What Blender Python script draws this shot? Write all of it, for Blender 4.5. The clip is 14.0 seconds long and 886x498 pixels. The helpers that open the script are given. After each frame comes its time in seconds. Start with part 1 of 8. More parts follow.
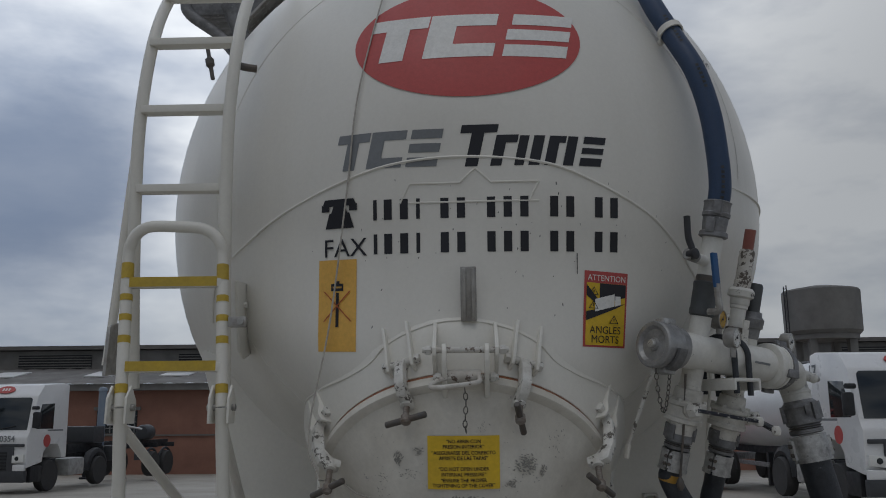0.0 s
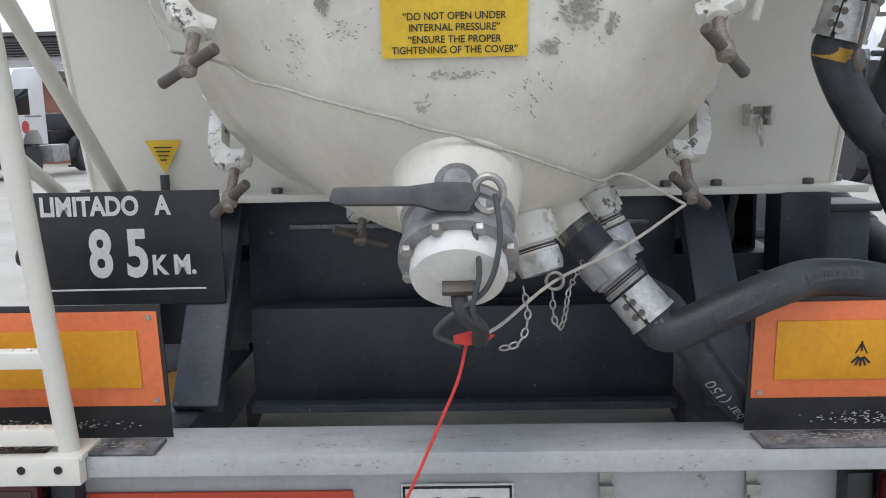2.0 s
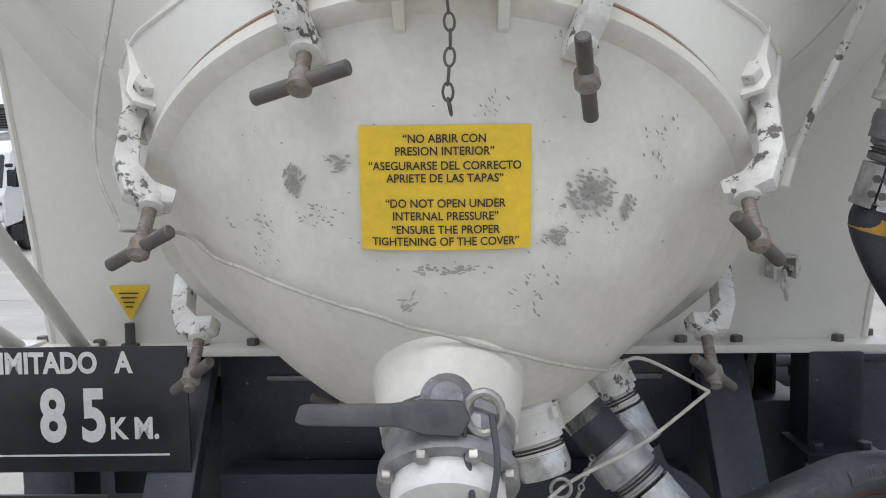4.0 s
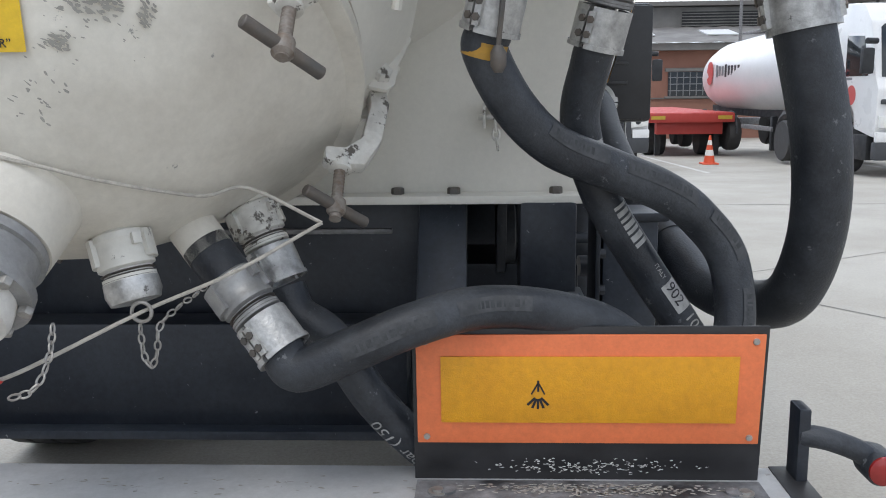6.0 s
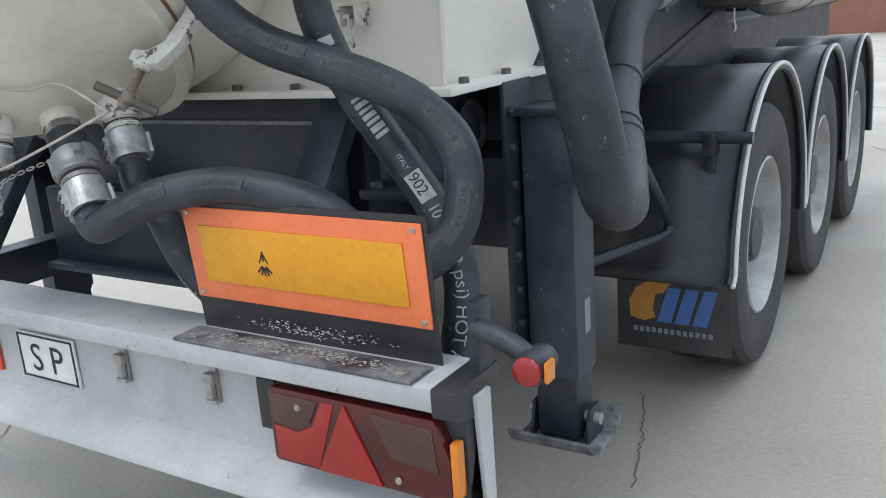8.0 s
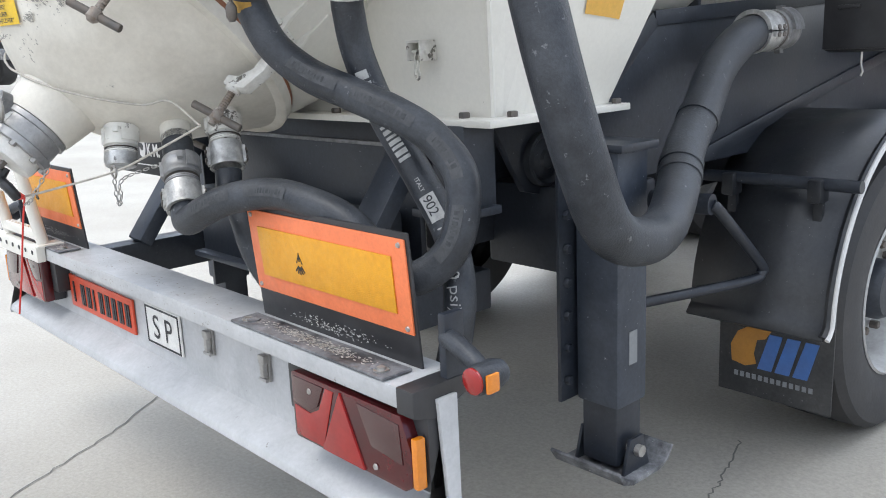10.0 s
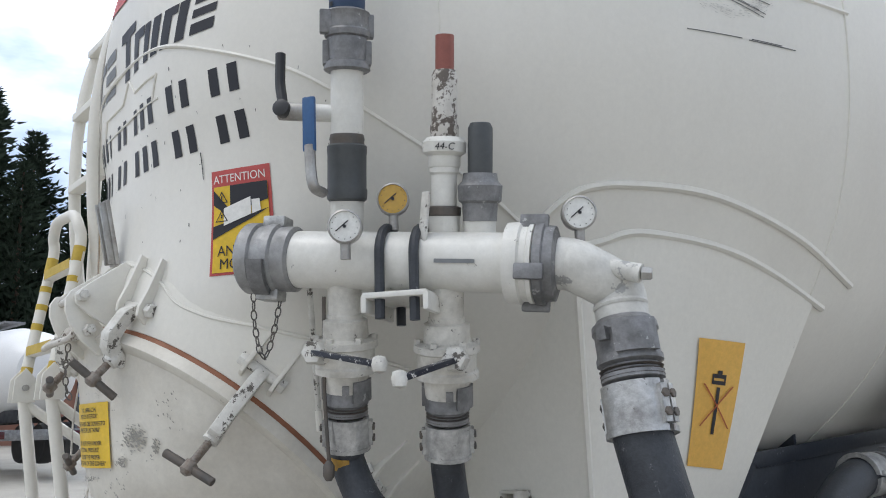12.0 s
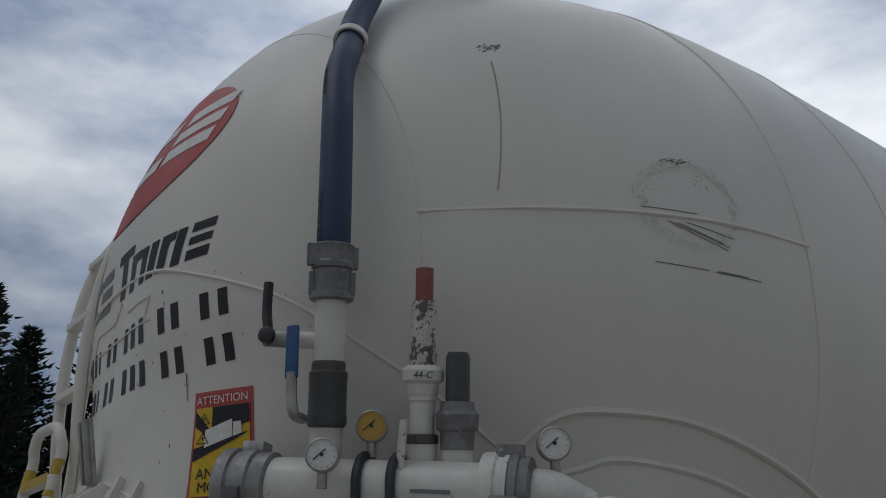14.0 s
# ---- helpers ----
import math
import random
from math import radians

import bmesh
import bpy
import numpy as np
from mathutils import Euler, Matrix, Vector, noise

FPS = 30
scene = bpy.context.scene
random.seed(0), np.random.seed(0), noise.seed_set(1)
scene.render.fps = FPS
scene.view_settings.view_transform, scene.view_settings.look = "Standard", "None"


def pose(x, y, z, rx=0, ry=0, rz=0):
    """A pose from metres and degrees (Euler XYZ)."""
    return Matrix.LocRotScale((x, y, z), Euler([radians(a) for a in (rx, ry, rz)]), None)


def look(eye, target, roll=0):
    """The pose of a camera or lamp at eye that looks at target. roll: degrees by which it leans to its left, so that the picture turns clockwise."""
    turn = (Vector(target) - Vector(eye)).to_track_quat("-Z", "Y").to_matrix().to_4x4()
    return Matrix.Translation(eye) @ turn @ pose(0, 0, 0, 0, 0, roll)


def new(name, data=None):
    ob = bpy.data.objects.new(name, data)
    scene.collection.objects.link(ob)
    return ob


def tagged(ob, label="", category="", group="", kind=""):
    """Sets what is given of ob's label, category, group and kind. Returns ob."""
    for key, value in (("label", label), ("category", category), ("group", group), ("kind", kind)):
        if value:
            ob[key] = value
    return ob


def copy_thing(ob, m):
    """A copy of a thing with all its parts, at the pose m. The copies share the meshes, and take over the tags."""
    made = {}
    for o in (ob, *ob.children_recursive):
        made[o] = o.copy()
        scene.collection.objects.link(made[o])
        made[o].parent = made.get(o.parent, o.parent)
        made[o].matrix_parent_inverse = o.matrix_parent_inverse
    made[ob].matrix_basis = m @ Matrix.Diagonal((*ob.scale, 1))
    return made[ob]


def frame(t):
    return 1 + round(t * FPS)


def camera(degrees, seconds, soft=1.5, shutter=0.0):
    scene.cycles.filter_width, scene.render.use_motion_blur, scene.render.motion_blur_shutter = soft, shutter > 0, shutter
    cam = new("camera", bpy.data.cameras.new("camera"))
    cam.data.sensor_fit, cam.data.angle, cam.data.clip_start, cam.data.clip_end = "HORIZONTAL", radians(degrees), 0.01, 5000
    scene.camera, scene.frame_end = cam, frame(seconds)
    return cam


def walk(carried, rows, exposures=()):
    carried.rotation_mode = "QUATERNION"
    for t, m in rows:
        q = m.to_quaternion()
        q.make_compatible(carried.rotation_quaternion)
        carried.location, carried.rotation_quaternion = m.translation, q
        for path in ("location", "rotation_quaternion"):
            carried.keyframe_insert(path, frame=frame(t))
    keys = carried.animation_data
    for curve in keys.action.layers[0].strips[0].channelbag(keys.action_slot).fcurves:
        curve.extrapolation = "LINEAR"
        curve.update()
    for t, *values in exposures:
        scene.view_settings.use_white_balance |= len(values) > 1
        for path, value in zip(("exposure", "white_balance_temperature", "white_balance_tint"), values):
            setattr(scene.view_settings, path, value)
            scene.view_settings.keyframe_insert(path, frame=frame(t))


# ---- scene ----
cam = camera(54.1, 14.0, soft=1.0)
PATH = [
    (0, (0.013, -3.017, 1.691), (-0.038, -1.054, 2.073), -0.5),
    (0.5, (-0.038, -2.656, 1.579), (-0.087, -0.657, 1.642), -1.1),
    (1, (-0.012, -2.328, 1.526), (-0.058, -0.333, 1.397), -1.2),
    (1.5, (0.031, -1.992, 1.462), (-0.012, -0.013, 1.172), -1.3),
    (2, (0.009, -1.66, 1.41), (-0.04, 0.313, 1.088), -1.2),
    (2.2, (0.013, -1.555, 1.395), (-0.037, 0.419, 1.075), -1.1),
    (4.3, (0.025, -1.449, 1.609), (-0.02, 0.549, 1.539), -0.6),
    (4.5, (0.071, -1.477, 1.628), (0.025, 0.522, 1.626), -0.6),
    (5, (0.292, -1.549, 1.639), (0.244, 0.45, 1.669), -0.8),
    (5.5, (0.432, -1.514, 1.526), (0.369, 0.482, 1.421), -0.9),
    (6, (0.668, -1.424, 1.429), (0.582, 0.542, 1.071), -0.7),
    (6.5, (1.019, -1.39, 1.376), (0.904, 0.563, 0.958), -0.6),
    (7, (1.332, -1.399, 1.378), (1.042, 0.511, 0.859), -1.6),
    (7.5, (1.637, -1.273, 1.378), (0.951, 0.53, 0.852), -3.5),
    (8, (1.911, -1.214, 1.378), (0.883, 0.416, 0.844), -4.2),
    (8.2, (2.012, -1.187, 1.376), (0.862, 0.36, 0.846), -4.5),
    (10.3, (2.366, -1.057, 1.392), (0.873, 0.214, 0.997), -3.3),
    (10.5, (2.366, -1.061, 1.425), (0.852, 0.22, 1.163), -3.3),
    (11, (2.341, -1.079, 1.487), (0.814, 0.205, 1.342), -2.6),
    (11.5, (2.273, -1.086, 1.537), (0.741, 0.2, 1.574), -2.2),
    (12, (2.241, -1.082, 1.555), (0.736, 0.173, 1.957), -1.7),
    (12.5, (2.26, -1.109, 1.595), (0.791, 0.13, 2.15), -1.6),
    (13, (2.295, -1.127, 1.616), (0.877, 0.075, 2.355), -1.3),
    (13.5, (2.304, -1.126, 1.624), (0.935, 0.04, 2.498), -1.0),
    (14, (2.317, -1.1, 1.596), (0.934, 0.082, 2.429), -1.3),
]
EXPOSURES = [(0, -1.60), (0.5, -0.55), (1.0, -0.1), (1.5, 0.08), (2.2, 0.25), (4.3, 0.15), (5, -0.07), (5.5, -0.07), (6.0, 0.26), (6.5, 0.5), (7.5, 0.45), (8.2, 0.6), (10.3, 0.88), (11.0, 0.75), (11.5, 0.55), (12.0, 0.1), (12.5, -0.52), (13.0, -0.97), (13.5, -1.62), (14, -1.74)]
walk(cam, [(t, look(eye, target, roll)) for t, eye, target, roll in PATH], EXPOSURES)

# ---- world and light ----
world = bpy.data.worlds.new("world")
scene.world = world
world.use_nodes = True
wn, wl = world.node_tree.nodes, world.node_tree.links
wn.clear()
sky = wn.new("ShaderNodeTexSky")
sky.sky_type = "NISHITA"
sky.sun_disc = False
sky.sun_elevation, sky.sun_rotation = radians(62), radians(190)
tc = wn.new("ShaderNodeTexCoord")
mp = wn.new("ShaderNodeMapping")
mp.inputs["Scale"].default_value = (1.0, 1.0, 2.6)
cl = wn.new("ShaderNodeTexNoise")
cl.inputs["Scale"].default_value, cl.inputs["Detail"].default_value = 1.6, 7.0
cl.inputs["Roughness"].default_value = 0.55
cr = wn.new("ShaderNodeValToRGB")
cr.color_ramp.elements[0].position, cr.color_ramp.elements[0].color = 0.40, (1.9, 2.5, 3.7, 1)
cr.color_ramp.elements[1].position, cr.color_ramp.elements[1].color = 0.62, (8.6, 8.9, 9.2, 1)
mx = wn.new("ShaderNodeMixRGB")
mx.inputs["Fac"].default_value = 0.88
bg = wn.new("ShaderNodeBackground")
bg.inputs["Strength"].default_value = 0.15
wo = wn.new("ShaderNodeOutputWorld")
wl.new(tc.outputs["Generated"], mp.inputs["Vector"])
wl.new(mp.outputs["Vector"], cl.inputs["Vector"])
wl.new(cl.outputs["Fac"], cr.inputs["Fac"])
wl.new(sky.outputs["Color"], mx.inputs["Color1"])
wl.new(cr.outputs["Color"], mx.inputs["Color2"])
# the cloud is brightest where the sun stands behind it
dt = wn.new("ShaderNodeVectorMath")
dt.operation = "DOT_PRODUCT"
dt.inputs[1].default_value = Vector((-0.36, 0.50, 0.80)).normalized()
gl = wn.new("ShaderNodeMapRange")
gl.interpolation_type = "SMOOTHSTEP"
gl.inputs["From Min"].default_value, gl.inputs["From Max"].default_value = 0.45, 1.0
gl.inputs["To Min"].default_value, gl.inputs["To Max"].default_value = 1.0, 2.7
vm = wn.new("ShaderNodeVectorMath")
vm.operation = "SCALE"
wl.new(tc.outputs["Generated"], dt.inputs[0])
wl.new(dt.outputs["Value"], gl.inputs["Value"])
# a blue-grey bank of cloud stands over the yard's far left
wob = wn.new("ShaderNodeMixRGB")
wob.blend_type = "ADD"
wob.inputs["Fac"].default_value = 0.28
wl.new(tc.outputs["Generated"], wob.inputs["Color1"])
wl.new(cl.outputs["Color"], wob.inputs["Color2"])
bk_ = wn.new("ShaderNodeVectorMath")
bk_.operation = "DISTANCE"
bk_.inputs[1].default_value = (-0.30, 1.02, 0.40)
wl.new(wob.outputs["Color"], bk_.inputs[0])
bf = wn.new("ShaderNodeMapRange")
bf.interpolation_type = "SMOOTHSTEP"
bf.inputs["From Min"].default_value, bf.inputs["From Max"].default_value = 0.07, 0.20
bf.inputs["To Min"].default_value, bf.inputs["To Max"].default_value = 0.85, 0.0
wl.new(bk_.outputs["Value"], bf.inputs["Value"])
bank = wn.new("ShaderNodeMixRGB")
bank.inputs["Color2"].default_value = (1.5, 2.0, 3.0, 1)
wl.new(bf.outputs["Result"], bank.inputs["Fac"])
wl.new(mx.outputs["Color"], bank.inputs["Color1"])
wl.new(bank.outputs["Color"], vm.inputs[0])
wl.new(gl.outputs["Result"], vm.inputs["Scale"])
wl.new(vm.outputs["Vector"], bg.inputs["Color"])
wl.new(bg.outputs["Background"], wo.inputs["Surface"])

sun = new("sun", bpy.data.lights.new("sun", "SUN"))
sun.data.energy, sun.data.angle, sun.data.color = 0.8, radians(25), (1.0, 0.97, 0.92)
sun.matrix_world = look((-1.5, -5, 14), (0, 1, 1.5))


# ---- materials ----
def material(name, color, rough=0.5, metal=0.0, second=None, scale=6.0, amount=0.5, bump=0.0, bump_scale=80.0,
             chips=None, chip_at=0.64, chip_scale=9.0, island=0.0, coat=0.0, streak=0.0, grain=0.12, grain_scale=70.0):
    """A paint, metal or stone with large stains (second), fine relief (bump) and worn spots (chips)."""
    m = bpy.data.materials.new(name)
    m.use_nodes = True
    n, l = m.node_tree.nodes, m.node_tree.links
    b = n["Principled BSDF"]
    b.inputs["Roughness"].default_value, b.inputs["Metallic"].default_value = rough, metal
    b.inputs["Coat Weight"].default_value = coat
    co = n.new("ShaderNodeTexCoord").outputs["Object"]
    base = n.new("ShaderNodeMixRGB")
    base.inputs["Color1"].default_value = (*color, 1)
    base.inputs["Color2"].default_value = (*(second or [c * 0.82 for c in color]), 1)
    t = n.new("ShaderNodeTexNoise")
    t.inputs["Scale"].default_value, t.inputs["Detail"].default_value, t.inputs["Roughness"].default_value = scale, 8, 0.62
    if streak:
        st = n.new("ShaderNodeMapping")
        st.inputs["Scale"].default_value = (1.0, 1.0, streak)
        l.new(co, st.inputs["Vector"])
        l.new(st.outputs["Vector"], t.inputs["Vector"])
    else:
        l.new(co, t.inputs["Vector"])
    r = n.new("ShaderNodeMapRange")
    r.inputs["From Min"].default_value, r.inputs["From Max"].default_value = 0.38, 0.72
    r.inputs["To Max"].default_value = amount
    l.new(t.outputs["Fac"], r.inputs["Value"])
    l.new(r.outputs["Result"], base.inputs["Fac"])
    out = base.outputs["Color"]
    rr = n.new("ShaderNodeMapRange")
    rr.inputs["From Min"].default_value, rr.inputs["From Max"].default_value = 0.35, 0.68
    rr.inputs["To Min"].default_value, rr.inputs["To Max"].default_value = rough * 0.82, min(1.0, rough * 1.3)
    l.new(t.outputs["Fac"], rr.inputs["Value"])
    l.new(rr.outputs["Result"], b.inputs["Roughness"])
    if chips:
        c = n.new("ShaderNodeTexNoise")
        c.inputs["Scale"].default_value, c.inputs["Detail"].default_value, c.inputs["Roughness"].default_value = chip_scale, 9, 0.72
        l.new(co, c.inputs["Vector"])
        k = n.new("ShaderNodeMapRange")
        k.inputs["From Min"].default_value, k.inputs["From Max"].default_value = chip_at, chip_at + 0.02
        l.new(c.outputs["Fac"], k.inputs["Value"])
        mm = n.new("ShaderNodeMixRGB")
        mm.inputs["Color2"].default_value = (*chips, 1)
        l.new(k.outputs["Result"], mm.inputs["Fac"])
        l.new(out, mm.inputs["Color1"])
        out = mm.outputs["Color"]
    if island:
        oi = n.new("ShaderNodeObjectInfo")
        hs = n.new("ShaderNodeHueSaturation")
        mr = n.new("ShaderNodeMapRange")
        mr.inputs["To Min"].default_value, mr.inputs["To Max"].default_value = 1 - island, 1 + island
        l.new(oi.outputs["Random"], mr.inputs["Value"])
        l.new(mr.outputs["Result"], hs.inputs["Value"])
        l.new(out, hs.inputs["Color"])
        out = hs.outputs["Color"]
    # fine dust and grain over everything
    g = n.new("ShaderNodeTexNoise")
    g.inputs["Scale"].default_value, g.inputs["Detail"].default_value, g.inputs["Roughness"].default_value = grain_scale, 5, 0.75
    l.new(co, g.inputs["Vector"])
    gr = n.new("ShaderNodeMapRange")
    gr.inputs["From Min"].default_value, gr.inputs["From Max"].default_value = 0.3, 0.7
    gr.inputs["To Min"].default_value, gr.inputs["To Max"].default_value = 1 - grain, 1 + grain * 0.6
    l.new(g.outputs["Fac"], gr.inputs["Value"])
    gm = n.new("ShaderNodeVectorMath")
    gm.operation = "SCALE"
    l.new(out, gm.inputs[0])
    l.new(gr.outputs["Result"], gm.inputs["Scale"])
    out = gm.outputs["Vector"]
    l.new(out, b.inputs["Base Color"])
    if bump:
        f = n.new("ShaderNodeTexNoise")
        f.inputs["Scale"].default_value, f.inputs["Detail"].default_value = bump_scale, 4
        l.new(co, f.inputs["Vector"])
        bp = n.new("ShaderNodeBump")
        bp.inputs["Strength"].default_value, bp.inputs["Distance"].default_value = bump, 0.004
        l.new(f.outputs["Fac"], bp.inputs["Height"])
        l.new(bp.outputs["Normal"], b.inputs["Normal"])
    return m


WHITE = material("white_paint", (0.74, 0.72, 0.66), 0.38, second=(0.63, 0.605, 0.545), scale=1.6, amount=0.5, bump=0.04, bump_scale=30, chips=(0.40, 0.38, 0.34), chip_at=0.70, chip_scale=22, grain=0.045)
TANKW = material("tank_paint", (0.74, 0.72, 0.665), 0.36, second=(0.655, 0.63, 0.575), scale=3.2, amount=0.55, streak=0.22, bump=0.03, bump_scale=24, chips=(0.42, 0.40, 0.36), chip_at=0.745, chip_scale=16, grain=0.035)
LIDW = material("lid_paint", (0.72, 0.69, 0.62), 0.42, second=(0.47, 0.435, 0.375), scale=4, amount=0.7, chips=(0.30, 0.29, 0.27), chip_at=0.66, chip_scale=11, bump=0.08, grain=0.07)
CHIPW = material("chipped_white", (0.70, 0.69, 0.65), 0.45, second=(0.42, 0.39, 0.34), scale=16, amount=0.75, chips=(0.11, 0.098, 0.085), chip_at=0.565, chip_scale=34, bump=0.15)
PIPEW = material("pipe_paint", (0.73, 0.72, 0.68), 0.4, second=(0.52, 0.50, 0.44), scale=8, amount=0.6, chips=(0.27, 0.26, 0.24), chip_at=0.635, chip_scale=24, bump=0.1, grain=0.07)
BLACK = material("chassis_paint", (0.016, 0.020, 0.029), 0.40, second=(0.046, 0.053, 0.064), scale=5, amount=0.7, chips=(0.24, 0.25, 0.26), chip_at=0.665, chip_scale=60, bump=0.12, grain=0.3)
RUSTW = material("flaking_white", (0.62, 0.60, 0.56), 0.55, second=(0.42, 0.37, 0.31), scale=22, amount=0.7, chips=(0.16, 0.12, 0.095), chip_at=0.57, chip_scale=38, bump=0.2)
LEVER = material("cast_lever", (0.07, 0.07, 0.075), 0.55, 0.3, second=(0.16, 0.16, 0.16), scale=20, amount=0.7, bump=0.2)
RUSTY = material("rusty_screw", (0.17, 0.13, 0.10), 0.6, 0.3, second=(0.36, 0.35, 0.33), scale=40, amount=0.8, bump=0.3)
WEATHERED = material("weathered_paint", (0.60, 0.58, 0.54), 0.6, second=(0.42, 0.38, 0.33), scale=12, amount=0.8, chips=(0.12, 0.10, 0.085), chip_at=0.52, chip_scale=38, bump=0.3)
DUSTY = material("dusty_black", (0.035, 0.036, 0.04), 0.6, second=(0.33, 0.335, 0.35), scale=11, amount=0.95, chips=(0.5, 0.5, 0.5), chip_at=0.66, chip_scale=60, bump=0.2, grain=0.3)
SPOTTED = material("spotted_blue_black", (0.022, 0.029, 0.043), 0.42, second=(0.075, 0.086, 0.106), scale=6, amount=0.7, chips=(0.36, 0.37, 0.39), chip_at=0.655, chip_scale=75, bump=0.12, grain=0.25)
PLATEB = material("black_plate", (0.02, 0.02, 0.022), 0.4, second=(0.06, 0.06, 0.065), scale=8, amount=0.4, bump=0.05)
RUBBER = material("hose_rubber", (0.015, 0.018, 0.024), 0.48, second=(0.064, 0.071, 0.082), scale=9, amount=0.85, chips=(0.13, 0.137, 0.145), chip_at=0.63, chip_scale=34, bump=0.25, bump_scale=220, grain=0.3, grain_scale=130)
BLUEH = material("blue_hose", (0.02, 0.045, 0.10), 0.5, second=(0.03, 0.06, 0.12), scale=6, amount=0.5, bump=0.15, bump_scale=160)
TYRE = material("tyre_rubber", (0.03, 0.03, 0.032), 0.75, second=(0.10, 0.095, 0.09), scale=7, amount=0.5, bump=0.2)
ALU = material("cast_aluminium", (0.58, 0.58, 0.57), 0.42, 0.7, second=(0.24, 0.235, 0.23), scale=24, amount=0.85, chips=(0.16, 0.155, 0.15), chip_at=0.64, chip_scale=45, bump=0.35, bump_scale=160, grain=0.2)
CAPAL = material("cap_aluminium", (0.38, 0.38, 0.38), 0.5, 0.55, second=(0.2, 0.2, 0.2), scale=14, amount=0.8, bump=0.25, bump_scale=120)
DALU = material("dull_aluminium", (0.26, 0.26, 0.265), 0.5, 0.45, second=(0.11, 0.11, 0.11), scale=18, amount=0.85, chips=(0.42, 0.42, 0.41), chip_at=0.63, chip_scale=40, bump=0.3, bump_scale=120, grain=0.2)
STEEL = material("zinc_steel", (0.45, 0.44, 0.42), 0.45, 0.7, second=(0.22, 0.2, 0.18), scale=20, amount=0.7, bump=0.15)
DARKST = material("dark_steel", (0.10, 0.095, 0.09), 0.5, 0.4, second=(0.19, 0.15, 0.12), scale=18, amount=0.7, bump=0.2)
BUMPER = material("bumper_paint", (0.47, 0.475, 0.485), 0.42, second=(0.33, 0.335, 0.34), scale=5, amount=0.75, chips=(0.22, 0.205, 0.19), chip_at=0.665, chip_scale=24, bump=0.08, grain=0.10)
ORANGE = material("orange_film", (0.80, 0.20, 0.075), 0.4, second=(0.66, 0.15, 0.055), scale=12, amount=0.6, chips=(0.62, 0.48, 0.38), chip_at=0.715, chip_scale=44)
AMBER = material("amber_film", (0.72, 0.33, 0.012), 0.38, second=(0.60, 0.25, 0.01), scale=12, amount=0.6, chips=(0.62, 0.55, 0.42), chip_at=0.705, chip_scale=42, bump=0.3, bump_scale=400)
STICKO = material("sticker_orange", (0.76, 0.44, 0.09), 0.4, second=(0.64, 0.34, 0.06), scale=6, amount=0.4)
STICKY = material("sticker_yellow", (0.76, 0.50, 0.025), 0.45, second=(0.56, 0.36, 0.035), scale=14, amount=0.55, chips=(0.25, 0.2, 0.08), chip_at=0.70, chip_scale=18)
REDP = material("plate_red", (0.62, 0.07, 0.025), 0.4, second=(0.5, 0.06, 0.025), scale=10, amount=0.5)
REDL = material("red_paint", (0.50, 0.075, 0.07), 0.5, second=(0.46, 0.10, 0.09), scale=5, amount=0.5)
INK = material("black_ink", (0.012, 0.012, 0.018), 0.45)
GREYINK = material("grey_ink", (0.20, 0.21, 0.22), 0.45)
WINK = material("white_ink", (0.78, 0.77, 0.74), 0.45, second=(0.66, 0.64, 0.6), scale=20)
TAGY = material("tag_amber", (0.46, 0.25, 0.03), 0.5, second=(0.07, 0.06, 0.04), scale=26, amount=0.75)
VALVEW = material("grimy_valve_paint", (0.68, 0.66, 0.61), 0.45, second=(0.30, 0.28, 0.24), scale=13, amount=0.75, chips=(0.10, 0.095, 0.088), chip_at=0.62, chip_scale=42, bump=0.18, grain=0.12)
ELBOWW = material("worn_elbow_paint", (0.70, 0.69, 0.65), 0.45, second=(0.40, 0.39, 0.36), scale=11, amount=0.8, chips=(0.33, 0.33, 0.32), chip_at=0.575, chip_scale=13, bump=0.12, grain=0.1)
YBAND = material("yellow_tape", (0.55, 0.38, 0.04), 0.5, second=(0.42, 0.30, 0.06), scale=12, amount=0.7)
SEAL = material("seal_rubber", (0.30, 0.12, 0.06), 0.6, second=(0.2, 0.09, 0.06), scale=12)
TAILR = material("red_lens", (0.085, 0.006, 0.008), 0.16, second=(0.035, 0.006, 0.007), scale=11, amount=0.9, coat=0.3)
TAILD = material("dark_lens", (0.06, 0.02, 0.02), 0.15, coat=0.6)
TAILA = material("amber_lens", (0.65, 0.20, 0.01), 0.15, coat=0.6)
REDREF = material("red_reflector", (0.30, 0.014, 0.012), 0.14, second=(0.20, 0.010, 0.010), scale=20, coat=0.4)
ROPE = material("rope", (0.50, 0.47, 0.42), 0.8, second=(0.3, 0.28, 0.25), scale=60, amount=0.7, bump=0.5, bump_scale=300)
REDCORD = material("red_cord", (0.65, 0.05, 0.04), 0.6)
BLUEP = material("blue_handle", (0.02, 0.085, 0.22), 0.4)
PVC = material("grey_plastic", (0.055, 0.06, 0.064), 0.45, second=(0.10, 0.105, 0.105), scale=12)
NAVY = material("handle_navy", (0.010, 0.012, 0.022), 0.4, chips=(0.62, 0.61, 0.58), chip_at=0.565, chip_scale=60, bump=0.1)
REDPIPE = material("red_cap_plastic", (0.28, 0.09, 0.07), 0.5, second=(0.2, 0.07, 0.06), scale=12)
NYLON = material("white_nylon", (0.72, 0.71, 0.68), 0.4, second=(0.6, 0.58, 0.54), scale=8, bump=0.1)
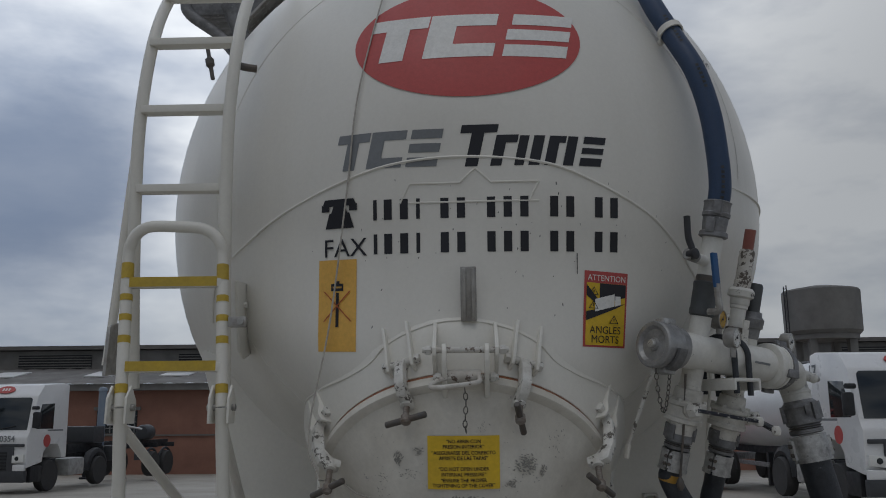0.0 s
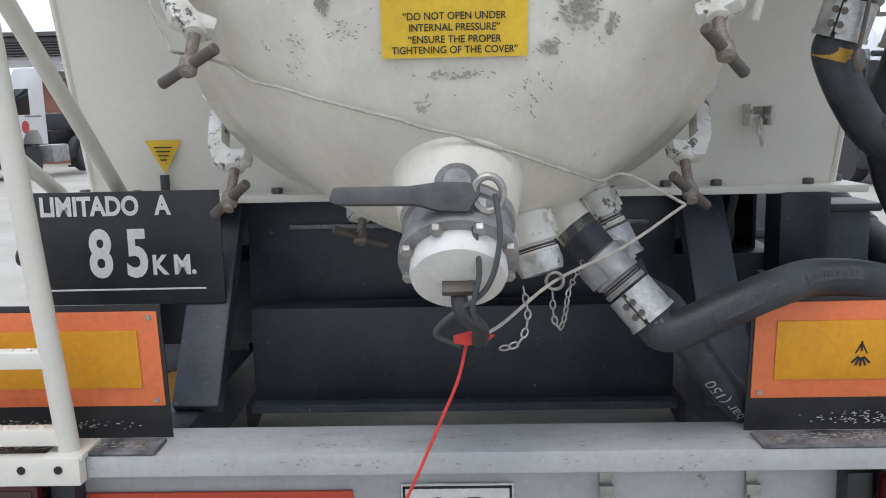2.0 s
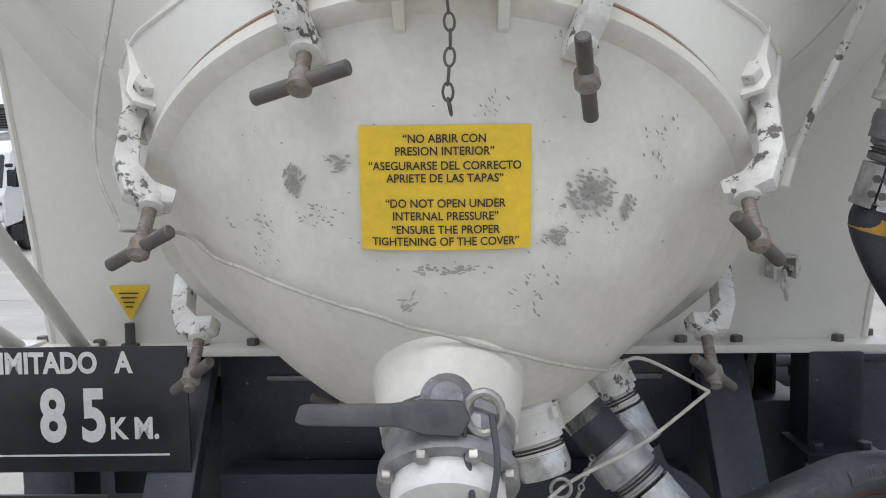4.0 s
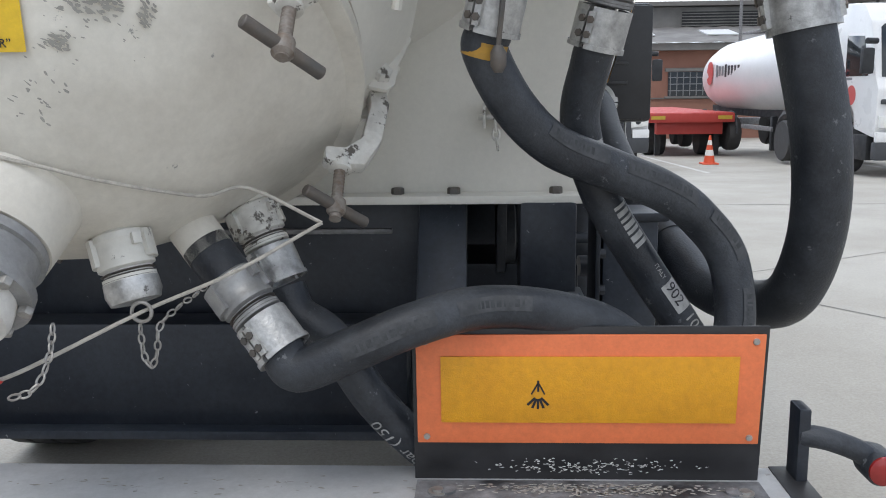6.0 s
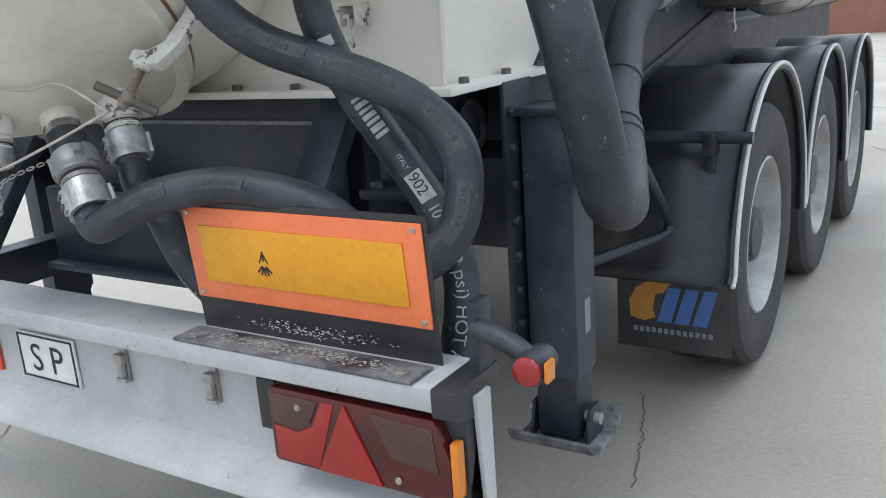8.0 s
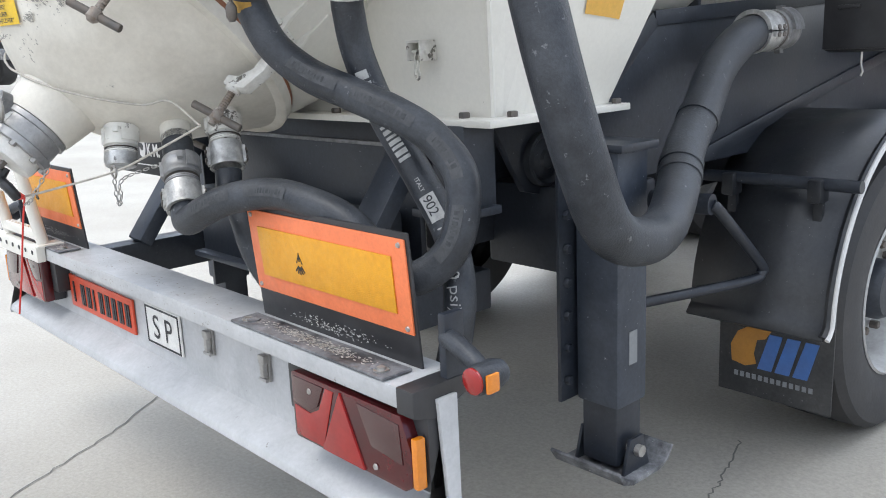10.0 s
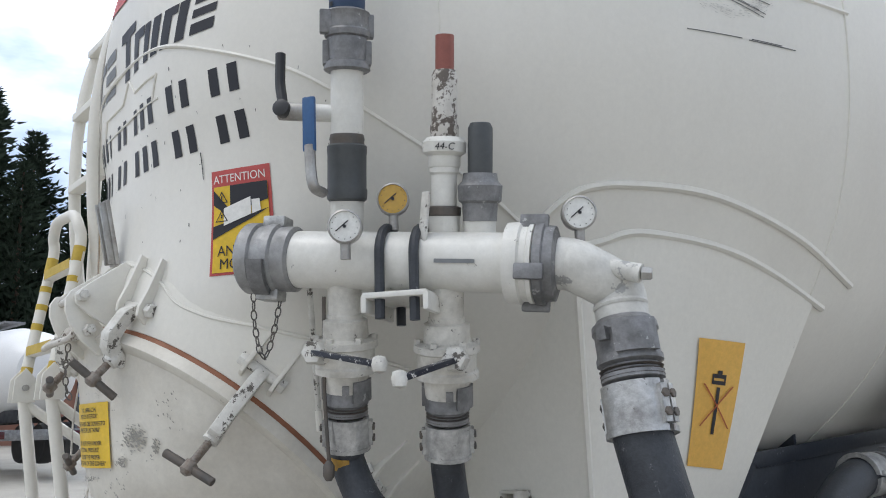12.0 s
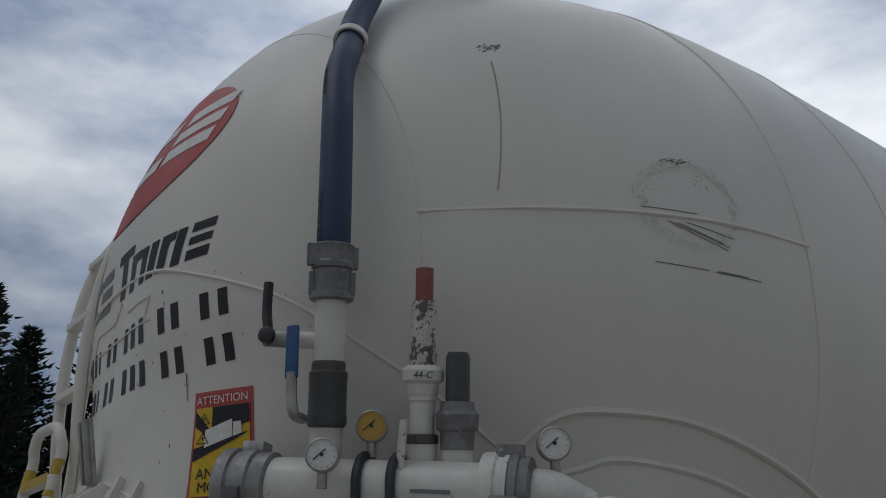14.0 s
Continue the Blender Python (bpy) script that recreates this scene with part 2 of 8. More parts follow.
MUDF = material("mudflap_rubber", (0.024, 0.025, 0.027), 0.6, second=(0.075, 0.073, 0.07), scale=7, amount=0.7, chips=(0.17, 0.165, 0.155), chip_at=0.66, chip_scale=70, bump=0.15, grain=0.3)
LOGOO = material("flap_orange", (0.42, 0.19, 0.025), 0.55, second=(0.3, 0.15, 0.05), scale=10, amount=0.6)
LOGOB = material("flap_blue", (0.05, 0.14, 0.38), 0.55, second=(0.08, 0.13, 0.27), scale=10, amount=0.6)
GLASS = material("dark_glass", (0.02, 0.026, 0.03), 0.06, coat=0.3)
CABW = material("cab_paint", (0.78, 0.78, 0.78), 0.3, second=(0.68, 0.68, 0.68), scale=2, coat=0.4)
BRICK = material("brick_wall", (0.29, 0.14, 0.10), 0.85, second=(0.20, 0.105, 0.08), scale=0.8, amount=0.7, bump=0.3, bump_scale=20)
ROOFG = material("grey_roof", (0.17, 0.16, 0.15), 0.85, second=(0.11, 0.105, 0.1), scale=0.7, amount=0.7, streak=0.3)
CONC = material("tower_concrete", (0.20, 0.195, 0.185), 0.85, second=(0.13, 0.125, 0.12), scale=1.2, amount=0.7)
FARBLACK = material("far_black", (0.02, 0.021, 0.024), 0.6)
FARRED = material("far_red", (0.45, 0.05, 0.04), 0.5)
TANKG = material("far_tank", (0.70, 0.70, 0.70), 0.35, second=(0.60, 0.60, 0.60), scale=1)
DIAL = material("dial_face", (0.80, 0.80, 0.77), 0.25)
DIALY = material("dial_amber", (0.55, 0.33, 0.05), 0.2)
NEEDLE = FARBLACK


# ---- mesh helpers ----
def mesh_of(name, bm, smooth=True):
    me = bpy.data.meshes.new(name)
    bmesh.ops.recalc_face_normals(bm, faces=bm.faces)
    bm.to_mesh(me)
    bm.free()
    if smooth:
        me.shade_smooth()
        me.set_sharp_from_angle(angle=radians(35))
    return me


def thing(name, label, category, group="", kind="", at=(0, 0, 0)):
    ob = new(name)
    ob.empty_display_size = 0.1
    ob.location = at
    return tagged(ob, label, category, group, kind)


REAR = Vector((-0.013, -0.043, 0.005))


def rear_set(ob):
    """Sets a thing that was laid out on the bumper's own datum back to where the bumper sits."""
    ob.location += REAR
    return ob


def part(name, bm, mat, parent=None, label="", smooth=True):
    me = mesh_of(name, bm, smooth)
    me.materials.append(mat)
    ob = new(name, me)
    if parent is not None:
        ob.parent = parent
        if parent.parent is None:
            ob.matrix_parent_inverse = Matrix.Translation(-parent.location)
    if label:
        tagged(ob, label)
    return ob


def axis_frame(p, d, up=(0, 0, 1)):
    """The frame at p whose z runs along d."""
    d = Vector(d).normalized()
    u = Vector(up)
    if abs(d.dot(u.normalized())) > 0.98:
        u = Vector((0, 1, 0))
    x = u.cross(d).normalized()
    y = d.cross(x)
    return Matrix.Translation(p) @ Matrix((x, y, d)).transposed().to_4x4()


def lathe(profile, m=None, seg=32, bm=None, close=True):
    """Turns (radius, height) pairs about z."""
    bm = bm or bmesh.new()
    m = m or Matrix()
    rings = []
    for r, h in profile:
        if r < 1e-5:
            rings.append([bm.verts.new(m @ Vector((0, 0, h)))])
        else:
            rings.append([bm.verts.new(m @ Vector((r * math.cos(2 * math.pi * i / seg), r * math.sin(2 * math.pi * i / seg), h))) for i in range(seg)])
    for a, b in zip(rings, rings[1:]):
        for i in range(seg):
            j = (i + 1) % seg
            if len(a) == 1 and len(b) == 1:
                continue
            if len(a) == 1:
                bm.faces.new((a[0], b[i], b[j]))
            elif len(b) == 1:
                bm.faces.new((a[i], a[j], b[0]))
            else:
                bm.faces.new((a[i], a[j], b[j], b[i]))
    if close:
        for ring in (rings[0], rings[-1]):
            if len(ring) > 2:
                bm.faces.new(ring)
    return bm


def rod(p, q, r, seg=16, bm=None, r2=None, bevel=0.0):
    """A round bar from p to q."""
    p, q = Vector(p), Vector(q)
    L = (q - p).length
    r2 = r if r2 is None else r2
    prof = [(r, 0), (r2, L)] if not bevel else [(r - bevel, 0), (r, bevel), (r2, L - bevel), (r2 - bevel, L)]
    return lathe(prof, axis_frame(p, q - p), seg, bm)


def box(c, size, bm=None, m=None, bevel=0.0):
    """A block about c with softened edges."""
    t = bmesh.new()
    bmesh.ops.create_cube(t, size=1.0)
    bmesh.ops.scale(t, vec=size, verts=t.verts)
    if bevel:
        bmesh.ops.bevel(t, geom=t.edges[:], offset=bevel, segments=2, affect="EDGES", profile=0.6)
    bmesh.ops.translate(t, vec=c, verts=t.verts)
    if m is not None:
        bmesh.ops.transform(t, matrix=m, verts=t.verts)
    return join(t, bm)


def join(t, bm):
    if bm is None:
        return t
    me = bpy.data.meshes.new("t")
    t.to_mesh(me)
    t.free()
    bm.from_mesh(me)
    bpy.data.meshes.remove(me)
    return bm


def prism(poly, m, depth, bm=None, bevel=0.0):
    """A flat outline in the xy of m, thickened along its z."""
    t = bmesh.new()
    vs = [t.verts.new((x, y, 0)) for x, y in poly]
    f = t.faces.new(vs)
    g = bmesh.ops.extrude_face_region(t, geom=[f])
    bmesh.ops.translate(t, vec=(0, 0, depth), verts=[v for v in g["geom"] if isinstance(v, bmesh.types.BMVert)])
    if bevel:
        bmesh.ops.bevel(t, geom=t.edges[:], offset=bevel, segments=2, affect="EDGES", profile=0.6)
    bmesh.ops.transform(t, matrix=m, verts=t.verts)
    return join(t, bm)


def smooth_path(points, n=10):
    """Points on a Catmull-Rom line through those given."""
    P = [Vector(p) for p in points]
    P = [2 * P[0] - P[1]] + P + [2 * P[-1] - P[-2]]
    out = []
    for i in range(1, len(P) - 2):
        a, b, c, d = P[i - 1:i + 3]
        for k in range(n):
            t = k / n
            out.append(0.5 * (2 * b + (c - a) * t + (2 * a - 5 * b + 4 * c - d) * t * t + (3 * b - a - 3 * c + d) * t ** 3))
    out.append(P[-2])
    return out


def tube(points, r, seg=20, n=10, bm=None, curved=True):
    """A round hose or wire along the points."""
    bm = bm or bmesh.new()
    path = smooth_path(points, n) if curved else [Vector(p) for p in points]
    d = (path[1] - path[0]).normalized()
    x = d.orthogonal().normalized()
    rings = []
    for i, p in enumerate(path):
        e = (path[min(i + 1, len(path) - 1)] - path[max(i - 1, 0)]).normalized()
        x = (x - e * x.dot(e)).normalized()
        y = e.cross(x)
        rings.append([bm.verts.new(p + r * (math.cos(2 * math.pi * k / seg) * x + math.sin(2 * math.pi * k / seg) * y)) for k in range(seg)])
    for a, b in zip(rings, rings[1:]):
        for k in range(seg):
            j = (k + 1) % seg
            bm.faces.new((a[k], a[j], b[j], b[k]))
    bm.faces.new(rings[0])
    bm.faces.new(rings[-1])
    return bm


def lettering(words, size, m, mapping=None, align="CENTER", shear=0.0, squeeze=1.0, bold=0.0):
    """Words in the built-in font as a thin mesh in the xy of m; mapping bends it onto a surface."""
    cu = bpy.data.curves.new("t", "FONT")
    cu.body, cu.size, cu.align_x, cu.shear, cu.offset = words, size, align, shear, bold
    cu.resolution_u = 4
    ob = bpy.data.objects.new("t", cu)
    scene.collection.objects.link(ob)
    me = bpy.data.meshes.new_from_object(ob.evaluated_get(bpy.context.evaluated_depsgraph_get()))
    bpy.data.objects.remove(ob)
    bpy.data.curves.remove(cu)
    bm = bmesh.new()
    bm.from_mesh(me)
    bpy.data.meshes.remove(me)
    for v in bm.verts:
        v.co.x *= squeeze
        v.co = mapping(v.co.x, v.co.y) if mapping else m @ v.co
    return bm


def quad_on(pts, mapping, nx=1, ny=1, bm=None):
    """A four-cornered patch (corners in turn) split into cells and bent by mapping."""
    bm = bm or bmesh.new()
    a, b, c, d = [Vector((*p, 0)) for p in pts]
    g = [[bm.verts.new(mapping(*((a.lerp(b, i / nx)).lerp(d.lerp(c, i / nx), j / ny)).xy)) for j in range(ny + 1)] for i in range(nx + 1)]
    for i in range(nx):
        for j in range(ny):
            bm.faces.new((g[i][j], g[i + 1][j], g[i + 1][j + 1], g[i][j + 1]))
    return bm


def hexbolt(p, d, r, h, bm=None, shank=0.0):
    """A hexagon head with a chamfer, standing along d from p."""
    bm = lathe([(r, 0), (r, h * 0.8), (r * 0.86, h)], axis_frame(p, d), 6, bm)
    if shank:
        lathe([(r * 0.55, h), (r * 0.55, h + shank)], axis_frame(p, d), 12, bm)
    return bm


def chain(points, link, wire, bm=None):
    """Oval links strung along the points."""
    bm = bm or bmesh.new()
    path = smooth_path(points, 12)
    L, at, k = 0.0, [path[0]], 0
    for a, b in zip(path, path[1:]):
        L += (b - a).length
        if L >= link * 0.78:
            at.append(b)
            L = 0.0
    for i, (a, b) in enumerate(zip(at, at[1:])):
        d = (b - a).normalized()
        f = axis_frame((a + b) / 2, d, (1, 0.3, 0)) @ Matrix.Rotation(radians(90 * (i % 2) + 20), 4, "Z")
        ring = []
        for j in range(12):
            w = 2 * math.pi * j / 12
            ring.append(f @ Vector((link * 0.28 * math.cos(w), 0, link * 0.5 * math.sin(w))))
        ring.append(ring[0])
        tube(ring + [ring[1]], wire, 6, 1, bm, curved=False)
    return bm


def arc_plate(F, r0, r1, z0, z1, a0, a1, n=8, bm=None):
    """A curved plate about F's axis from angle a0 to a1."""
    bm = bm or bmesh.new()
    rows = []
    for i in range(n + 1):
        a = radians(a0 + (a1 - a0) * i / n)
        rows.append([bm.verts.new(F @ Vector((r * math.cos(a), r * math.sin(a), z))) for r, z in ((r0, z0), (r1, z0), (r1, z1), (r0, z1))])
    for p, q in zip(rows, rows[1:]):
        for k in range(4):
            bm.faces.new((p[k], p[(k + 1) % 4], q[(k + 1) % 4], q[k]))
    bm.faces.new(rows[0])
    bm.faces.new(rows[-1][::-1])
    return bm


# ---- ground ----
def ground_material():
    m = material("yard_concrete", (0.365, 0.341, 0.297), 0.75, second=(0.285, 0.264, 0.229), scale=0.6, amount=0.6, bump=0.3, bump_scale=60, chips=(0.22, 0.21, 0.19), chip_at=0.72, chip_scale=14, grain=0.2)
    return m


YARD = ground_material()
def rise(x, y):
    """The yard climbs a little towards one side and falls away towards the workshop."""
    f = min(1.0, max(0.0, (18 - y) / 10))
    return 0.05 * max(0.0, min(-x, 40.0) - 5) * f - 0.0225 * max(0.0, min(y, 60.0) - 0.5)


def settle(ob, y):
    """Lowers a thing that was laid out level onto the falling yard."""
    ob.location.z += rise(0.0, y)
    return ob


xs = [-600, -300, -120, -60, -40, -30, -24, -18, -14, -11, -8, -6, -5, -3, 0, 3, 8, 20, 60, 200, 600]
ys = [-600, -200, -60, -20, -8, -3, 0, 0.5, 4, 8, 10, 12, 14, 16, 18, 22, 40, 60, 90, 250, 600]
bm = bmesh.new()
grid = [[bm.verts.new((x, y, rise(x, y))) for y in ys] for x in xs]
for i in range(len(xs) - 1):
    for j in range(len(ys) - 1):
        bm.faces.new((grid[i][j], grid[i + 1][j], grid[i + 1][j + 1], grid[i][j + 1]))
ground = tagged(part("ground", bm, YARD), "pale worn concrete yard with saw-cut joints and cracks", "ground", kind="structure")


def ground_strip(pts, w, mat, name):
    """A narrow joint, crack or painted line lying on the yard."""
    bm = bmesh.new()
    P = [Vector((x, y, 0)) for x, y in pts]
    L = []
    for k, p in enumerate(P):
        d = (P[min(k + 1, len(P) - 1)] - P[max(k - 1, 0)]).normalized()
        n = Vector((-d.y, d.x, 0)) * w / 2
        z = rise(p.x, p.y) + 0.004
        L.append((bm.verts.new((p.x + n.x, p.y + n.y, z)), bm.verts.new((p.x - n.x, p.y - n.y, z))))
    for a, b_ in zip(L, L[1:]):
        bm.faces.new((a[0], a[1], b_[1], b_[0]))
    return part(name, bm, mat, ground)


JOINT = material("joint_dirt", (0.13, 0.125, 0.115), 0.9, second=(0.2, 0.19, 0.17), scale=8)
LINE = material("line_paint", (0.55, 0.54, 0.51), 0.7, second=(0.40, 0.39, 0.36), scale=3, amount=0.8)


def wander(a, b_, n, amp):
    return [(a[0] + (b_[0] - a[0]) * k / n + random.uniform(-amp, amp), a[1] + (b_[1] - a[1]) * k / n + random.uniform(-amp, amp)) for k in range(n + 1)]


for a, b_ in (((1.07, 7.8), (2.35, 5.7)), ((2.35, 5.7), (4.75, 2.2)), ((2.49, 5.6), (4.8, 7.1)), ((4.8, 7.1), (14, 13)), ((-6.36, 9.58), (-4.6, 10.3)), ((-4.6, 10.3), (0, 10.6)), ((-9, 9.4), (-6.36, 9.58))):
    ground_strip(wander(a, b_, 12, 0.006), 0.012, JOINT, "joint")
ground_strip([(x, 11.2) for x in range(-40, 41, 4)], 0.03, JOINT, "joint")
for a, b_ in (((-1.15, 0.53), (-0.8, 0.05)), ((-0.8, 0.05), (-0.55, -0.4)), ((-0.55, -0.4), (0.2, -1.6)), ((-1.15, 0.53), (-1.9, 1.3)), ((1.06, 1.27), (1.14, 0.95)), ((1.06, 1.27), (0.95, 1.6)), ((-5.6, 7.9), (-4.4, 4.4)), ((-4.4, 4.4), (-3.2, 3.4))):
    ground_strip(wander(a, b_, 14, 0.008), 0.006, JOINT, "crack")
ground_strip([(-3.3, 0.09), (-6, 0.3), (-12, 0.8)], 0.10, LINE, "painted_line")
for x0 in (5.6, 1.3, 9.9):
    ground_strip([(x0, 17.5), (x0 - 0.1, 25)], 0.12, LINE, "painted_line")

# ---- the tank and its rear end ----
# its outline: a rounded end that swells into the barrel; the whole barrel climbs forwards
APEX, R, SWELL = -0.738, 1.384, 2.157
TANK = Matrix.Translation((0, 0.3608, 2.5225)) @ Matrix.Rotation(radians(3.97), 4, "X")


def depth_at(r):
    """Distance behind the apex at radius r of the rear end."""
    return SWELL * (1 - max(0.0, 1 - min(1.0, r / R) ** 1.546) ** (1 / 3.148))


def radius_at(s):
    q = min(1.0, max(0.0, s / SWELL))
    return R * (1 - (1 - q) ** 3.148) ** (1 / 1.546)


def bulge(x, z):
    """The rear end stands nearly upright below its middle, is flattened at its apex and sits a little askew."""
    r = math.hypot(x, z)
    low = 1.19 * max(0.0, -z - 0.15) ** 2 * max(0.0, 1 - r ** 4)
    high = 0.076 * max(0.0, z) ** 2 * max(0.0, 1 - (r / R) ** 4)
    return low + high - 0.0546 * math.exp(-(r / 0.2067) ** 2) + 0.0729 * x * max(0.0, 1 - (r / R) ** 6) * min(1.0, max(0.0, (z + 0.50) / 0.35))


def swell(v):
    """The place in the yard of a point of the round tank; its axis droops towards the cover."""
    y = v.y - bulge(v.x, v.z)
    return TANK @ Vector((v.x, y, v.z - 0.0123 * max(0.0, 0.7 - y) ** 2))


def head(x, z, lift=0.0):
    """A point of the domed tank end, across and up from its writing, lifted off the shell."""
    x, z = (1.014 + 0.03 * z) * x, 1.04 * z + 0.045 * z * z - 0.017
    r = math.hypot(x, z)
    k = (depth_at(r + 0.03) - depth_at(max(0, r - 0.03))) / (0.06 if r > 0.03 else r + 0.03)
    n = Vector((k * x / max(r, 1e-6), -1, k * z / max(r, 1e-6))).normalized()
    return swell(Vector((x, APEX + depth_at(r), z))) + TANK.to_3x3() @ n * lift


def shell(y, angle, lift=0.0):
    """A point of the tank's side, y along it, angle up from the widest place."""
    a = radians(angle)
    r = radius_at(y - APEX) + lift
    return swell(Vector((r * math.cos(a), y, r * math.sin(a))))


trailer = thing("tank_trailer", "white three-axle powder tank trailer parked on the concrete yard", "trailer")
prof = [(R * math.sin(k / 72 * math.pi / 2), APEX + depth_at(R * math.sin(k / 72 * math.pi / 2))) for k in range(73)]
prof += [(R, 1.8), (R, 3.6)]
bm = lathe(prof, Matrix.Rotation(radians(-90), 4, "X"), 96)
for v in bm.verts:
    v.co = swell(v.co)
tank = part("tank", bm, TANKW, trailer)

# weld beads
def bead(points, r=0.006, name="weld_bead"):
    return part(name, tube(points, r, 6, 6), WHITE, tank)


bead([head(x, z, 0.001) for x, z in ((-0.959, -0.424), (-0.936, -0.315), (-0.890, -0.236), (-0.753, -0.143), (-0.612, -0.066), (-0.397, 0.015), (-0.207, 0.064), (0.011, 0.080), (0.266, 0.056), (0.444, -0.005), (0.613, -0.088), (0.712, -0.169), (0.786, -0.253), (0.846, -0.334), (0.884, -0.414), (0.909, -0.494))], 0.005)
bead([shell(y, a, 0.001) for y, a in ((-0.279, 1.8), (-0.063, 0.8), (0.166, 0.3), (0.405, -0.2), (0.655, -1.1))], 0.006)
bead([shell(y, a, 0.001) for y, a in ((-0.14, -35), (-0.110, -29.2), (-0.042, -24.2), (0.065, -22.6), (0.258, -22.6), (0.521, -25.6), (0.795, -30.3))], 0.010)
SADDLE = ((-0.028, -31.0), (0.023, -29.5), (0.098, -27.7), (0.286, -27.8), (0.462, -29.6), (0.71, -33.2))
bead([shell(y, a, 0.002) for y, a in SADDLE], 0.010)
for y0, w in ((-0.275, 0.0015), (0.645, 0.0035), (1.16, 0.0025), (2.6, 0.003)):
    bead([shell(y0, a, 0.0) for a in range(-90, 271, 4)], w)

# logo: a red ellipse with slanted white blocks; a row of slanted blocks below
def ellipse_on(cx, cz, ax, az, lift, n=64, rings=10):
    bm = bmesh.new()
    c = bm.verts.new(head(cx, cz, lift))
    prev = None
    for k in range(1, rings + 1):
        f = k / rings
        cur = [bm.verts.new(head(cx + ax * f * math.cos(2 * math.pi * i / n), cz + az * f * math.sin(2 * math.pi * i / n), lift)) for i in range(n)]
        for i in range(n):
            j = (i + 1) % n
            bm.faces.new((c, cur[i], cur[j]) if prev is None else (prev[i], prev[j], cur[j], cur[i]))
        prev = cur
    return bm


part("logo_disc", ellipse_on(0.027, 0.472, 0.376, 0.203, 0.003), REDL, trailer, "faded red oval emblem on the tank end")


def glyph_blocks(cells, z0, z1, slant, lift, mat, name):
    """Plain slanted bars standing where an emblem's letters stand."""
    for pieces in cells:
        bm = bmesh.new()
        for x0, x1, f0, f1 in pieces:
            a, b = z0 + (z1 - z0) * f0, z0 + (z1 - z0) * f1
            quad_on(((x0 + slant * f0, a), (x1 + slant * f0, a), (x1 + slant * f1, b), (x0 + slant * f1, b)), lambda u, w: head(u, w, lift), 5, 3, bm)
        part(name, bm, mat, trailer)


glyph_blocks([[(-0.315, -0.125, 0.72, 1.0), (-0.265, -0.185, 0.0, 0.72)], [(-0.12, -0.03, 0.0, 1.0), (-0.03, 0.11, 0.0, 0.3), (-0.03, 0.10, 0.72, 1.0)], [(0.14, 0.35, 0.0, 0.27), (0.14, 0.35, 0.38, 0.63), (0.15, 0.35, 0.74, 1.0)]], 0.405, 0.565, 0.035, 0.0045, WINK, "emblem_bar")
glyph_blocks([[(-0.42, -0.31, 0.75, 1.0), (-0.385, -0.345, 0.0, 0.75)], [(-0.305, -0.26, 0.0, 1.0), (-0.26, -0.19, 0.0, 0.27), (-0.26, -0.19, 0.75, 1.0)], [(-0.175, -0.075, 0.0, 0.25), (-0.175, -0.075, 0.38, 0.62), (-0.175, -0.075, 0.75, 1.0)]], 0.052, 0.169, 0.025, 0.0015, GREYINK, "emblem_bar")
glyph_blocks([[(-0.022, 0.095, 0.8, 1.0), (0.015, 0.055, 0.0, 0.8)], [(0.095, 0.13, 0.0, 0.74), (0.13, 0.165, 0.55, 0.74)], [(0.17, 0.20, 0.0, 0.72), (0.215, 0.25, 0.0, 0.72)], [(0.265, 0.30, 0.0, 0.72), (0.30, 0.32, 0.55, 0.72), (0.325, 0.358, 0.0, 0.72)], [(0.378, 0.45, 0.0, 0.2), (0.378, 0.45, 0.3, 0.45), (0.378, 0.45, 0.55, 0.73)]], 0.048, 0.178, 0.03, 0.0015, INK, "emblem_bar")


# two rows of plain bars where numbers stand
def bar_row(z0, z1):
    x = -0.289
    for group in (4, 2, 3, 2, 2):
        bm = bmesh.new()
        for k in range(group):
            w = 0.012 if group == 4 and k in (0, 3) else 0.026
            quad_on(((x + 0.008, z0), (x + 0.008 + w, z0), (x + 0.008 + w, z1), (x + 0.008, z1)), lambda u, w_: head(u, w_, 0.0015), 2, 3, bm)
            x += 0.035 if group == 4 and k in (0, 3) else 0.0523
        part("number_bar", bm, INK, trailer)
        x += 0.0425


bar_row(-0.112, -0.048)
bar_row(-0.220, -0.156)
fx = lettering("FAX", 0.083, None, lambda u, w: head(-0.456 + u, -0.222 + w, 0.003), "LEFT")
part("lettering", fx, INK, trailer)
bm = bmesh.new()
for c in (((-0.445, -0.12), (-0.345, -0.12), (-0.36, -0.075), (-0.43, -0.075)), ((-0.425, -0.08), (-0.365, -0.08), (-0.375, -0.055), (-0.415, -0.055)),
          ((-0.455, -0.055), (-0.335, -0.055), (-0.345, -0.035), (-0.445, -0.035)), ((-0.457, -0.07), (-0.43, -0.07), (-0.43, -0.05), (-0.457, -0.05)), ((-0.36, -0.07), (-0.333, -0.07), (-0.333, -0.05), (-0.36, -0.05))):
    quad_on(c, lambda u, w: head(u - 0.002, w * 1.1 + 0.002, 0.003), 3, 2, bm)
part("telephone_symbol", bm, INK, trailer)


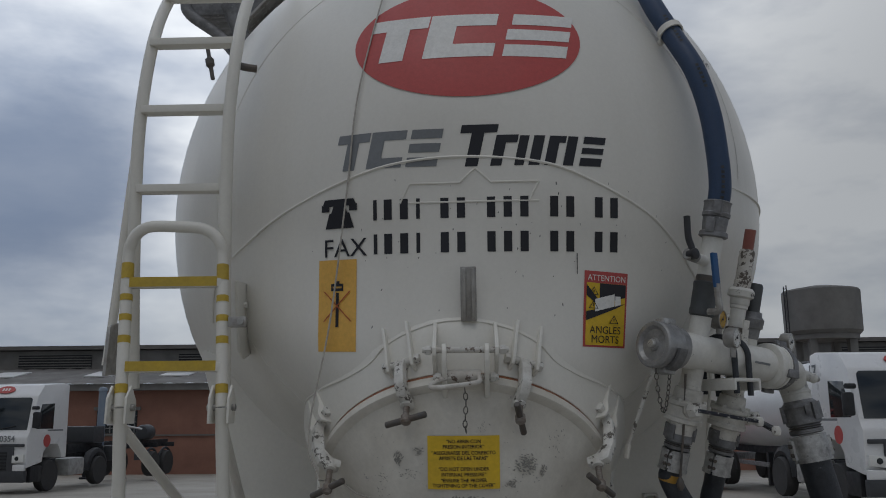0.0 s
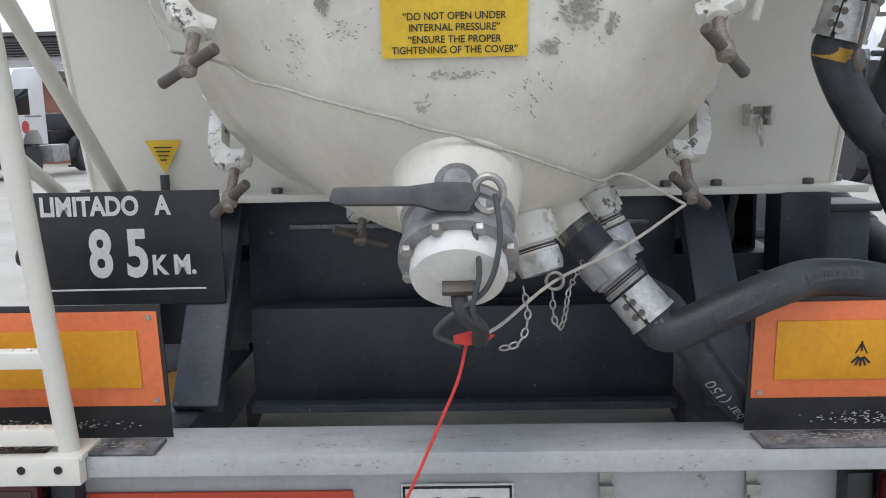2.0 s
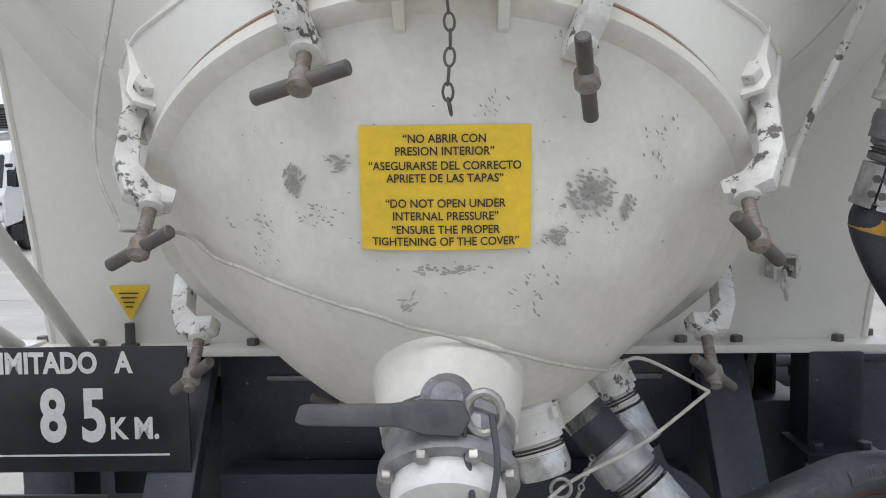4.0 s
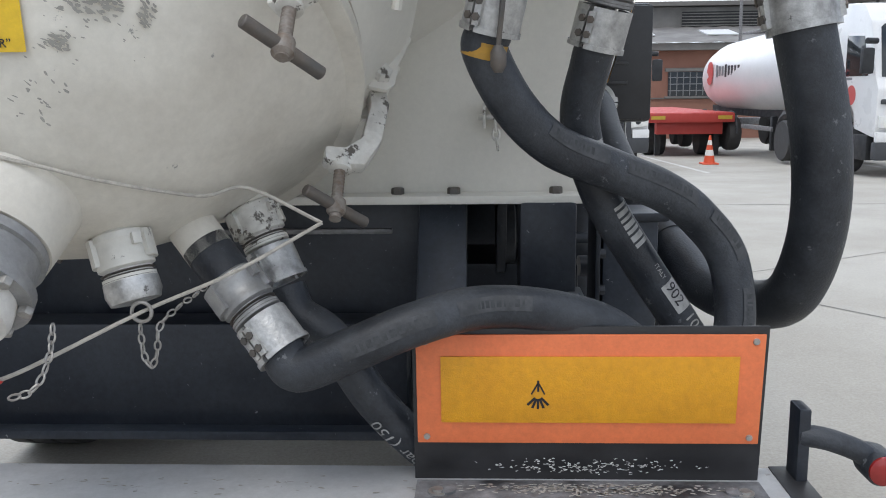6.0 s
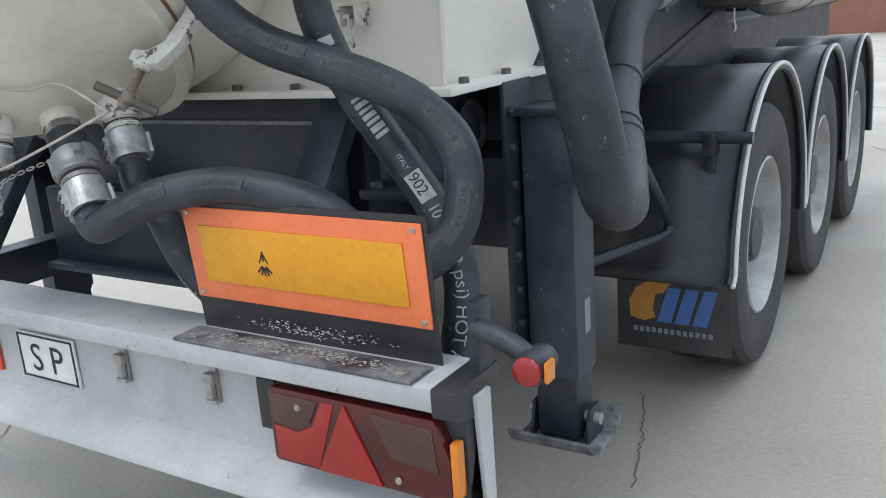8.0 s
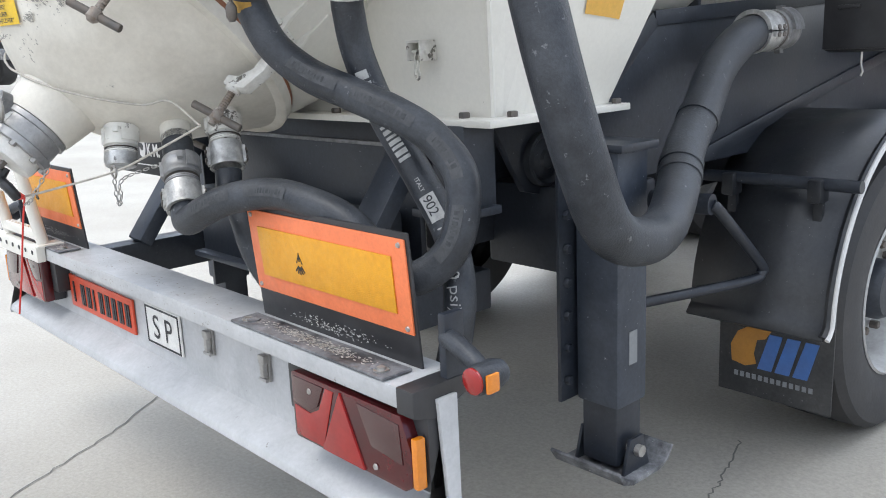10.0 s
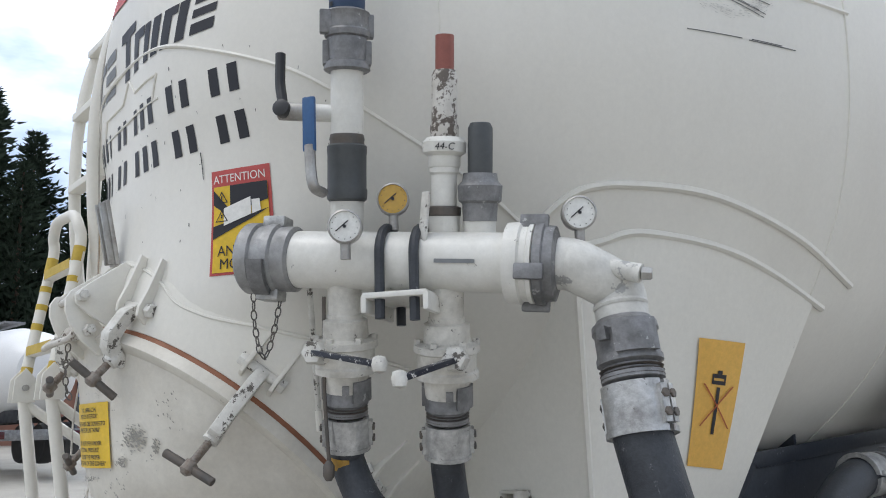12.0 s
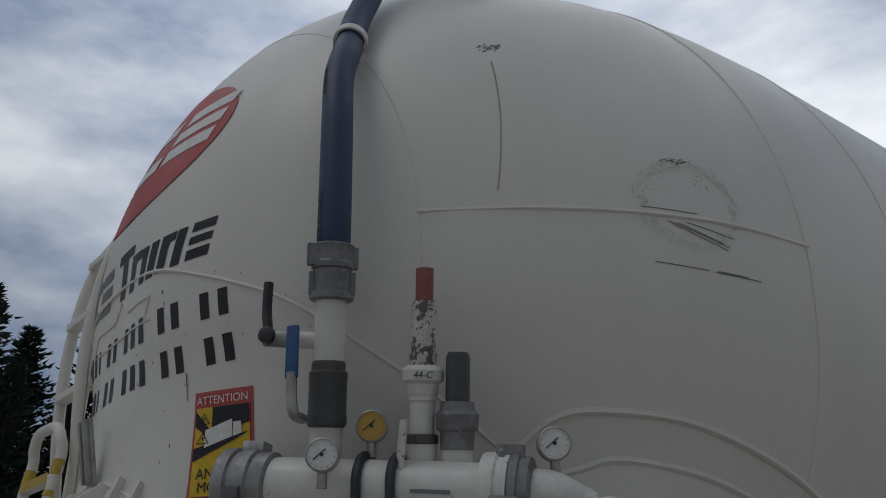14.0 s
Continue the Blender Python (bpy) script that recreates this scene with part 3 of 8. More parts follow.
def hammer_sign(mp, w, h, name="hammer_sticker"):
    """A crossed-out hammer on an orange sticker; mp bends its own x and y onto the place."""
    s = part(name, quad_on(((0, 0), (w, 0), (w, h), (0, h)), lambda u, v: mp(u, v, 0.002), 4, 8), STICKO, trailer, "orange sticker with a crossed-out hammer")
    bm = bmesh.new()
    quad_on(((w * 0.47, h * 0.27), (w * 0.55, h * 0.27), (w * 0.55, h * 0.64), (w * 0.47, h * 0.64)), lambda u, v: mp(u, v, 0.004), 1, 3, bm)
    for a, b, c, d in ((0.34, 0.66, 0.66, 0.69), (0.34, 0.66, 0.71, 0.74), (0.34, 0.38, 0.66, 0.74), (0.62, 0.66, 0.66, 0.74), (0.46, 0.56, 0.74, 0.77)):
        quad_on(((w * a, h * c), (w * b, h * c), (w * b, h * d), (w * a, h * d)), lambda u, v: mp(u, v, 0.004), 1, 1, bm)
    part("hammer_symbol", bm, INK, s)
    bm = bmesh.new()
    for a, b in ((0.14, 0.82), (0.86, 0.14)):
        quad_on(((w * a, h * 0.33), (w * (a + 0.04), h * 0.33), (w * (b + 0.04), h * 0.66), (w * b, h * 0.66)), lambda u, v: mp(u, v, 0.006), 3, 3, bm)
    part("cross_symbol", bm, material("cross_ink", (0.42, 0.10, 0.03), 0.5), s)


hammer_sign(lambda u, v, l: head(-0.471 + u, -0.530 + v, l), 0.132, 0.298)

# blind-spot warning sticker
AMM = lambda u, v, l: head(0.383 + u * 1.03 + 0.05 * v, -0.521 + v * 1.0 - 0.07 * u, l)
st = part("warning_sticker", quad_on(((0, 0), (0.145, 0), (0.145, 0.243), (0, 0.243)), lambda u, v: AMM(u, v, 0.002), 4, 6), REDL, trailer, "red and yellow blind-spot warning sticker")
part("yellow_field", quad_on(((0.007, 0.007), (0.138, 0.007), (0.138, 0.206), (0.007, 0.206)), lambda u, v: AMM(u, v, 0.004), 4, 6), STICKY, st)
bm = bmesh.new()
for c in (((0.05, 0.14), (0.138, 0.165), (0.138, 0.206), (0.05, 0.206)), ((0.007, 0.085), (0.10, 0.125), (0.138, 0.145), (0.007, 0.115)), ((0.007, 0.165), (0.04, 0.14), (0.05, 0.15), (0.007, 0.20))):
    quad_on(c, lambda u, v: AMM(u, v, 0.0055), 3, 3, bm)
part("road_symbol", bm, INK, st)
bm = bmesh.new()
quad_on(((0.035, 0.115), (0.10, 0.135), (0.10, 0.175), (0.035, 0.155)), lambda u, v: AMM(u, v, 0.007), 3, 3, bm)
quad_on(((0.102, 0.135), (0.122, 0.142), (0.12, 0.168), (0.102, 0.168)), lambda u, v: AMM(u, v, 0.007), 2, 2, bm)
part("lorry_symbol", bm, WINK, st)
for w_, s_, x_, z_, mt in (("ATTENTION", 0.0265, 0.0725, 0.214, WINK), ("ANGLES", 0.034, 0.0725, 0.046, INK), ("MORTS", 0.034, 0.0725, 0.016, INK)):
    part("lettering", lettering(w_, s_, None, lambda u, v, x_=x_, z_=z_: AMM(x_ + u, z_ + v, 0.0065), "CENTER", 0, 0.86, 0.0), mt, st)
for cx, cz in ((0.10, 0.09), (0.03, 0.178), (0.03, 0.135)):
    bm = bmesh.new()
    tri_ = [(cx - 0.016, cz - 0.010), (cx + 0.016, cz - 0.010), (cx, cz + 0.017)]
    mid_ = (cx, cz - 0.001)
    for i in range(3):
        (ax, az), (bx, bz) = tri_[i], tri_[(i + 1) % 3]
        quad_on(((ax, az), (bx, bz), (bx + (mid_[0] - bx) * 0.24, bz + (mid_[1] - bz) * 0.24), (ax + (mid_[0] - ax) * 0.24, az + (mid_[1] - az) * 0.24)), lambda u, v: AMM(u, v, 0.0075), 2, 1, bm)
    quad_on(((cx - 0.0016, cz - 0.002), (cx + 0.0016, cz - 0.002), (cx + 0.0016, cz + 0.006), (cx - 0.0016, cz + 0.006)), lambda u, v: AMM(u, v, 0.0075), 1, 1, bm)
    part("triangle_symbol", bm, INK, st)

# embossed maker's plate outline with a star
bm = bmesh.new()
for a, b in (((-0.16, 0.0), (0.0, 0.0)), ((0.1, 0.0), (0.25, 0.0)), ((-0.16, -0.06), (0.25, -0.06)), ((-0.16, 0.0), (-0.19, -0.06)), ((0.25, 0.0), (0.22, -0.06)), ((0.0, 0.0), (0.05, 0.045)), ((0.05, 0.045), (0.1, 0.0))):
    tube([head(a[0] + (b[0] - a[0]) * k / 4 - 0.003, a[1] + (b[1] - a[1]) * k / 4 - 0.002, 0.001) for k in range(5)], 0.0035, 6, 2, bm)
part("embossed_outline", bm, WHITE, tank)

# ---- saddle skirt under the tank end ----
def saddle_side(u, v, sx=1, lift=0.0):
    """The saddle's side plate: u backwards, v from its flange up to the tank."""
    y = -0.028 + 0.68 * u
    k = max(i for i in range(len(SADDLE) - 1) if SADDLE[i][0] <= y + 1e-6)
    (y0, a0), (y1, a1) = SADDLE[k], SADDLE[k + 1]
    top = shell(y, a0 + (a1 - a0) * (y - y0) / (y1 - y0), 0.004)
    p = Vector((0.895, 0.45 + 0.44 * u, 1.210)).lerp(top, v)
    return Vector((sx * (p.x + lift), p.y, p.z))


def skirt_mesh():
    bm = bmesh.new()
    for sx in (1, -1):
        quad_on(((0, 0), (1, 0), (1, 1), (0, 1)), lambda u, v: saddle_side(u, v, sx), 12, 6, bm)
    for u in (0, 1):
        a, b, c, d = saddle_side(u, 0), saddle_side(u, 1), saddle_side(u, 1, -1), saddle_side(u, 0, -1)
        bm.faces.new([bm.verts.new(p) for p in (a, b, c, d)])
    bmesh.ops.recalc_face_normals(bm, faces=bm.faces)
    return bm


skirt = part("saddle_skirt", skirt_mesh(), WHITE, trailer, "", False)
sm = skirt.modifiers.new("thickness", "SOLIDIFY")
sm.thickness, sm.offset = 0.01, -1
for sx in (1, -1):
    bead([saddle_side(0, v, sx, 0.002) for v in (0, 0.25, 0.5, 0.75, 1)], 0.008)
fl = [(-0.955, 0.380), (0.955, 0.380), (0.945, 0.94), (-0.945, 0.94)]
flange = part("saddle_flange", prism(fl, Matrix.Translation((0, 0, 1.195)), 0.018, None, 0.003), WHITE, trailer)
for x, y in ((-0.93, 0.47), (-0.78, 0.42), (-0.55, 0.42), (-0.44, 0.42), (-0.30, 0.42), (0.30, 0.42), (0.492, 0.42), (0.612, 0.42), (0.829, 0.42), (0.924, 0.49), (0.922, 0.70), (0.920, 0.91)):
    part("bolt", hexbolt((x, y, 1.213), (0, 0, 1), 0.014, 0.014), DARKST, flange)
bm = lathe([(0.020, 0), (0.020, 0.004), (0.011, 0.004), (0.011, 0.05), (0, 0.05)], Matrix.Translation((-0.711, 0.42, 1.213)), 14)
part("earth_stud", bm, PVC, flange)
bm = bmesh.new()
vs = [bm.verts.new((-0.711 + a, 0.4265 - 0.028 * (c - 1.3), c)) for a, c in ((-0.045, 1.346), (0.045, 1.346), (0.0, 1.266))]
bm.faces.new(vs)
tri = part("earth_sticker", bm, STICKY, trailer, "yellow triangular earthing sticker")
bm = bmesh.new()
for k, (zz, w) in enumerate(((1.329, 0.022), (1.319, 0.018), (1.309, 0.013), (1.299, 0.008))):
    box((-0.711, 0.4215 - 0.03 * (zz - 1.3), zz), (2 * w, 0.001, 0.003), bm)
part("earth_symbol", bm, INK, tri)

# ring eye on the skirt
bm = box((0.70, 0.40, 1.40), (0.05, 0.05, 0.006), None, None, 0.001)
box((0.677, 0.405, 1.378), (0.006, 0.055, 0.05), bm, None, 0.001)
box((0.723, 0.405, 1.378), (0.006, 0.055, 0.05), bm, None, 0.001)
rod((0.665, 0.395, 1.375), (0.735, 0.395, 1.375), 0.006, 10, bm)
chain([(0.70, 0.39, 1.37), (0.702, 0.385, 1.33), (0.706, 0.385, 1.30)], 0.025, 0.003, bm)
part("hook_bracket", bm, CHIPW, trailer)

# sticker on the saddle's side
def side_sticker(u, v, l):
    u, v = u / 0.135, v / 0.297
    p = saddle_side((0.537 + 0.256 * u) * (1 - v) + (0.457 + 0.24 * u) * v, 0.33 + (0.39 + 0.03 * u) * v)
    return p + Vector((0.93, -0.15, -0.33)) * (l + 0.002)


hammer_sign(side_sticker, 0.135, 0.297)

# ---- discharge cone cover ----
CN = Vector((0, -math.cos(radians(48.5)), -math.sin(radians(48.5))))
CV = Vector((0, -math.sin(radians(48.5)), math.cos(radians(48.5))))
CC = Vector((0, -0.012, 1.498))
CM = Matrix.Translation(CC) @ Matrix((Vector((1, 0, 0)), -CV, CN)).transposed().to_4x4()


def cone(rho, angle, h):
    """A point about the cover's axis; angle 0 is its top, positive to the right."""
    a = radians(angle)
    return CC + CN * h + (Vector((1, 0, 0)) * math.sin(a) + CV * math.cos(a)) * rho


neck = part("neck_collar", lathe([(0.580, -0.50), (0.570, -0.26), (0.562, -0.18), (0.545, -0.125), (0.515, -0.07), (0.480, -0.014), (0.40, -0.014)], CM, 72, None, False), WHITE, trailer)
# the weld where collar and tank meet
def collar_at(h):
    return 0.480 + 0.588 * (-h - 0.014) if h > -0.125 else 0.545 + 0.309 * (-h - 0.125) if h > -0.18 else 0.562 + 0.1 * (-h - 0.18)


def collar_weld(a):
    for k in range(200):
        h = -0.06 - 0.0025 * k
        q = TANK.inverted() @ cone(collar_at(h) - 0.005, a, h)
        q.z += 0.0123 * max(0.0, 0.7 - q.y) ** 2
        y = q.y + bulge(q.x, q.z)
        if y > APEX and math.hypot(q.x, q.z) < radius_at(y - APEX):
            return cone(collar_at(h), a, h)
    return cone(0.56, a, -0.5)


bead([collar_weld(a) for a in range(-128, 129, 4)], 0.0045)
part("seal", lathe([(0.477, -0.014), (0.477, 0.0)], CM, 72, None, False), SEAL, trailer, "brown rubber seal")
cover = thing("discharge_cover", "scuffed white conical discharge cover with yellow notice", "tank cover")
lidp = [(0.40, 0.0), (0.482, 0.0), (0.484, 0.004), (0.484, 0.030), (0.478, 0.034), (0.455, 0.036), (0.44, 0.05), (0.40, 0.090), (0.34, 0.150), (0.28, 0.208), (0.22, 0.258), (0.16, 0.295), (0.10, 0.318), (0.05, 0.328), (0.0, 0.330)]
lid = part("cover_shell", lathe(lidp, CM, 96), LIDW, cover)
NA = Vector((0, -0.76, -0.65))
NB = Vector((0, -0.233, 1.298))
nose = part("outlet_nose", lathe([(0.162, -0.13), (0.146, -0.085), (0.124, -0.03), (0.107, 0.02), (0.098, 0.07), (0.092, 0.10)], axis_frame(NB, NA), 40), LIDW, cover)


def on_lid(u, v, lift):
    """The notice's place on the cone: u across, v up the slope, laid flat on the unrolled cone."""
    reach = math.hypot(u, 0.424 + v)
    rho, a = 0.7071 * reach, math.atan2(u, 0.424 + v) / 0.7071
    h = 0.490 - rho
    return cone(rho, math.degrees(a), h) + (CN * 0.70 + (Vector((1, 0, 0)) * math.sin(a) + CV * math.cos(a)) * 0.70) * lift


nt = part("notice", quad_on(((-0.108, -0.072), (0.108, -0.072), (0.108, 0.084), (-0.108, 0.084)), lambda u, v: on_lid(u, v, 0.004), 12, 4), STICKY, cover, "scuffed yellow bilingual notice")
for k, line in enumerate(("\u201cNO ABRIR CON", "PRESION INTERIOR\u201d", "\u201cASEGURARSE DEL CORRECTO", "APRIETE DE LAS TAPAS\u201d", "", "\u201cDO NOT OPEN UNDER", "INTERNAL PRESSURE\u201d", "\u201cENSURE THE PROPER", "TIGHTENING OF THE COVER\u201d")):
    if line:
        v0 = (0.0625, 0.047, 0.029, 0.0135, 0, -0.018, -0.034, -0.051, -0.066)[k]
        part("lettering", lettering(line, 0.0148, None, lambda u, v, v0=v0: on_lid(u, v0 + v, 0.006), "CENTER", 0, 0.92, 0.0002), INK, nt)

# butterfly valve under the nose
VM = axis_frame(NB + NA * 0.10, NA)
valve = thing("outlet_valve", "grey cast butterfly valve with long lever and white nylon plug", "valve")
bm = lathe([(0.078, 0), (0.089, 0.002), (0.089, 0.016), (0.083, 0.018), (0.083, 0.056), (0.091, 0.06), (0.092, 0.08), (0.07, 0.082)], VM, 40)
part("valve_body", bm, CAPAL, valve)
part("rating_label", arc_plate(VM, 0.0832, 0.0838, 0.022, 0.052, 60, 100, 6), WINK, valve)
for k in range(8):
    a = 2 * math.pi * (k + 0.5) / 8
    p = VM @ Vector((0.083 * math.cos(a), 0.083 * math.sin(a), 0.080))
    part("bolt", hexbolt(p, NA, 0.010, 0.011), STEEL, valve)
part("plug", lathe([(0.073, 0.08), (0.074, 0.105), (0.070, 0.116), (0.05, 0.121), (0.025, 0.1225), (0, 0.123)], VM, 40), NYLON, valve)
bm = box((0, 0, 0.118), (0.05, 0.012, 0.05), None, VM, 0.003)
part("plug_bracket", bm, DARKST, valve)
bm = prism([(-0.185, -0.018), (-0.17, -0.021), (-0.06, -0.015), (-0.025, -0.022), (0.018, -0.022), (0.03, 0.0), (0.018, 0.022), (-0.03, 0.02), (-0.07, 0.012), (-0.18, 0.004)], Matrix.Translation((0.0, -0.395, 1.278)) @ Matrix.Rotation(radians(78), 4, "X") @ Matrix.Rotation(radians(-4), 4, "Z"), 0.03, None, 0.006)
part("lever", bm, LEVER, valve, "dark cast lever")
part("lever_hub", lathe([(0.03, -0.03), (0.034, 0), (0.034, 0.03), (0.02, 0.04)], axis_frame((0.0, -0.37, 1.285), (0, -0.86, 0.5)), 20), DALU, valve)
bm = tube([(0.045 + 0.022 * math.cos(k * math.pi / 8), -0.405, 1.285 + 0.026 * math.sin(k * math.pi / 8)) for k in range(18)], 0.006, 8, 1, None, False)
part("ring", bm, STEEL, valve)


# ---- swing clamps round the cover ----
def clamp(angle, spin, far, name="swing_clamp"):
    """One swing bolt clamp at that angle round the cover, its handle turned by spin and its jaw longer by far."""
    a = radians(angle)
    er = Vector((1, 0, 0)) * math.sin(a) + CV * math.cos(a)
    et = Vector((1, 0, 0)) * math.cos(a) - CV * math.sin(a)
    P = cone(0.472, angle, 0.0)
    F = Matrix.Translation(P) @ Matrix((et, CN, er)).transposed().to_4x4() @ Matrix.Scale(0.84, 4)   # x round, y outwards along the axis, z away from the axis
    c = thing(name, "chipped white cast swing clamp with steel screw", "clamp", "clamps round the discharge cover", at=P)
    prof = [(-0.085, 0.030), (-0.075, 0.062), (-0.03, 0.075), (0.045 + far * 0.4, 0.064), (0.078 + far, 0.034), (0.088 + far, -0.012), (0.082 + far, -0.048), (0.050 + far, -0.050), (0.045 + far, -0.01), (0.03 + far * 0.7, 0.022), (-0.02, 0.035), (-0.055, 0.028)]
    MM = F @ Matrix(((0, 0, 1, -0.019), (1, 0, 0, 0), (0, 1, 0, 0), (0, 0, 0, 1)))
    part("jaw", prism(prof, MM, 0.038, None, 0.007), CHIPW, c)
    S = F @ Matrix.Translation((0, 0.078 + far, -0.014)) @ Matrix.Rotation(radians(90), 4, "X")
    part("boss", lathe([(0.018, 0.016), (0.023, 0.008), (0.023, -0.014), (0.015, -0.018)], S, 16), CHIPW, c)
    part("screw", lathe([(0.0105 + (0.0015 if k % 2 else 0), -0.014 - 0.004 * k) for k in range(12 + int(far * 300))], S, 14), RUSTY, c)
    hz = -0.074 - far * 0.45
    part("nut", lathe([(0.012, hz + 0.018), (0.018, hz + 0.014), (0.0185, hz - 0.012), (0.012, hz - 0.018)], S, 14), RUSTY, c)
    d = Vector((math.cos(radians(spin)), math.sin(radians(spin)), 0))
    h0, h1 = S @ (d * -0.078 + Vector((0, 0, hz))), S @ (d * 0.078 + Vector((0, 0, hz)))
    part("handle", rod(h0, h1, 0.0098, 14, None, None, 0.002), DARKST, c)
    piv = F @ Vector((0, -0.07, 0.045))
    part("pivot_pin", rod(piv - et * 0.052, piv + et * 0.052, 0.013, 12), CHIPW, c)
    for s in (-1, 1):
        part("pivot_bolt", hexbolt(piv + et * 0.046 * s, et * s, 0.018, 0.016), CHIPW, c)
    gs = 1.0 if abs(angle) < 60 else 0.72
    for s in (-1, 1):
        g = piv + et * 0.040 * s
        G = Matrix.Translation(g) @ Matrix((CN, er, et)).transposed().to_4x4()
        part("gusset", prism([(0.03, -0.02), (0.03, 0.012), (0.012, 0.026), (-0.03, 0.040 * gs), (-0.105, 0.072 * gs), (-0.12, 0.03 * gs), (-0.02, -0.055)], G @ Matrix.Translation((0, 0, -0.005)), 0.010, None, 0.002), WHITE, c)
    return c


for ang, spin, far in ((-21.5, 180, 0), (21.5, 122, 0), (-65.5, 150, 0.052), (64.5, 15, 0.052), (-109.5, 120, 0.06), (109.5, 60, 0.06), (-152, 175, 0)):
    clamp(ang, spin, far)

# hinge at the top
hinge = part("hinge", rod(cone(0.505, 0, 0.028) - Vector((0.056, 0, 0)), cone(0.505, 0, 0.028) + Vector((0.056, 0, 0)), 0.020, 18, None, None, 0.003), RUSTW, cover, "white hinge brackets and pins")
for s in (-1, 1):
    q = cone(0.475, 0, 0.0) + Vector((0.010 + s * 0.063, 0, 0))
    G = Matrix.Translation(q) @ Matrix((CN, CV, Vector((1, 0, 0)))).transposed().to_4x4()
    part("hinge_arm", prism([(0.022, -0.058), (0.042, -0.056), (0.055, -0.03), (0.056, 0.02), (0.047, 0.065), (0.030, 0.098), (0.008, 0.118), (-0.014, 0.122), (-0.030, 0.110), (-0.030, 0.094), (-0.012, 0.06), (0.0, -0.01)], G @ Matrix.Translation((0, 0, -0.007)), 0.014, None, 0.003), WHITE, hinge)
    G2 = Matrix.Translation(q + Vector((s * 0.03, 0, 0))) @ Matrix((CN, CV, Vector((1, 0, 0)))).transposed().to_4x4()
    part("hinge_lug", prism([(-0.004, 0.0), (0.008, 0.06), (0.008, 0.098), (-0.008, 0.115), (-0.05, 0.108), (-0.15, 0.085), (-0.15, 0.02)], G2 @ Matrix.Translation((0, 0, -0.006)), 0.012, None, 0.003), WHITE, hinge)
    for hh, vv in ((-0.012, 0.100), (0.028, 0.026)):
        p = q + CN * hh + CV * vv
        part("pin_nut", hexbolt(p + Vector((s * (0.04 if vv > 0.05 else 0.010), 0, 0)), (s, 0, 0), 0.0155, 0.018, None, 0.007), CHIPW, hinge)
for hh, vv in ((-0.012, 0.100), (0.028, 0.026)):
    p = cone(0.475 + vv, 0, hh)
    hw_ = 0.105 if vv > 0.05 else 0.078
    part("pin", rod(p + Vector((0.010 - hw_, 0, 0)), p + Vector((0.010 + hw_, 0, 0)), 0.0095, 14), RUSTW, hinge)
c0 = cone(0.50, 2, 0.062)
c0 = c0 + Vector((-0.012, 0, 0))
part("chain", chain([c0, c0 + Vector((0.004, -0.006, -0.05)), c0 + Vector((0, 0.0, -0.11)), c0 + Vector((0.004, 0.010, -0.135))], 0.022, 0.0017), DARKST, hinge)
# bent stirrup hanging from the lower pin
sq = cone(0.500, 0, 0.065)
part("stirrup", tube([sq + Vector((0.05, 0.0, 0.03)), sq + Vector((0.045, -0.01, 0.012)), sq + Vector((-0.03, -0.03, 0.0)), sq + Vector((-0.085, -0.03, -0.004)), sq + Vector((-0.09, -0.02, 0.006)), sq + Vector((-0.06, 0.0, 0.022)), sq + Vector((0.0, 0.01, 0.034)), sq + Vector((0.05, 0.01, 0.036))], 0.0078, 12, 6), RUSTW, hinge)
# slotted strap above the hinge
bm = box((0, -0.02, 0), (0.05, 0.012, 0.17), None, Matrix.Translation(head(0.021, -0.345, 0.02)) @ Matrix.Rotation(radians(12), 4, "X"), 0.004)
box((-0.014, -0.03, 0.0), (0.010, 0.02, 0.16), bm, Matrix.Translation(head(0.021, -0.345, 0.02)) @ Matrix.Rotation(radians(12), 4, "X"), 0.002)
box((0.014, -0.03, 0.0), (0.010, 0.02, 0.16), bm, Matrix.Translation(head(0.021, -0.345, 0.02)) @ Matrix.Rotation(radians(12), 4, "X"), 0.002)
part("pulley_bracket", bm, STEEL, trailer)

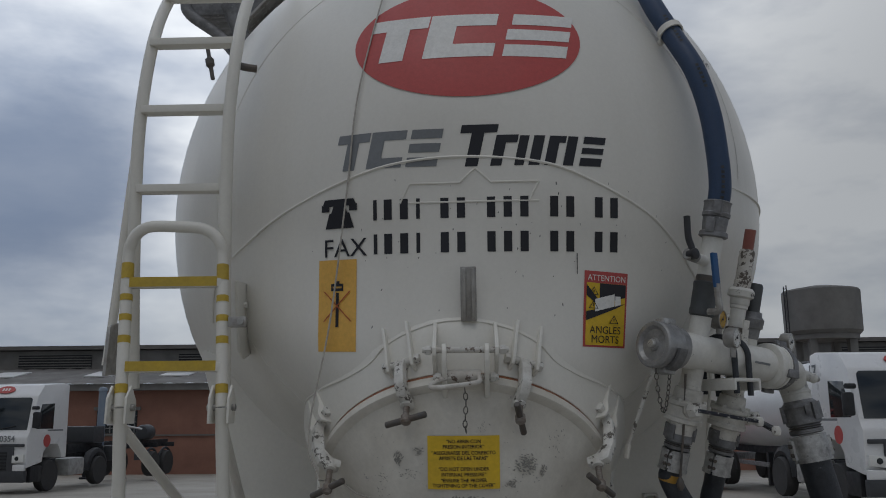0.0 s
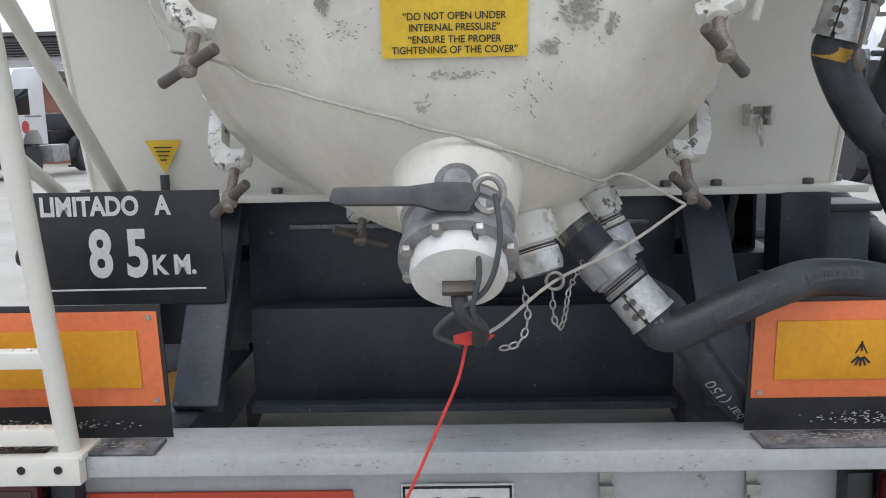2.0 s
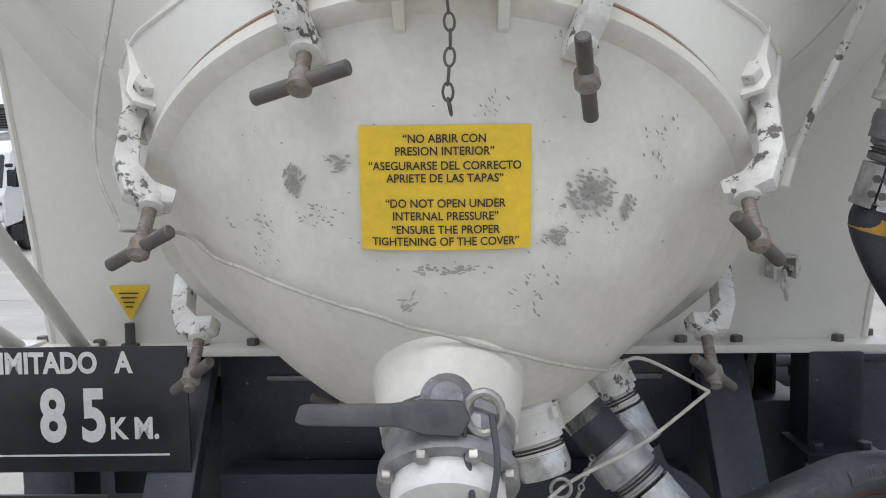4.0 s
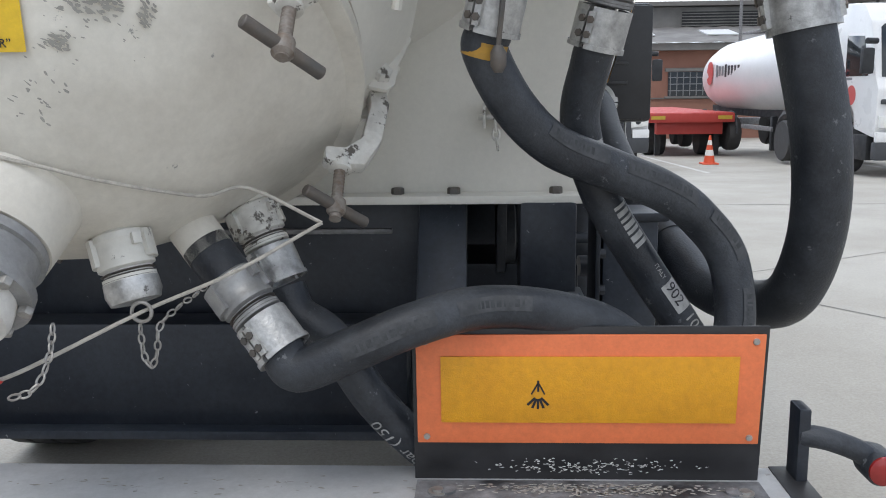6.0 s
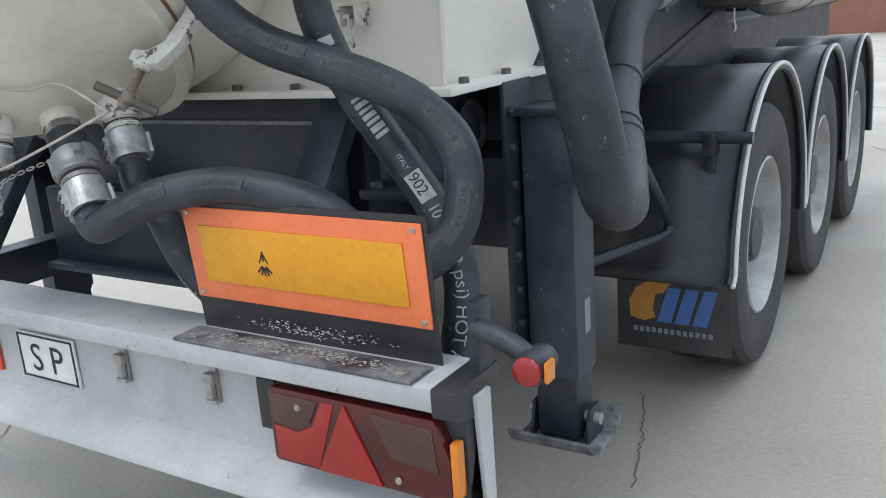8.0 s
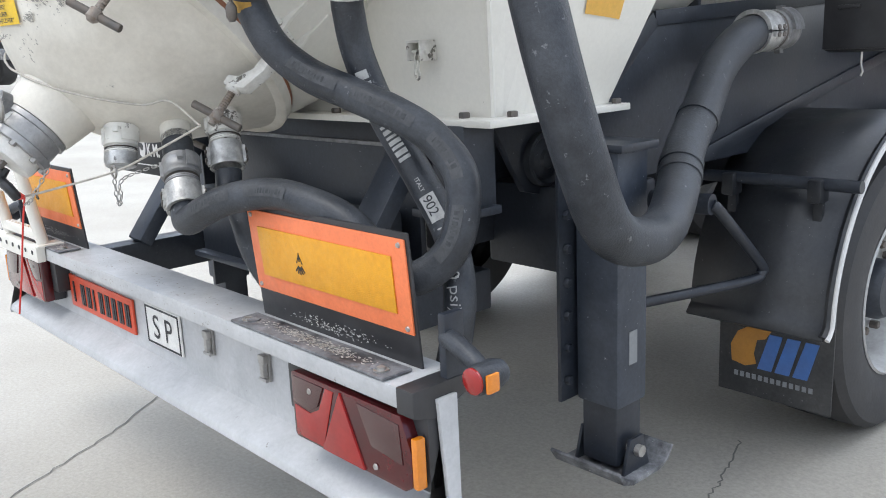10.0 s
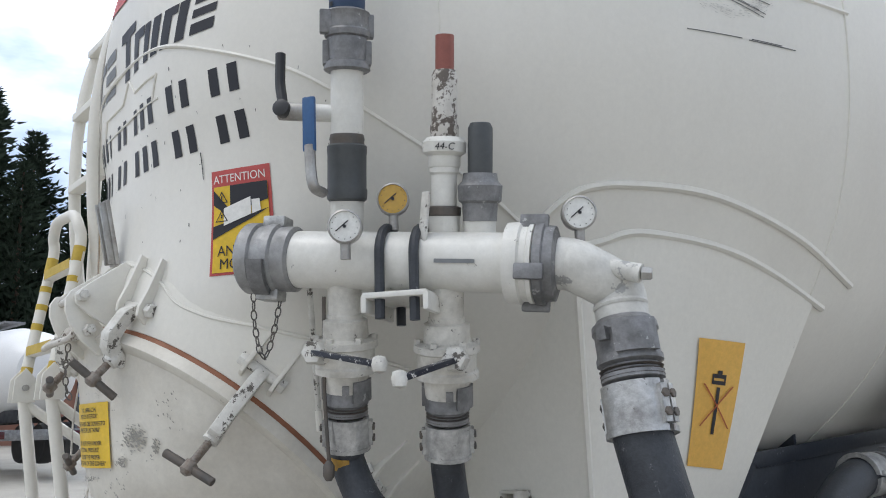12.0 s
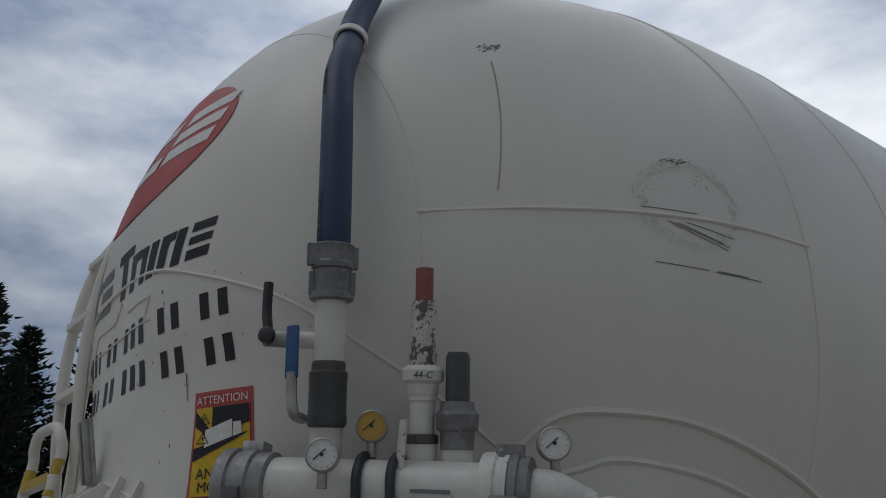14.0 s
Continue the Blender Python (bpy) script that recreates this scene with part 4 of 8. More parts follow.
# ---- outlets under the cover ----
def hose_coupling(name, p, d, r, mats, clampshell=True, cap=False):
    """A cam-lock coupling from p along d: socket, two cam arms, clamp shell."""
    c = thing(name, "worn cast aluminium cam-lock coupling", "coupling", "hose couplings", at=p)
    F = axis_frame(p, d)
    k = r / 0.039
    part("socket", lathe([(r * 0.95, -0.004 * k), (r * 1.02, 0), (r * 1.14, 0.004 * k), (r * 1.17, 0.014 * k), (r * 1.10, 0.018 * k), (r * 1.10, 0.046 * k), (r * 1.16, 0.05 * k), (r * 1.16, 0.058 * k), (r * 0.98, 0.062 * k), (r * 0.98, 0.07 * k), (r * 1.1, 0.073 * k), (r * 1.1, 0.082 * k), (r * 0.95, 0.085 * k)], F, 32), mats[0], c)
    for a in (35, 215):
        part("cam_arm", arc_plate(F, r * 1.08, r * 1.32, 0.006 * k, 0.05 * k, a - 36, a + 36), mats[0], c)
        part("cam_ear", arc_plate(F, r * 1.08, r * 1.36, 0.012 * k, 0.03 * k, a + 46, a + 62, 3), mats[0], c)
    for i in range(3):
        part("ridge", lathe([(r * 1.0, (0.064 + 0.006 * i) * k), (r * 1.12, (0.066 + 0.006 * i) * k), (r * 1.0, (0.068 + 0.006 * i) * k)], F, 28, None, False), DARKST, c)
    if cap:
        part("cap", lathe([(r * 1.12, 0.08 * k), (r * 1.15, 0.10 * k), (r * 1.02, 0.115 * k), (r * 0.5, 0.118 * k), (0, 0.118 * k)], F, 28), mats[1], c)
    elif clampshell:
        for a in (0, 180):
            sh = part("clamp_shell", arc_plate(F, r * 0.98, r * 1.17, 0.088 * k, 0.155 * k, a + 5, a + 175, 14), mats[1], c)
            part("rim", arc_plate(F, r * 1.16, r * 1.23, 0.148 * k, 0.156 * k, a + 5, a + 175, 14), mats[1], sh)
            for e in (8, 172):
                part("clamp_lug", arc_plate(F, r * 1.1, r * 1.36, 0.096 * k, 0.146 * k, a + e - 6, a + e + 6, 3), mats[1], sh)
                for q in (0.109, 0.133):
                    t = radians(a + e)
                    part("lug_bolt", hexbolt(F @ Vector((r * 1.34 * math.cos(t), r * 1.34 * math.sin(t), q * k)), F.to_3x3() @ Vector((math.cos(t), math.sin(t), 0)), 0.0065 * k, 0.005), DARKST, sh)
    return c


PA, DA = Vector((0.115, -0.138, 1.222)), Vector((0.28, -0.22, -0.93)).normalized()
PB, DB = Vector((0.227, -0.040, 1.170)), Vector((0.62, -0.28, -0.73)).normalized()
PC, DC = Vector((0.262, 0.078, 1.234)), Vector((0.42, -0.22, -0.88)).normalized()
for P, D, L in ((PA, DA, 0.10), (PB, DB, 0.16), (PC, DC, 0.12)):
    part("outlet_stub", rod(P - D * L, P, 0.040, 24), LIDW, cover)
part("outlet_sleeve", rod(PB - DB * 0.02, PB + DB * 0.05, 0.040, 24), RUBBER, cover)
hose_coupling("capped_coupling", PA, DA, 0.037, (PIPEW, ALU), True, True)
hose_coupling("hose_coupling", PB + DB * 0.05, DB, 0.039, (CAPAL, ALU))
hose_coupling("hose_coupling", PC, DC, 0.037, (CHIPW, ALU))

# ---- bumper ----
bumper = thing("rear_bumper", "pale grey steel rear bumper with top flange", "bumper", at=(0, 0, 0.4))
bprof = [(-0.070, 0.765), (0.075, 0.765), (0.075, 0.753), (0.028, 0.753), (0.028, 0.508), (-0.065, 0.462), (-0.072, 0.442), (-0.060, 0.438), (-0.055, 0.452), (0.016, 0.489), (0.016, 0.735), (-0.060, 0.735), (-0.060, 0.722), (-0.070, 0.722)]
BMX = Matrix(((0, 0, 1, -1.23), (1, 0, 0, 0), (0, 1, 0, 0), (0, 0, 0, 1)))
part("channel", prism([(y, z) for y, z in bprof], BMX, 2.46, None, 0.0025), BUMPER, bumper)
for s in (-1, 1):
    part("end_cap", prism([(-0.074, 0.768), (0.078, 0.768), (0.078, 0.735), (-0.02, 0.70), (-0.074, 0.715)], BMX @ Matrix.Translation((0, 0, 1.23 + s * 1.21 - 0.025)), 0.05, None, 0.004), PLATEB, bumper)
    part("end_plate", prism([(-0.02, 0.74), (0.03, 0.74), (0.03, 0.43), (-0.07, 0.43), (-0.07, 0.45), (0.0, 0.49)], BMX @ Matrix.Translation((0, 0, 1.23 + s * 1.238 - 0.005)), 0.010, None, 0.002), BUMPER, bumper)
for x in (-0.62, -0.45, -0.62, 0.28, 0.44):
    part("bolt", hexbolt((x, -0.02, 0.735), (0, 0, -1), 0.011, 0.016), STEEL, bumper)
for x in (0.293, 0.580):
    la = part("latch", box((x, 0.010, 0.662), (0.024, 0.008, 0.135), None, None, 0.002), STEEL, bumper, "spring toggle latch")
    part("latch_bridge", box((x, -0.002, 0.655), (0.028, 0.014, 0.022), None, None, 0.003), STEEL, la)
    part("latch_rivet", lathe([(0.006, 0), (0.004, 0.004), (0, 0.004)], axis_frame((x, 0.006, 0.695), (0, -1, 0)), 10), DARKST, la)
    part("latch_spring", box((x, -0.002, 0.628), (0.016, 0.014, 0.04), None, None, 0.003), STEEL, la)
    part("latch_hook", rod((x - 0.017, -0.004, 0.602), (x + 0.017, -0.004, 0.602), 0.005, 8), STEEL, la)
red = thing("number_plate", "red number plate with black characters on the bumper", "number plate", at=(-0.476, 0.01, 0.55))
part("plate", box((-0.476, 0.010, 0.597), (0.535, 0.008, 0.115), None, None, 0.003), REDP, red)
bm = bmesh.new()
for k in range(9):
    x = -0.70 + 0.053 * k + (0.02 if k else 0)
    box((x, 0.004, 0.597), (0.013 if k in (0, 3) else 0.017, 0.002, 0.074), bm)
    if k not in (0, 3):
        box((x + 0.020, 0.004, 0.597), (0.010, 0.002, 0.074), bm)
part("character_bar", bm, INK, red)
sp = thing("transport_plate", "white plate reading SP on the bumper", "plate", at=(0.0, 0.01, 0.55))
part("plate", box((0.0, 0.010, 0.605), (0.225, 0.008, 0.125), None, None, 0.004), WINK, sp)
bm = bmesh.new()
for c, s in (((0, 0.005, 0.661), (0.217, 0.002, 0.005)), ((0, 0.005, 0.549), (0.217, 0.002, 0.005)), ((-0.106, 0.005, 0.605), (0.005, 0.002, 0.117)), ((0.106, 0.005, 0.605), (0.005, 0.002, 0.117))):
    box(c, s, bm)
part("border", bm, INK, sp)
FRONT = lambda x, y, z: Matrix.Translation((x, y, z)) @ Matrix.Rotation(radians(90), 4, "X")
part("lettering", lettering("S P", 0.105, FRONT(0.0, 0.0045, 0.568)), INK, sp)


def tail_lamp(s):
    """A tail lamp cluster on the bumper, s the side."""
    c = thing("tail_lamp", "red tail lamp cluster with triangular reflector", "lamp", "tail lamps", at=(s * 1.0, -0.03, 0.5))
    part("housing", box((s * 1.02, -0.012, 0.628), (0.42, 0.05, 0.160), None, None, 0.008), PLATEB, c)
    def spot(u, v):
        """A place on the lens: u from the inner end outwards, v up."""
        return (s * (0.805 + 0.405 * u), 0.548 + 0.157 * v)

    def patch(pts, y, depth, bev):
        pts = [spot(u, v) for u, v in pts]
        return prism(pts if s > 0 else pts[::-1], Matrix.Translation((0, y, 0)) @ Matrix.Rotation(radians(90), 4, "X"), depth, None, bev)

    part("lens", patch(((0, 0.02), (0.03, 0), (0.94, 0), (1.0, 0.1), (1.0, 0.55), (0.93, 1.0), (0.03, 1.0), (0, 0.97)), -0.03, 0.035, 0.007), TAILR, c)
    part("smoked_window", patch(((0.03, 0.55), (0.17, 0.5), (0.25, 0.62), (0.31, 0.93), (0.03, 0.93)), -0.0645, 0.003, 0.001), TAILD, c)
    part("smoked_window", patch(((0.70, 0.42), (0.94, 0.36), (0.92, 0.88), (0.60, 0.93)), -0.0645, 0.003, 0.001), TAILD, c)
    part("clear_red_field", patch(((0.03, 0.05), (0.28, 0.05), (0.40, 0.93), (0.33, 0.93), (0.26, 0.58), (0.17, 0.46), (0.03, 0.5)), -0.0645, 0.002, 0.0005), REDREF, c)
    part("triangle_reflector", patch(((0.28, 0.03), (0.64, 0.03), (0.46, 0.97)), -0.0645, 0.005, 0.001), REDREF, c)
    part("side_lens", box((s * 1.217, -0.052, 0.615), (0.016, 0.024, 0.105), None, None, 0.004), TAILA, c)
    part("cable_box", box((s * 0.772, -0.01, 0.645), (0.05, 0.05, 0.11), None, None, 0.006), PLATEB, c)
    for dx, dz in ((-0.12, 0.045), (0.1, -0.055)):
        part("screw", lathe([(0.007, 0), (0.006, 0.003), (0, 0.003)], axis_frame((s * (1.0 + dx), -0.067, 0.628 + dz), (0, -1, 0)), 12), STEEL, c)
    return c


rear_things = [bumper, red, sp, tail_lamp(1), tail_lamp(-1)]


def marker_board(s):
    """An orange and amber rear marking board on its black bracket."""
    lean = radians(-4.4)
    M = Matrix.Translation((s * 0.859, 0.015, 0.835)) @ Matrix.Rotation(-lean, 4, "X")
    c = thing("marker_board", "orange bordered amber reflective rear marker board", "marker board", "rear marker boards", at=(s * 0.859, 0, 0.77))
    part("backing", box((0, 0.006, 0.065), (0.585, 0.006, 0.285), None, M, 0.002), PLATEB, c)
    part("board", box((0, 0, 0.0975), (0.572, 0.005, 0.195), None, M, 0.002), ORANGE, c)
    part("amber_field", box((0, -0.0045, 0.0985), (0.49, 0.003, 0.118), None, M, 0.0005), AMBER, c)
    ft = part("foot", box((0, -0.035, 0.770), (0.575, 0.075, 0.006), None, Matrix.Translation((s * 0.859, 0, 0)), 0.002), DUSTY, c)
    for dx in (-0.25, 0.25):
        part("washer", lathe([(0.016, 0), (0.016, 0.003), (0.009, 0.003), (0.009, 0.007), (0, 0.007)], Matrix.Translation((s * 0.859 + dx, -0.045, 0.773)), 14), STEEL, ft)
    for dx in (-0.27, 0.27):
        for dz in (0.012, 0.183):
            part("rivet", lathe([(0.006, 0), (0.005, 0.003), (0, 0.0035)], M @ axis_frame((dx, -0.0025, dz), (0, -1, 0)), 10), STEEL, c)
    for dx in (-0.235, 0.235):
        part("foot_bolt", lathe([(0.016, 0), (0.016, 0.004), (0.009, 0.005), (0, 0.009)], Matrix.Translation((s * 0.859 + dx, -0.04, 0.773)), 12), DUSTY, c)
    bm = bmesh.new()
    for k in (-2, -1, 0, 1, 2):
        t = Matrix.Translation((-0.083, -0.0065, 0.090)) @ Matrix.Rotation(radians(k * 22), 4, "Y")
        box((0, 0, 0.010 - 0.026), (0.004, 0.001, 0.018), bm, M @ t)
    box((-0.083, -0.0065, 0.106), (0.0035, 0.001, 0.020), bm, M)
    for e_ in (-1, 1):
        box((0, 0, 0), (0.0025, 0.001, 0.022), bm, M @ Matrix.Translation((-0.083 + e_ * 0.006, -0.0065, 0.101)) @ Matrix.Rotation(radians(-28 * e_), 4, "Y"))
    part("emblem", bm, INK, c)
    return c


rear_things += [marker_board(1), marker_board(-1)]

# ---- chassis behind the bumper ----
bm = box((0, 0.42, 0.81), (1.02, 0.10, 0.26), None, None, 0.01)
part("cross_member", bm, BLACK, trailer)
part("cross_member_lip", box((0, 0.355, 0.70), (1.02, 0.05, 0.02), None, None, 0.004), SPOTTED, trailer)
for s in (-1, 1):
    p0, p1 = Vector((s * 0.587, 0.165, 0.76)), Vector((s * 0.587, 0.49, 1.193))
    F = axis_frame((p0 + p1) / 2, p1 - p0, (1, 0, 0))
    part("upright", box((0, 0, 0), (0.05, 0.105, (p1 - p0).length), None, F, 0.008), SPOTTED, trailer)
    part("frame_rail", box((s * 0.50, 4.6, 0.98), (0.09, 8.0, 0.36), None, None, 0.01), BLACK, trailer)
    part("frame_flange", box((s * 0.53, 4.6, 1.17), (0.18, 8.0, 0.02), None, None, 0.004), BLACK, trailer)
    part("bumper_arm", box((s * 0.62, 0.35, 0.70), (0.09, 0.62, 0.12), None, None, 0.008), BLACK, trailer)
for s in (-1, 1):
    part("saddle_web", prism([(0.95, 1.10), (0.95, 1.42), (8.5, 2.62), (8.5, 1.10)], Matrix(((0, 0, 1, s * 0.50), (1, 0, 0, 0), (0, 1, 0, 0), (0, 0, 0, 1))), 0.012, None, 0.003), BLACK, trailer)
for s in (-1, 1):
    part("cross_plate", box((s * 0.672, 1.45, 1.22), (0.34, 0.016, 0.62), None, None, 0.004), BLACK, trailer)
part("rear_wall", box((0, 0.52, 0.93), (1.08, 0.02, 0.55), None, None, 0.004), BLACK, trailer)
part("side_plate", prism([(0.87, 0.98), (0.87, 1.19), (1.16, 1.43), (2.9, 1.53), (3.3, 0.98)], Matrix(((0, 0, 1, 0.85), (1, 0, 0, 0), (0, 1, 0, 0), (0, 0, 0, 1))), 0.012, None, 0.003), BLACK, trailer)
part("side_plate", prism([(0.87, 0.98), (0.87, 1.19), (1.16, 1.43), (2.9, 1.53), (3.3, 0.98)], Matrix(((0, 0, 1, -0.862), (1, 0, 0, 0), (0, 1, 0, 0), (0, 0, 0, 1))), 0.012, None, 0.003), BLACK, trailer)
YZ = lambda x: Matrix(((0, 0, 1, x), (1, 0, 0, 0), (0, 1, 0, 0), (0, 0, 0, 1)))
for s in (-1, 1):
    for (ya, za), (yb, zb) in (((0.872, 1.195), (1.165, 1.437)), ((1.165, 1.437), (2.6, 1.520)), ((1.33, 0.985), (2.9, 1.27))):
        d_ = Vector((0, yb - ya, zb - za))
        part("plate_lip", box((0, 0, d_.length / 2), (0.045, 0.010, d_.length), None, axis_frame((s * 0.868, ya, za), d_, (1, 0, 0)), 0.003), BLACK, trailer)
    lug_ = part("pivot_lug", prism([(0.60, 1.205), (0.96, 1.205), (0.945, 1.06), (0.90, 0.985), (0.82, 0.955), (0.74, 0.975), (0.69, 1.05)], YZ(s * 0.72 - 0.012), 0.024, None, 0.004), BLACK, trailer)
    part("rubber_bush", lathe([(0.078, 0.0), (0.078, 0.030), (0.070, 0.034), (0.058, 0.022), (0.050, 0.026), (0.030, 0.028), (0.024, 0.036), (0.0, 0.037)], axis_frame((s * 0.725, 0.812, 1.062), (s, 0, 0)), 28), RUBBER, lug_)
part("outrigger", box((0.722, 0.95, 0.86), (0.40, 0.30, 0.25), None, None, 0.012), BLACK, trailer)
part("outrigger", box((-0.722, 0.95, 0.86), (0.40, 0.30, 0.25), None, None, 0.012), BLACK, trailer)
jb = part("spring_hanger", box((0.81, 0.43, 1.09), (0.12, 0.11, 0.22), None, None, 0.012), BLACK, trailer)
part("hanger_plate", box((0.81, 0.40, 0.985), (0.16, 0.16, 0.022), None, None, 0.004), BLACK, jb)
for dx, dy in ((-0.05, -0.05), (0.05, -0.05)):
    part("bolt", hexbolt((0.81 + dx, 0.40 + dy, 0.996), (0, 0, 1), 0.016, 0.016), BLACK, jb)
part("wall_strip", box((0.02, 0.505, 1.12), (0.9, 0.02, 0.012), None, None, 0.003), DALU, trailer)

# speed plate
spd = thing("speed_plate", "black steel plate lettered LIMITADO A 85 KM", "sign", at=(-0.80, 0.37, 1.0))
SPM = Matrix.Translation((-0.757, 0.288, 1.106)) @ Matrix.Rotation(radians(1), 4, "Z")
part("plate", box((0, 0, 0), (0.425, 0.006, 0.262), None, SPM, 0.002), PLATEB, spd)
SPT = SPM @ Matrix.Translation((0, -0.0045, 0)) @ Matrix.Rotation(radians(90), 4, "X")
for w_, s_, x_, y_, q_ in (("LIMITADO", 0.060, -0.085, 0.078, 0.82), ("A", 0.060, 0.082, 0.078, 0.82), ("8", 0.150, -0.067, -0.062, 0.72), ("5", 0.150, 0.017, -0.062, 0.72), ("K M.", 0.062, 0.100, -0.060, 0.85)):
    part("lettering", lettering(w_, s_, SPT @ Matrix.Translation((x_, y_, 0)), None, "CENTER", 0, q_, 0.0022 if s_ < 0.1 else 0.005), WINK, spd)
part("line", box((-0.01, -0.004, -0.095), (0.36, 0.001, 0.004), None, SPM), WINK, spd)
part("plate_knob", lathe([(0.02, 0), (0.026, 0.02), (0.02, 0.05), (0, 0.05)], axis_frame((-0.965, 0.288, 1.09), (-1, 0, 0)), 14), PLATEB, spd)

# ---- support leg ----
def support_leg(s):
    c = thing("support_leg", "dark blue-black steel support leg with foot plate", "support leg", "support legs", at=(s * 1.033, 0.735, 0.2))
    X, Y = s * 1.033, 0.735
    part("sleeve", box((X, Y, 0.78), (0.135, 0.13, 0.68), None, None, 0.012), SPOTTED, c)
    part("cap", box((X, Y, 1.125), (0.18, 0.16, 0.022), None, None, 0.006), BLACK, c)
    part("inner_leg", box((X, Y, 0.38), (0.115, 0.11, 0.22), None, None, 0.012), BLACK, c)
    part("foot_pin", rod((X - 0.10, Y, 0.315), (X + 0.10, Y, 0.315), 0.016, 14), STEEL, c)
    for q in (-0.078, 0.078):
        part("foot_ear", prism([(-0.06, -0.05), (0.06, -0.05), (0.03, 0.05), (-0.03, 0.05)], Matrix.Translation((X + q - 0.005, Y, 0.30)) @ Matrix(((0, 0, 1, 0), (1, 0, 0, 0), (0, 1, 0, 0), (0, 0, 0, 1))), 0.010, None, 0.003), BLACK, c)
    part("foot", prism([(-0.125, 0.040), (-0.10, 0.004), (-0.06, -0.010), (0.06, -0.010), (0.10, 0.004), (0.125, 0.040), (0.117, 0.045), (0.093, 0.013), (0.055, 0.002), (-0.055, 0.002), (-0.093, 0.013), (-0.117, 0.045)], Matrix.Translation((X - 0.115, Y, 0.255)) @ Matrix(((0, 0, 1, 0), (1, 0, 0, 0), (0, 1, 0, 0), (0, 0, 0, 1))), 0.23, None, 0.002), DUSTY, c)
    part("mounting_plate", box((s * 0.948, Y - 0.04, 0.82), (0.012, 0.15, 0.76), None, None, 0.003), BLACK, c)
    for k in range(8):
        part("bolt", hexbolt((s * 0.955, Y - 0.09, 0.50 + 0.09 * k), (s, 0, 0), 0.013, 0.014), BLACK, c)
    part("maker_sticker", box((X + s * 0.0685, Y, 0.60), (0.002, 0.035, 0.09)), GREYINK, c)


support_leg(1)
support_leg(-1)


# ---- wheels and mudguards ----
def wheel(x, y, s, group, out=True):
    c = thing("wheel", "dusty black tyre on a grey steel rim", "wheel", group, at=(x, y, 0.0))
    F = axis_frame((x, y, 0.50), (s, 0, 0))
    part("tyre", lathe([(0.30, -0.15), (0.42, -0.165), (0.475, -0.155), (0.497, -0.13), (0.50, -0.06), (0.488, -0.055), (0.488, -0.045), (0.50, -0.04), (0.50, 0.04), (0.488, 0.045), (0.488, 0.055), (0.50, 0.06), (0.497, 0.13), (0.475, 0.155), (0.42, 0.165), (0.33, 0.155), (0.295, 0.14)], F, 64, None, False), TYRE, c)
    part("rim", lathe([(0.30, 0.145), (0.292, 0.15), (0.28, 0.135), (0.268, 0.03), (0.24, -0.02), (0.20, -0.01), (0.17, 0.03), (0.15, 0.03), (0.0, 0.03)], F, 48, None, False), RIM, c)
    part("hub", lathe([(0.11, 0.03), (0.11, 0.09), (0.095, 0.12), (0.0, 0.125)], F, 28), BLACK, c)
    for k in range(10):
        a = 2 * math.pi * k / 10
        part("wheel_nut", hexbolt(F @ Vector((0.16 * math.cos(a), 0.16 * math.sin(a), 0.04)), F.to_3x3() @ Vector((0, 0, 1)), 0.016, 0.03), DARKST, c)
    return c


def mudguard(x, y, s, first):
    c = thing("mudguard", "dusty black plastic mudguard with a pale edge strip", "mudguard", "mudguards", at=(x, y, 1.0))
    r = 0.63
    arc = [(r * math.cos(radians(a)), r * math.sin(radians(a)) + 0.51) for a in range(-4, 185, 6)]
    arc[0], arc[-1] = (0.66, 0.50), (-0.64, 0.46)
    bm = bmesh.new()
    for (a0, b0), (a1, b1) in zip(arc, arc[1:]):
        q = [bm.verts.new(p) for p in ((x - s * 0.30, y - a0, b0), (x + s * 0.165, y - a0, b0), (x + s * 0.165, y - a1, b1), (x - s * 0.30, y - a1, b1))]
        bm.faces.new(q)
    bmesh.ops.remove_doubles(bm, verts=bm.verts, dist=0.001)
    g = part("guard", bm, GUARD, c)
    k = g.modifiers.new("thickness", "SOLIDIFY")
    k.thickness = 0.014
    part("edge_lip", tube([(x + s * 0.17, y - a * 0.985, (b - 0.51) * 0.985 + 0.51) for a, b in arc], 0.016, 8, 2), GUARD, c)
    part("edge_strip", tube([(x + s * 0.184, y - a * 0.995, b) for a, b in arc], 0.008, 8, 2), STRIP, c)
    return c


RIM = material("rim_paint", (0.42, 0.42, 0.41), 0.55, 0.2, second=(0.22, 0.21, 0.20), scale=7, amount=0.7)
STRIP = material("pale_strip", (0.60, 0.60, 0.59), 0.5)
GUARD = material("guard_plastic", (0.014, 0.016, 0.020), 0.42, second=(0.050, 0.052, 0.056), scale=7, amount=0.7, streak=0.35, chips=(0.30, 0.30, 0.29), chip_at=0.665, chip_scale=85, bump=0.12, grain=0.3)
for s in (1, -1):
    for k in range(3):
        y0 = 2.115 + 1.315 * k
        settle(wheel(s * 1.11, y0, s, "trailer wheels"), y0)
        settle(mudguard(s * 1.11, y0, s, k == 0), y0)


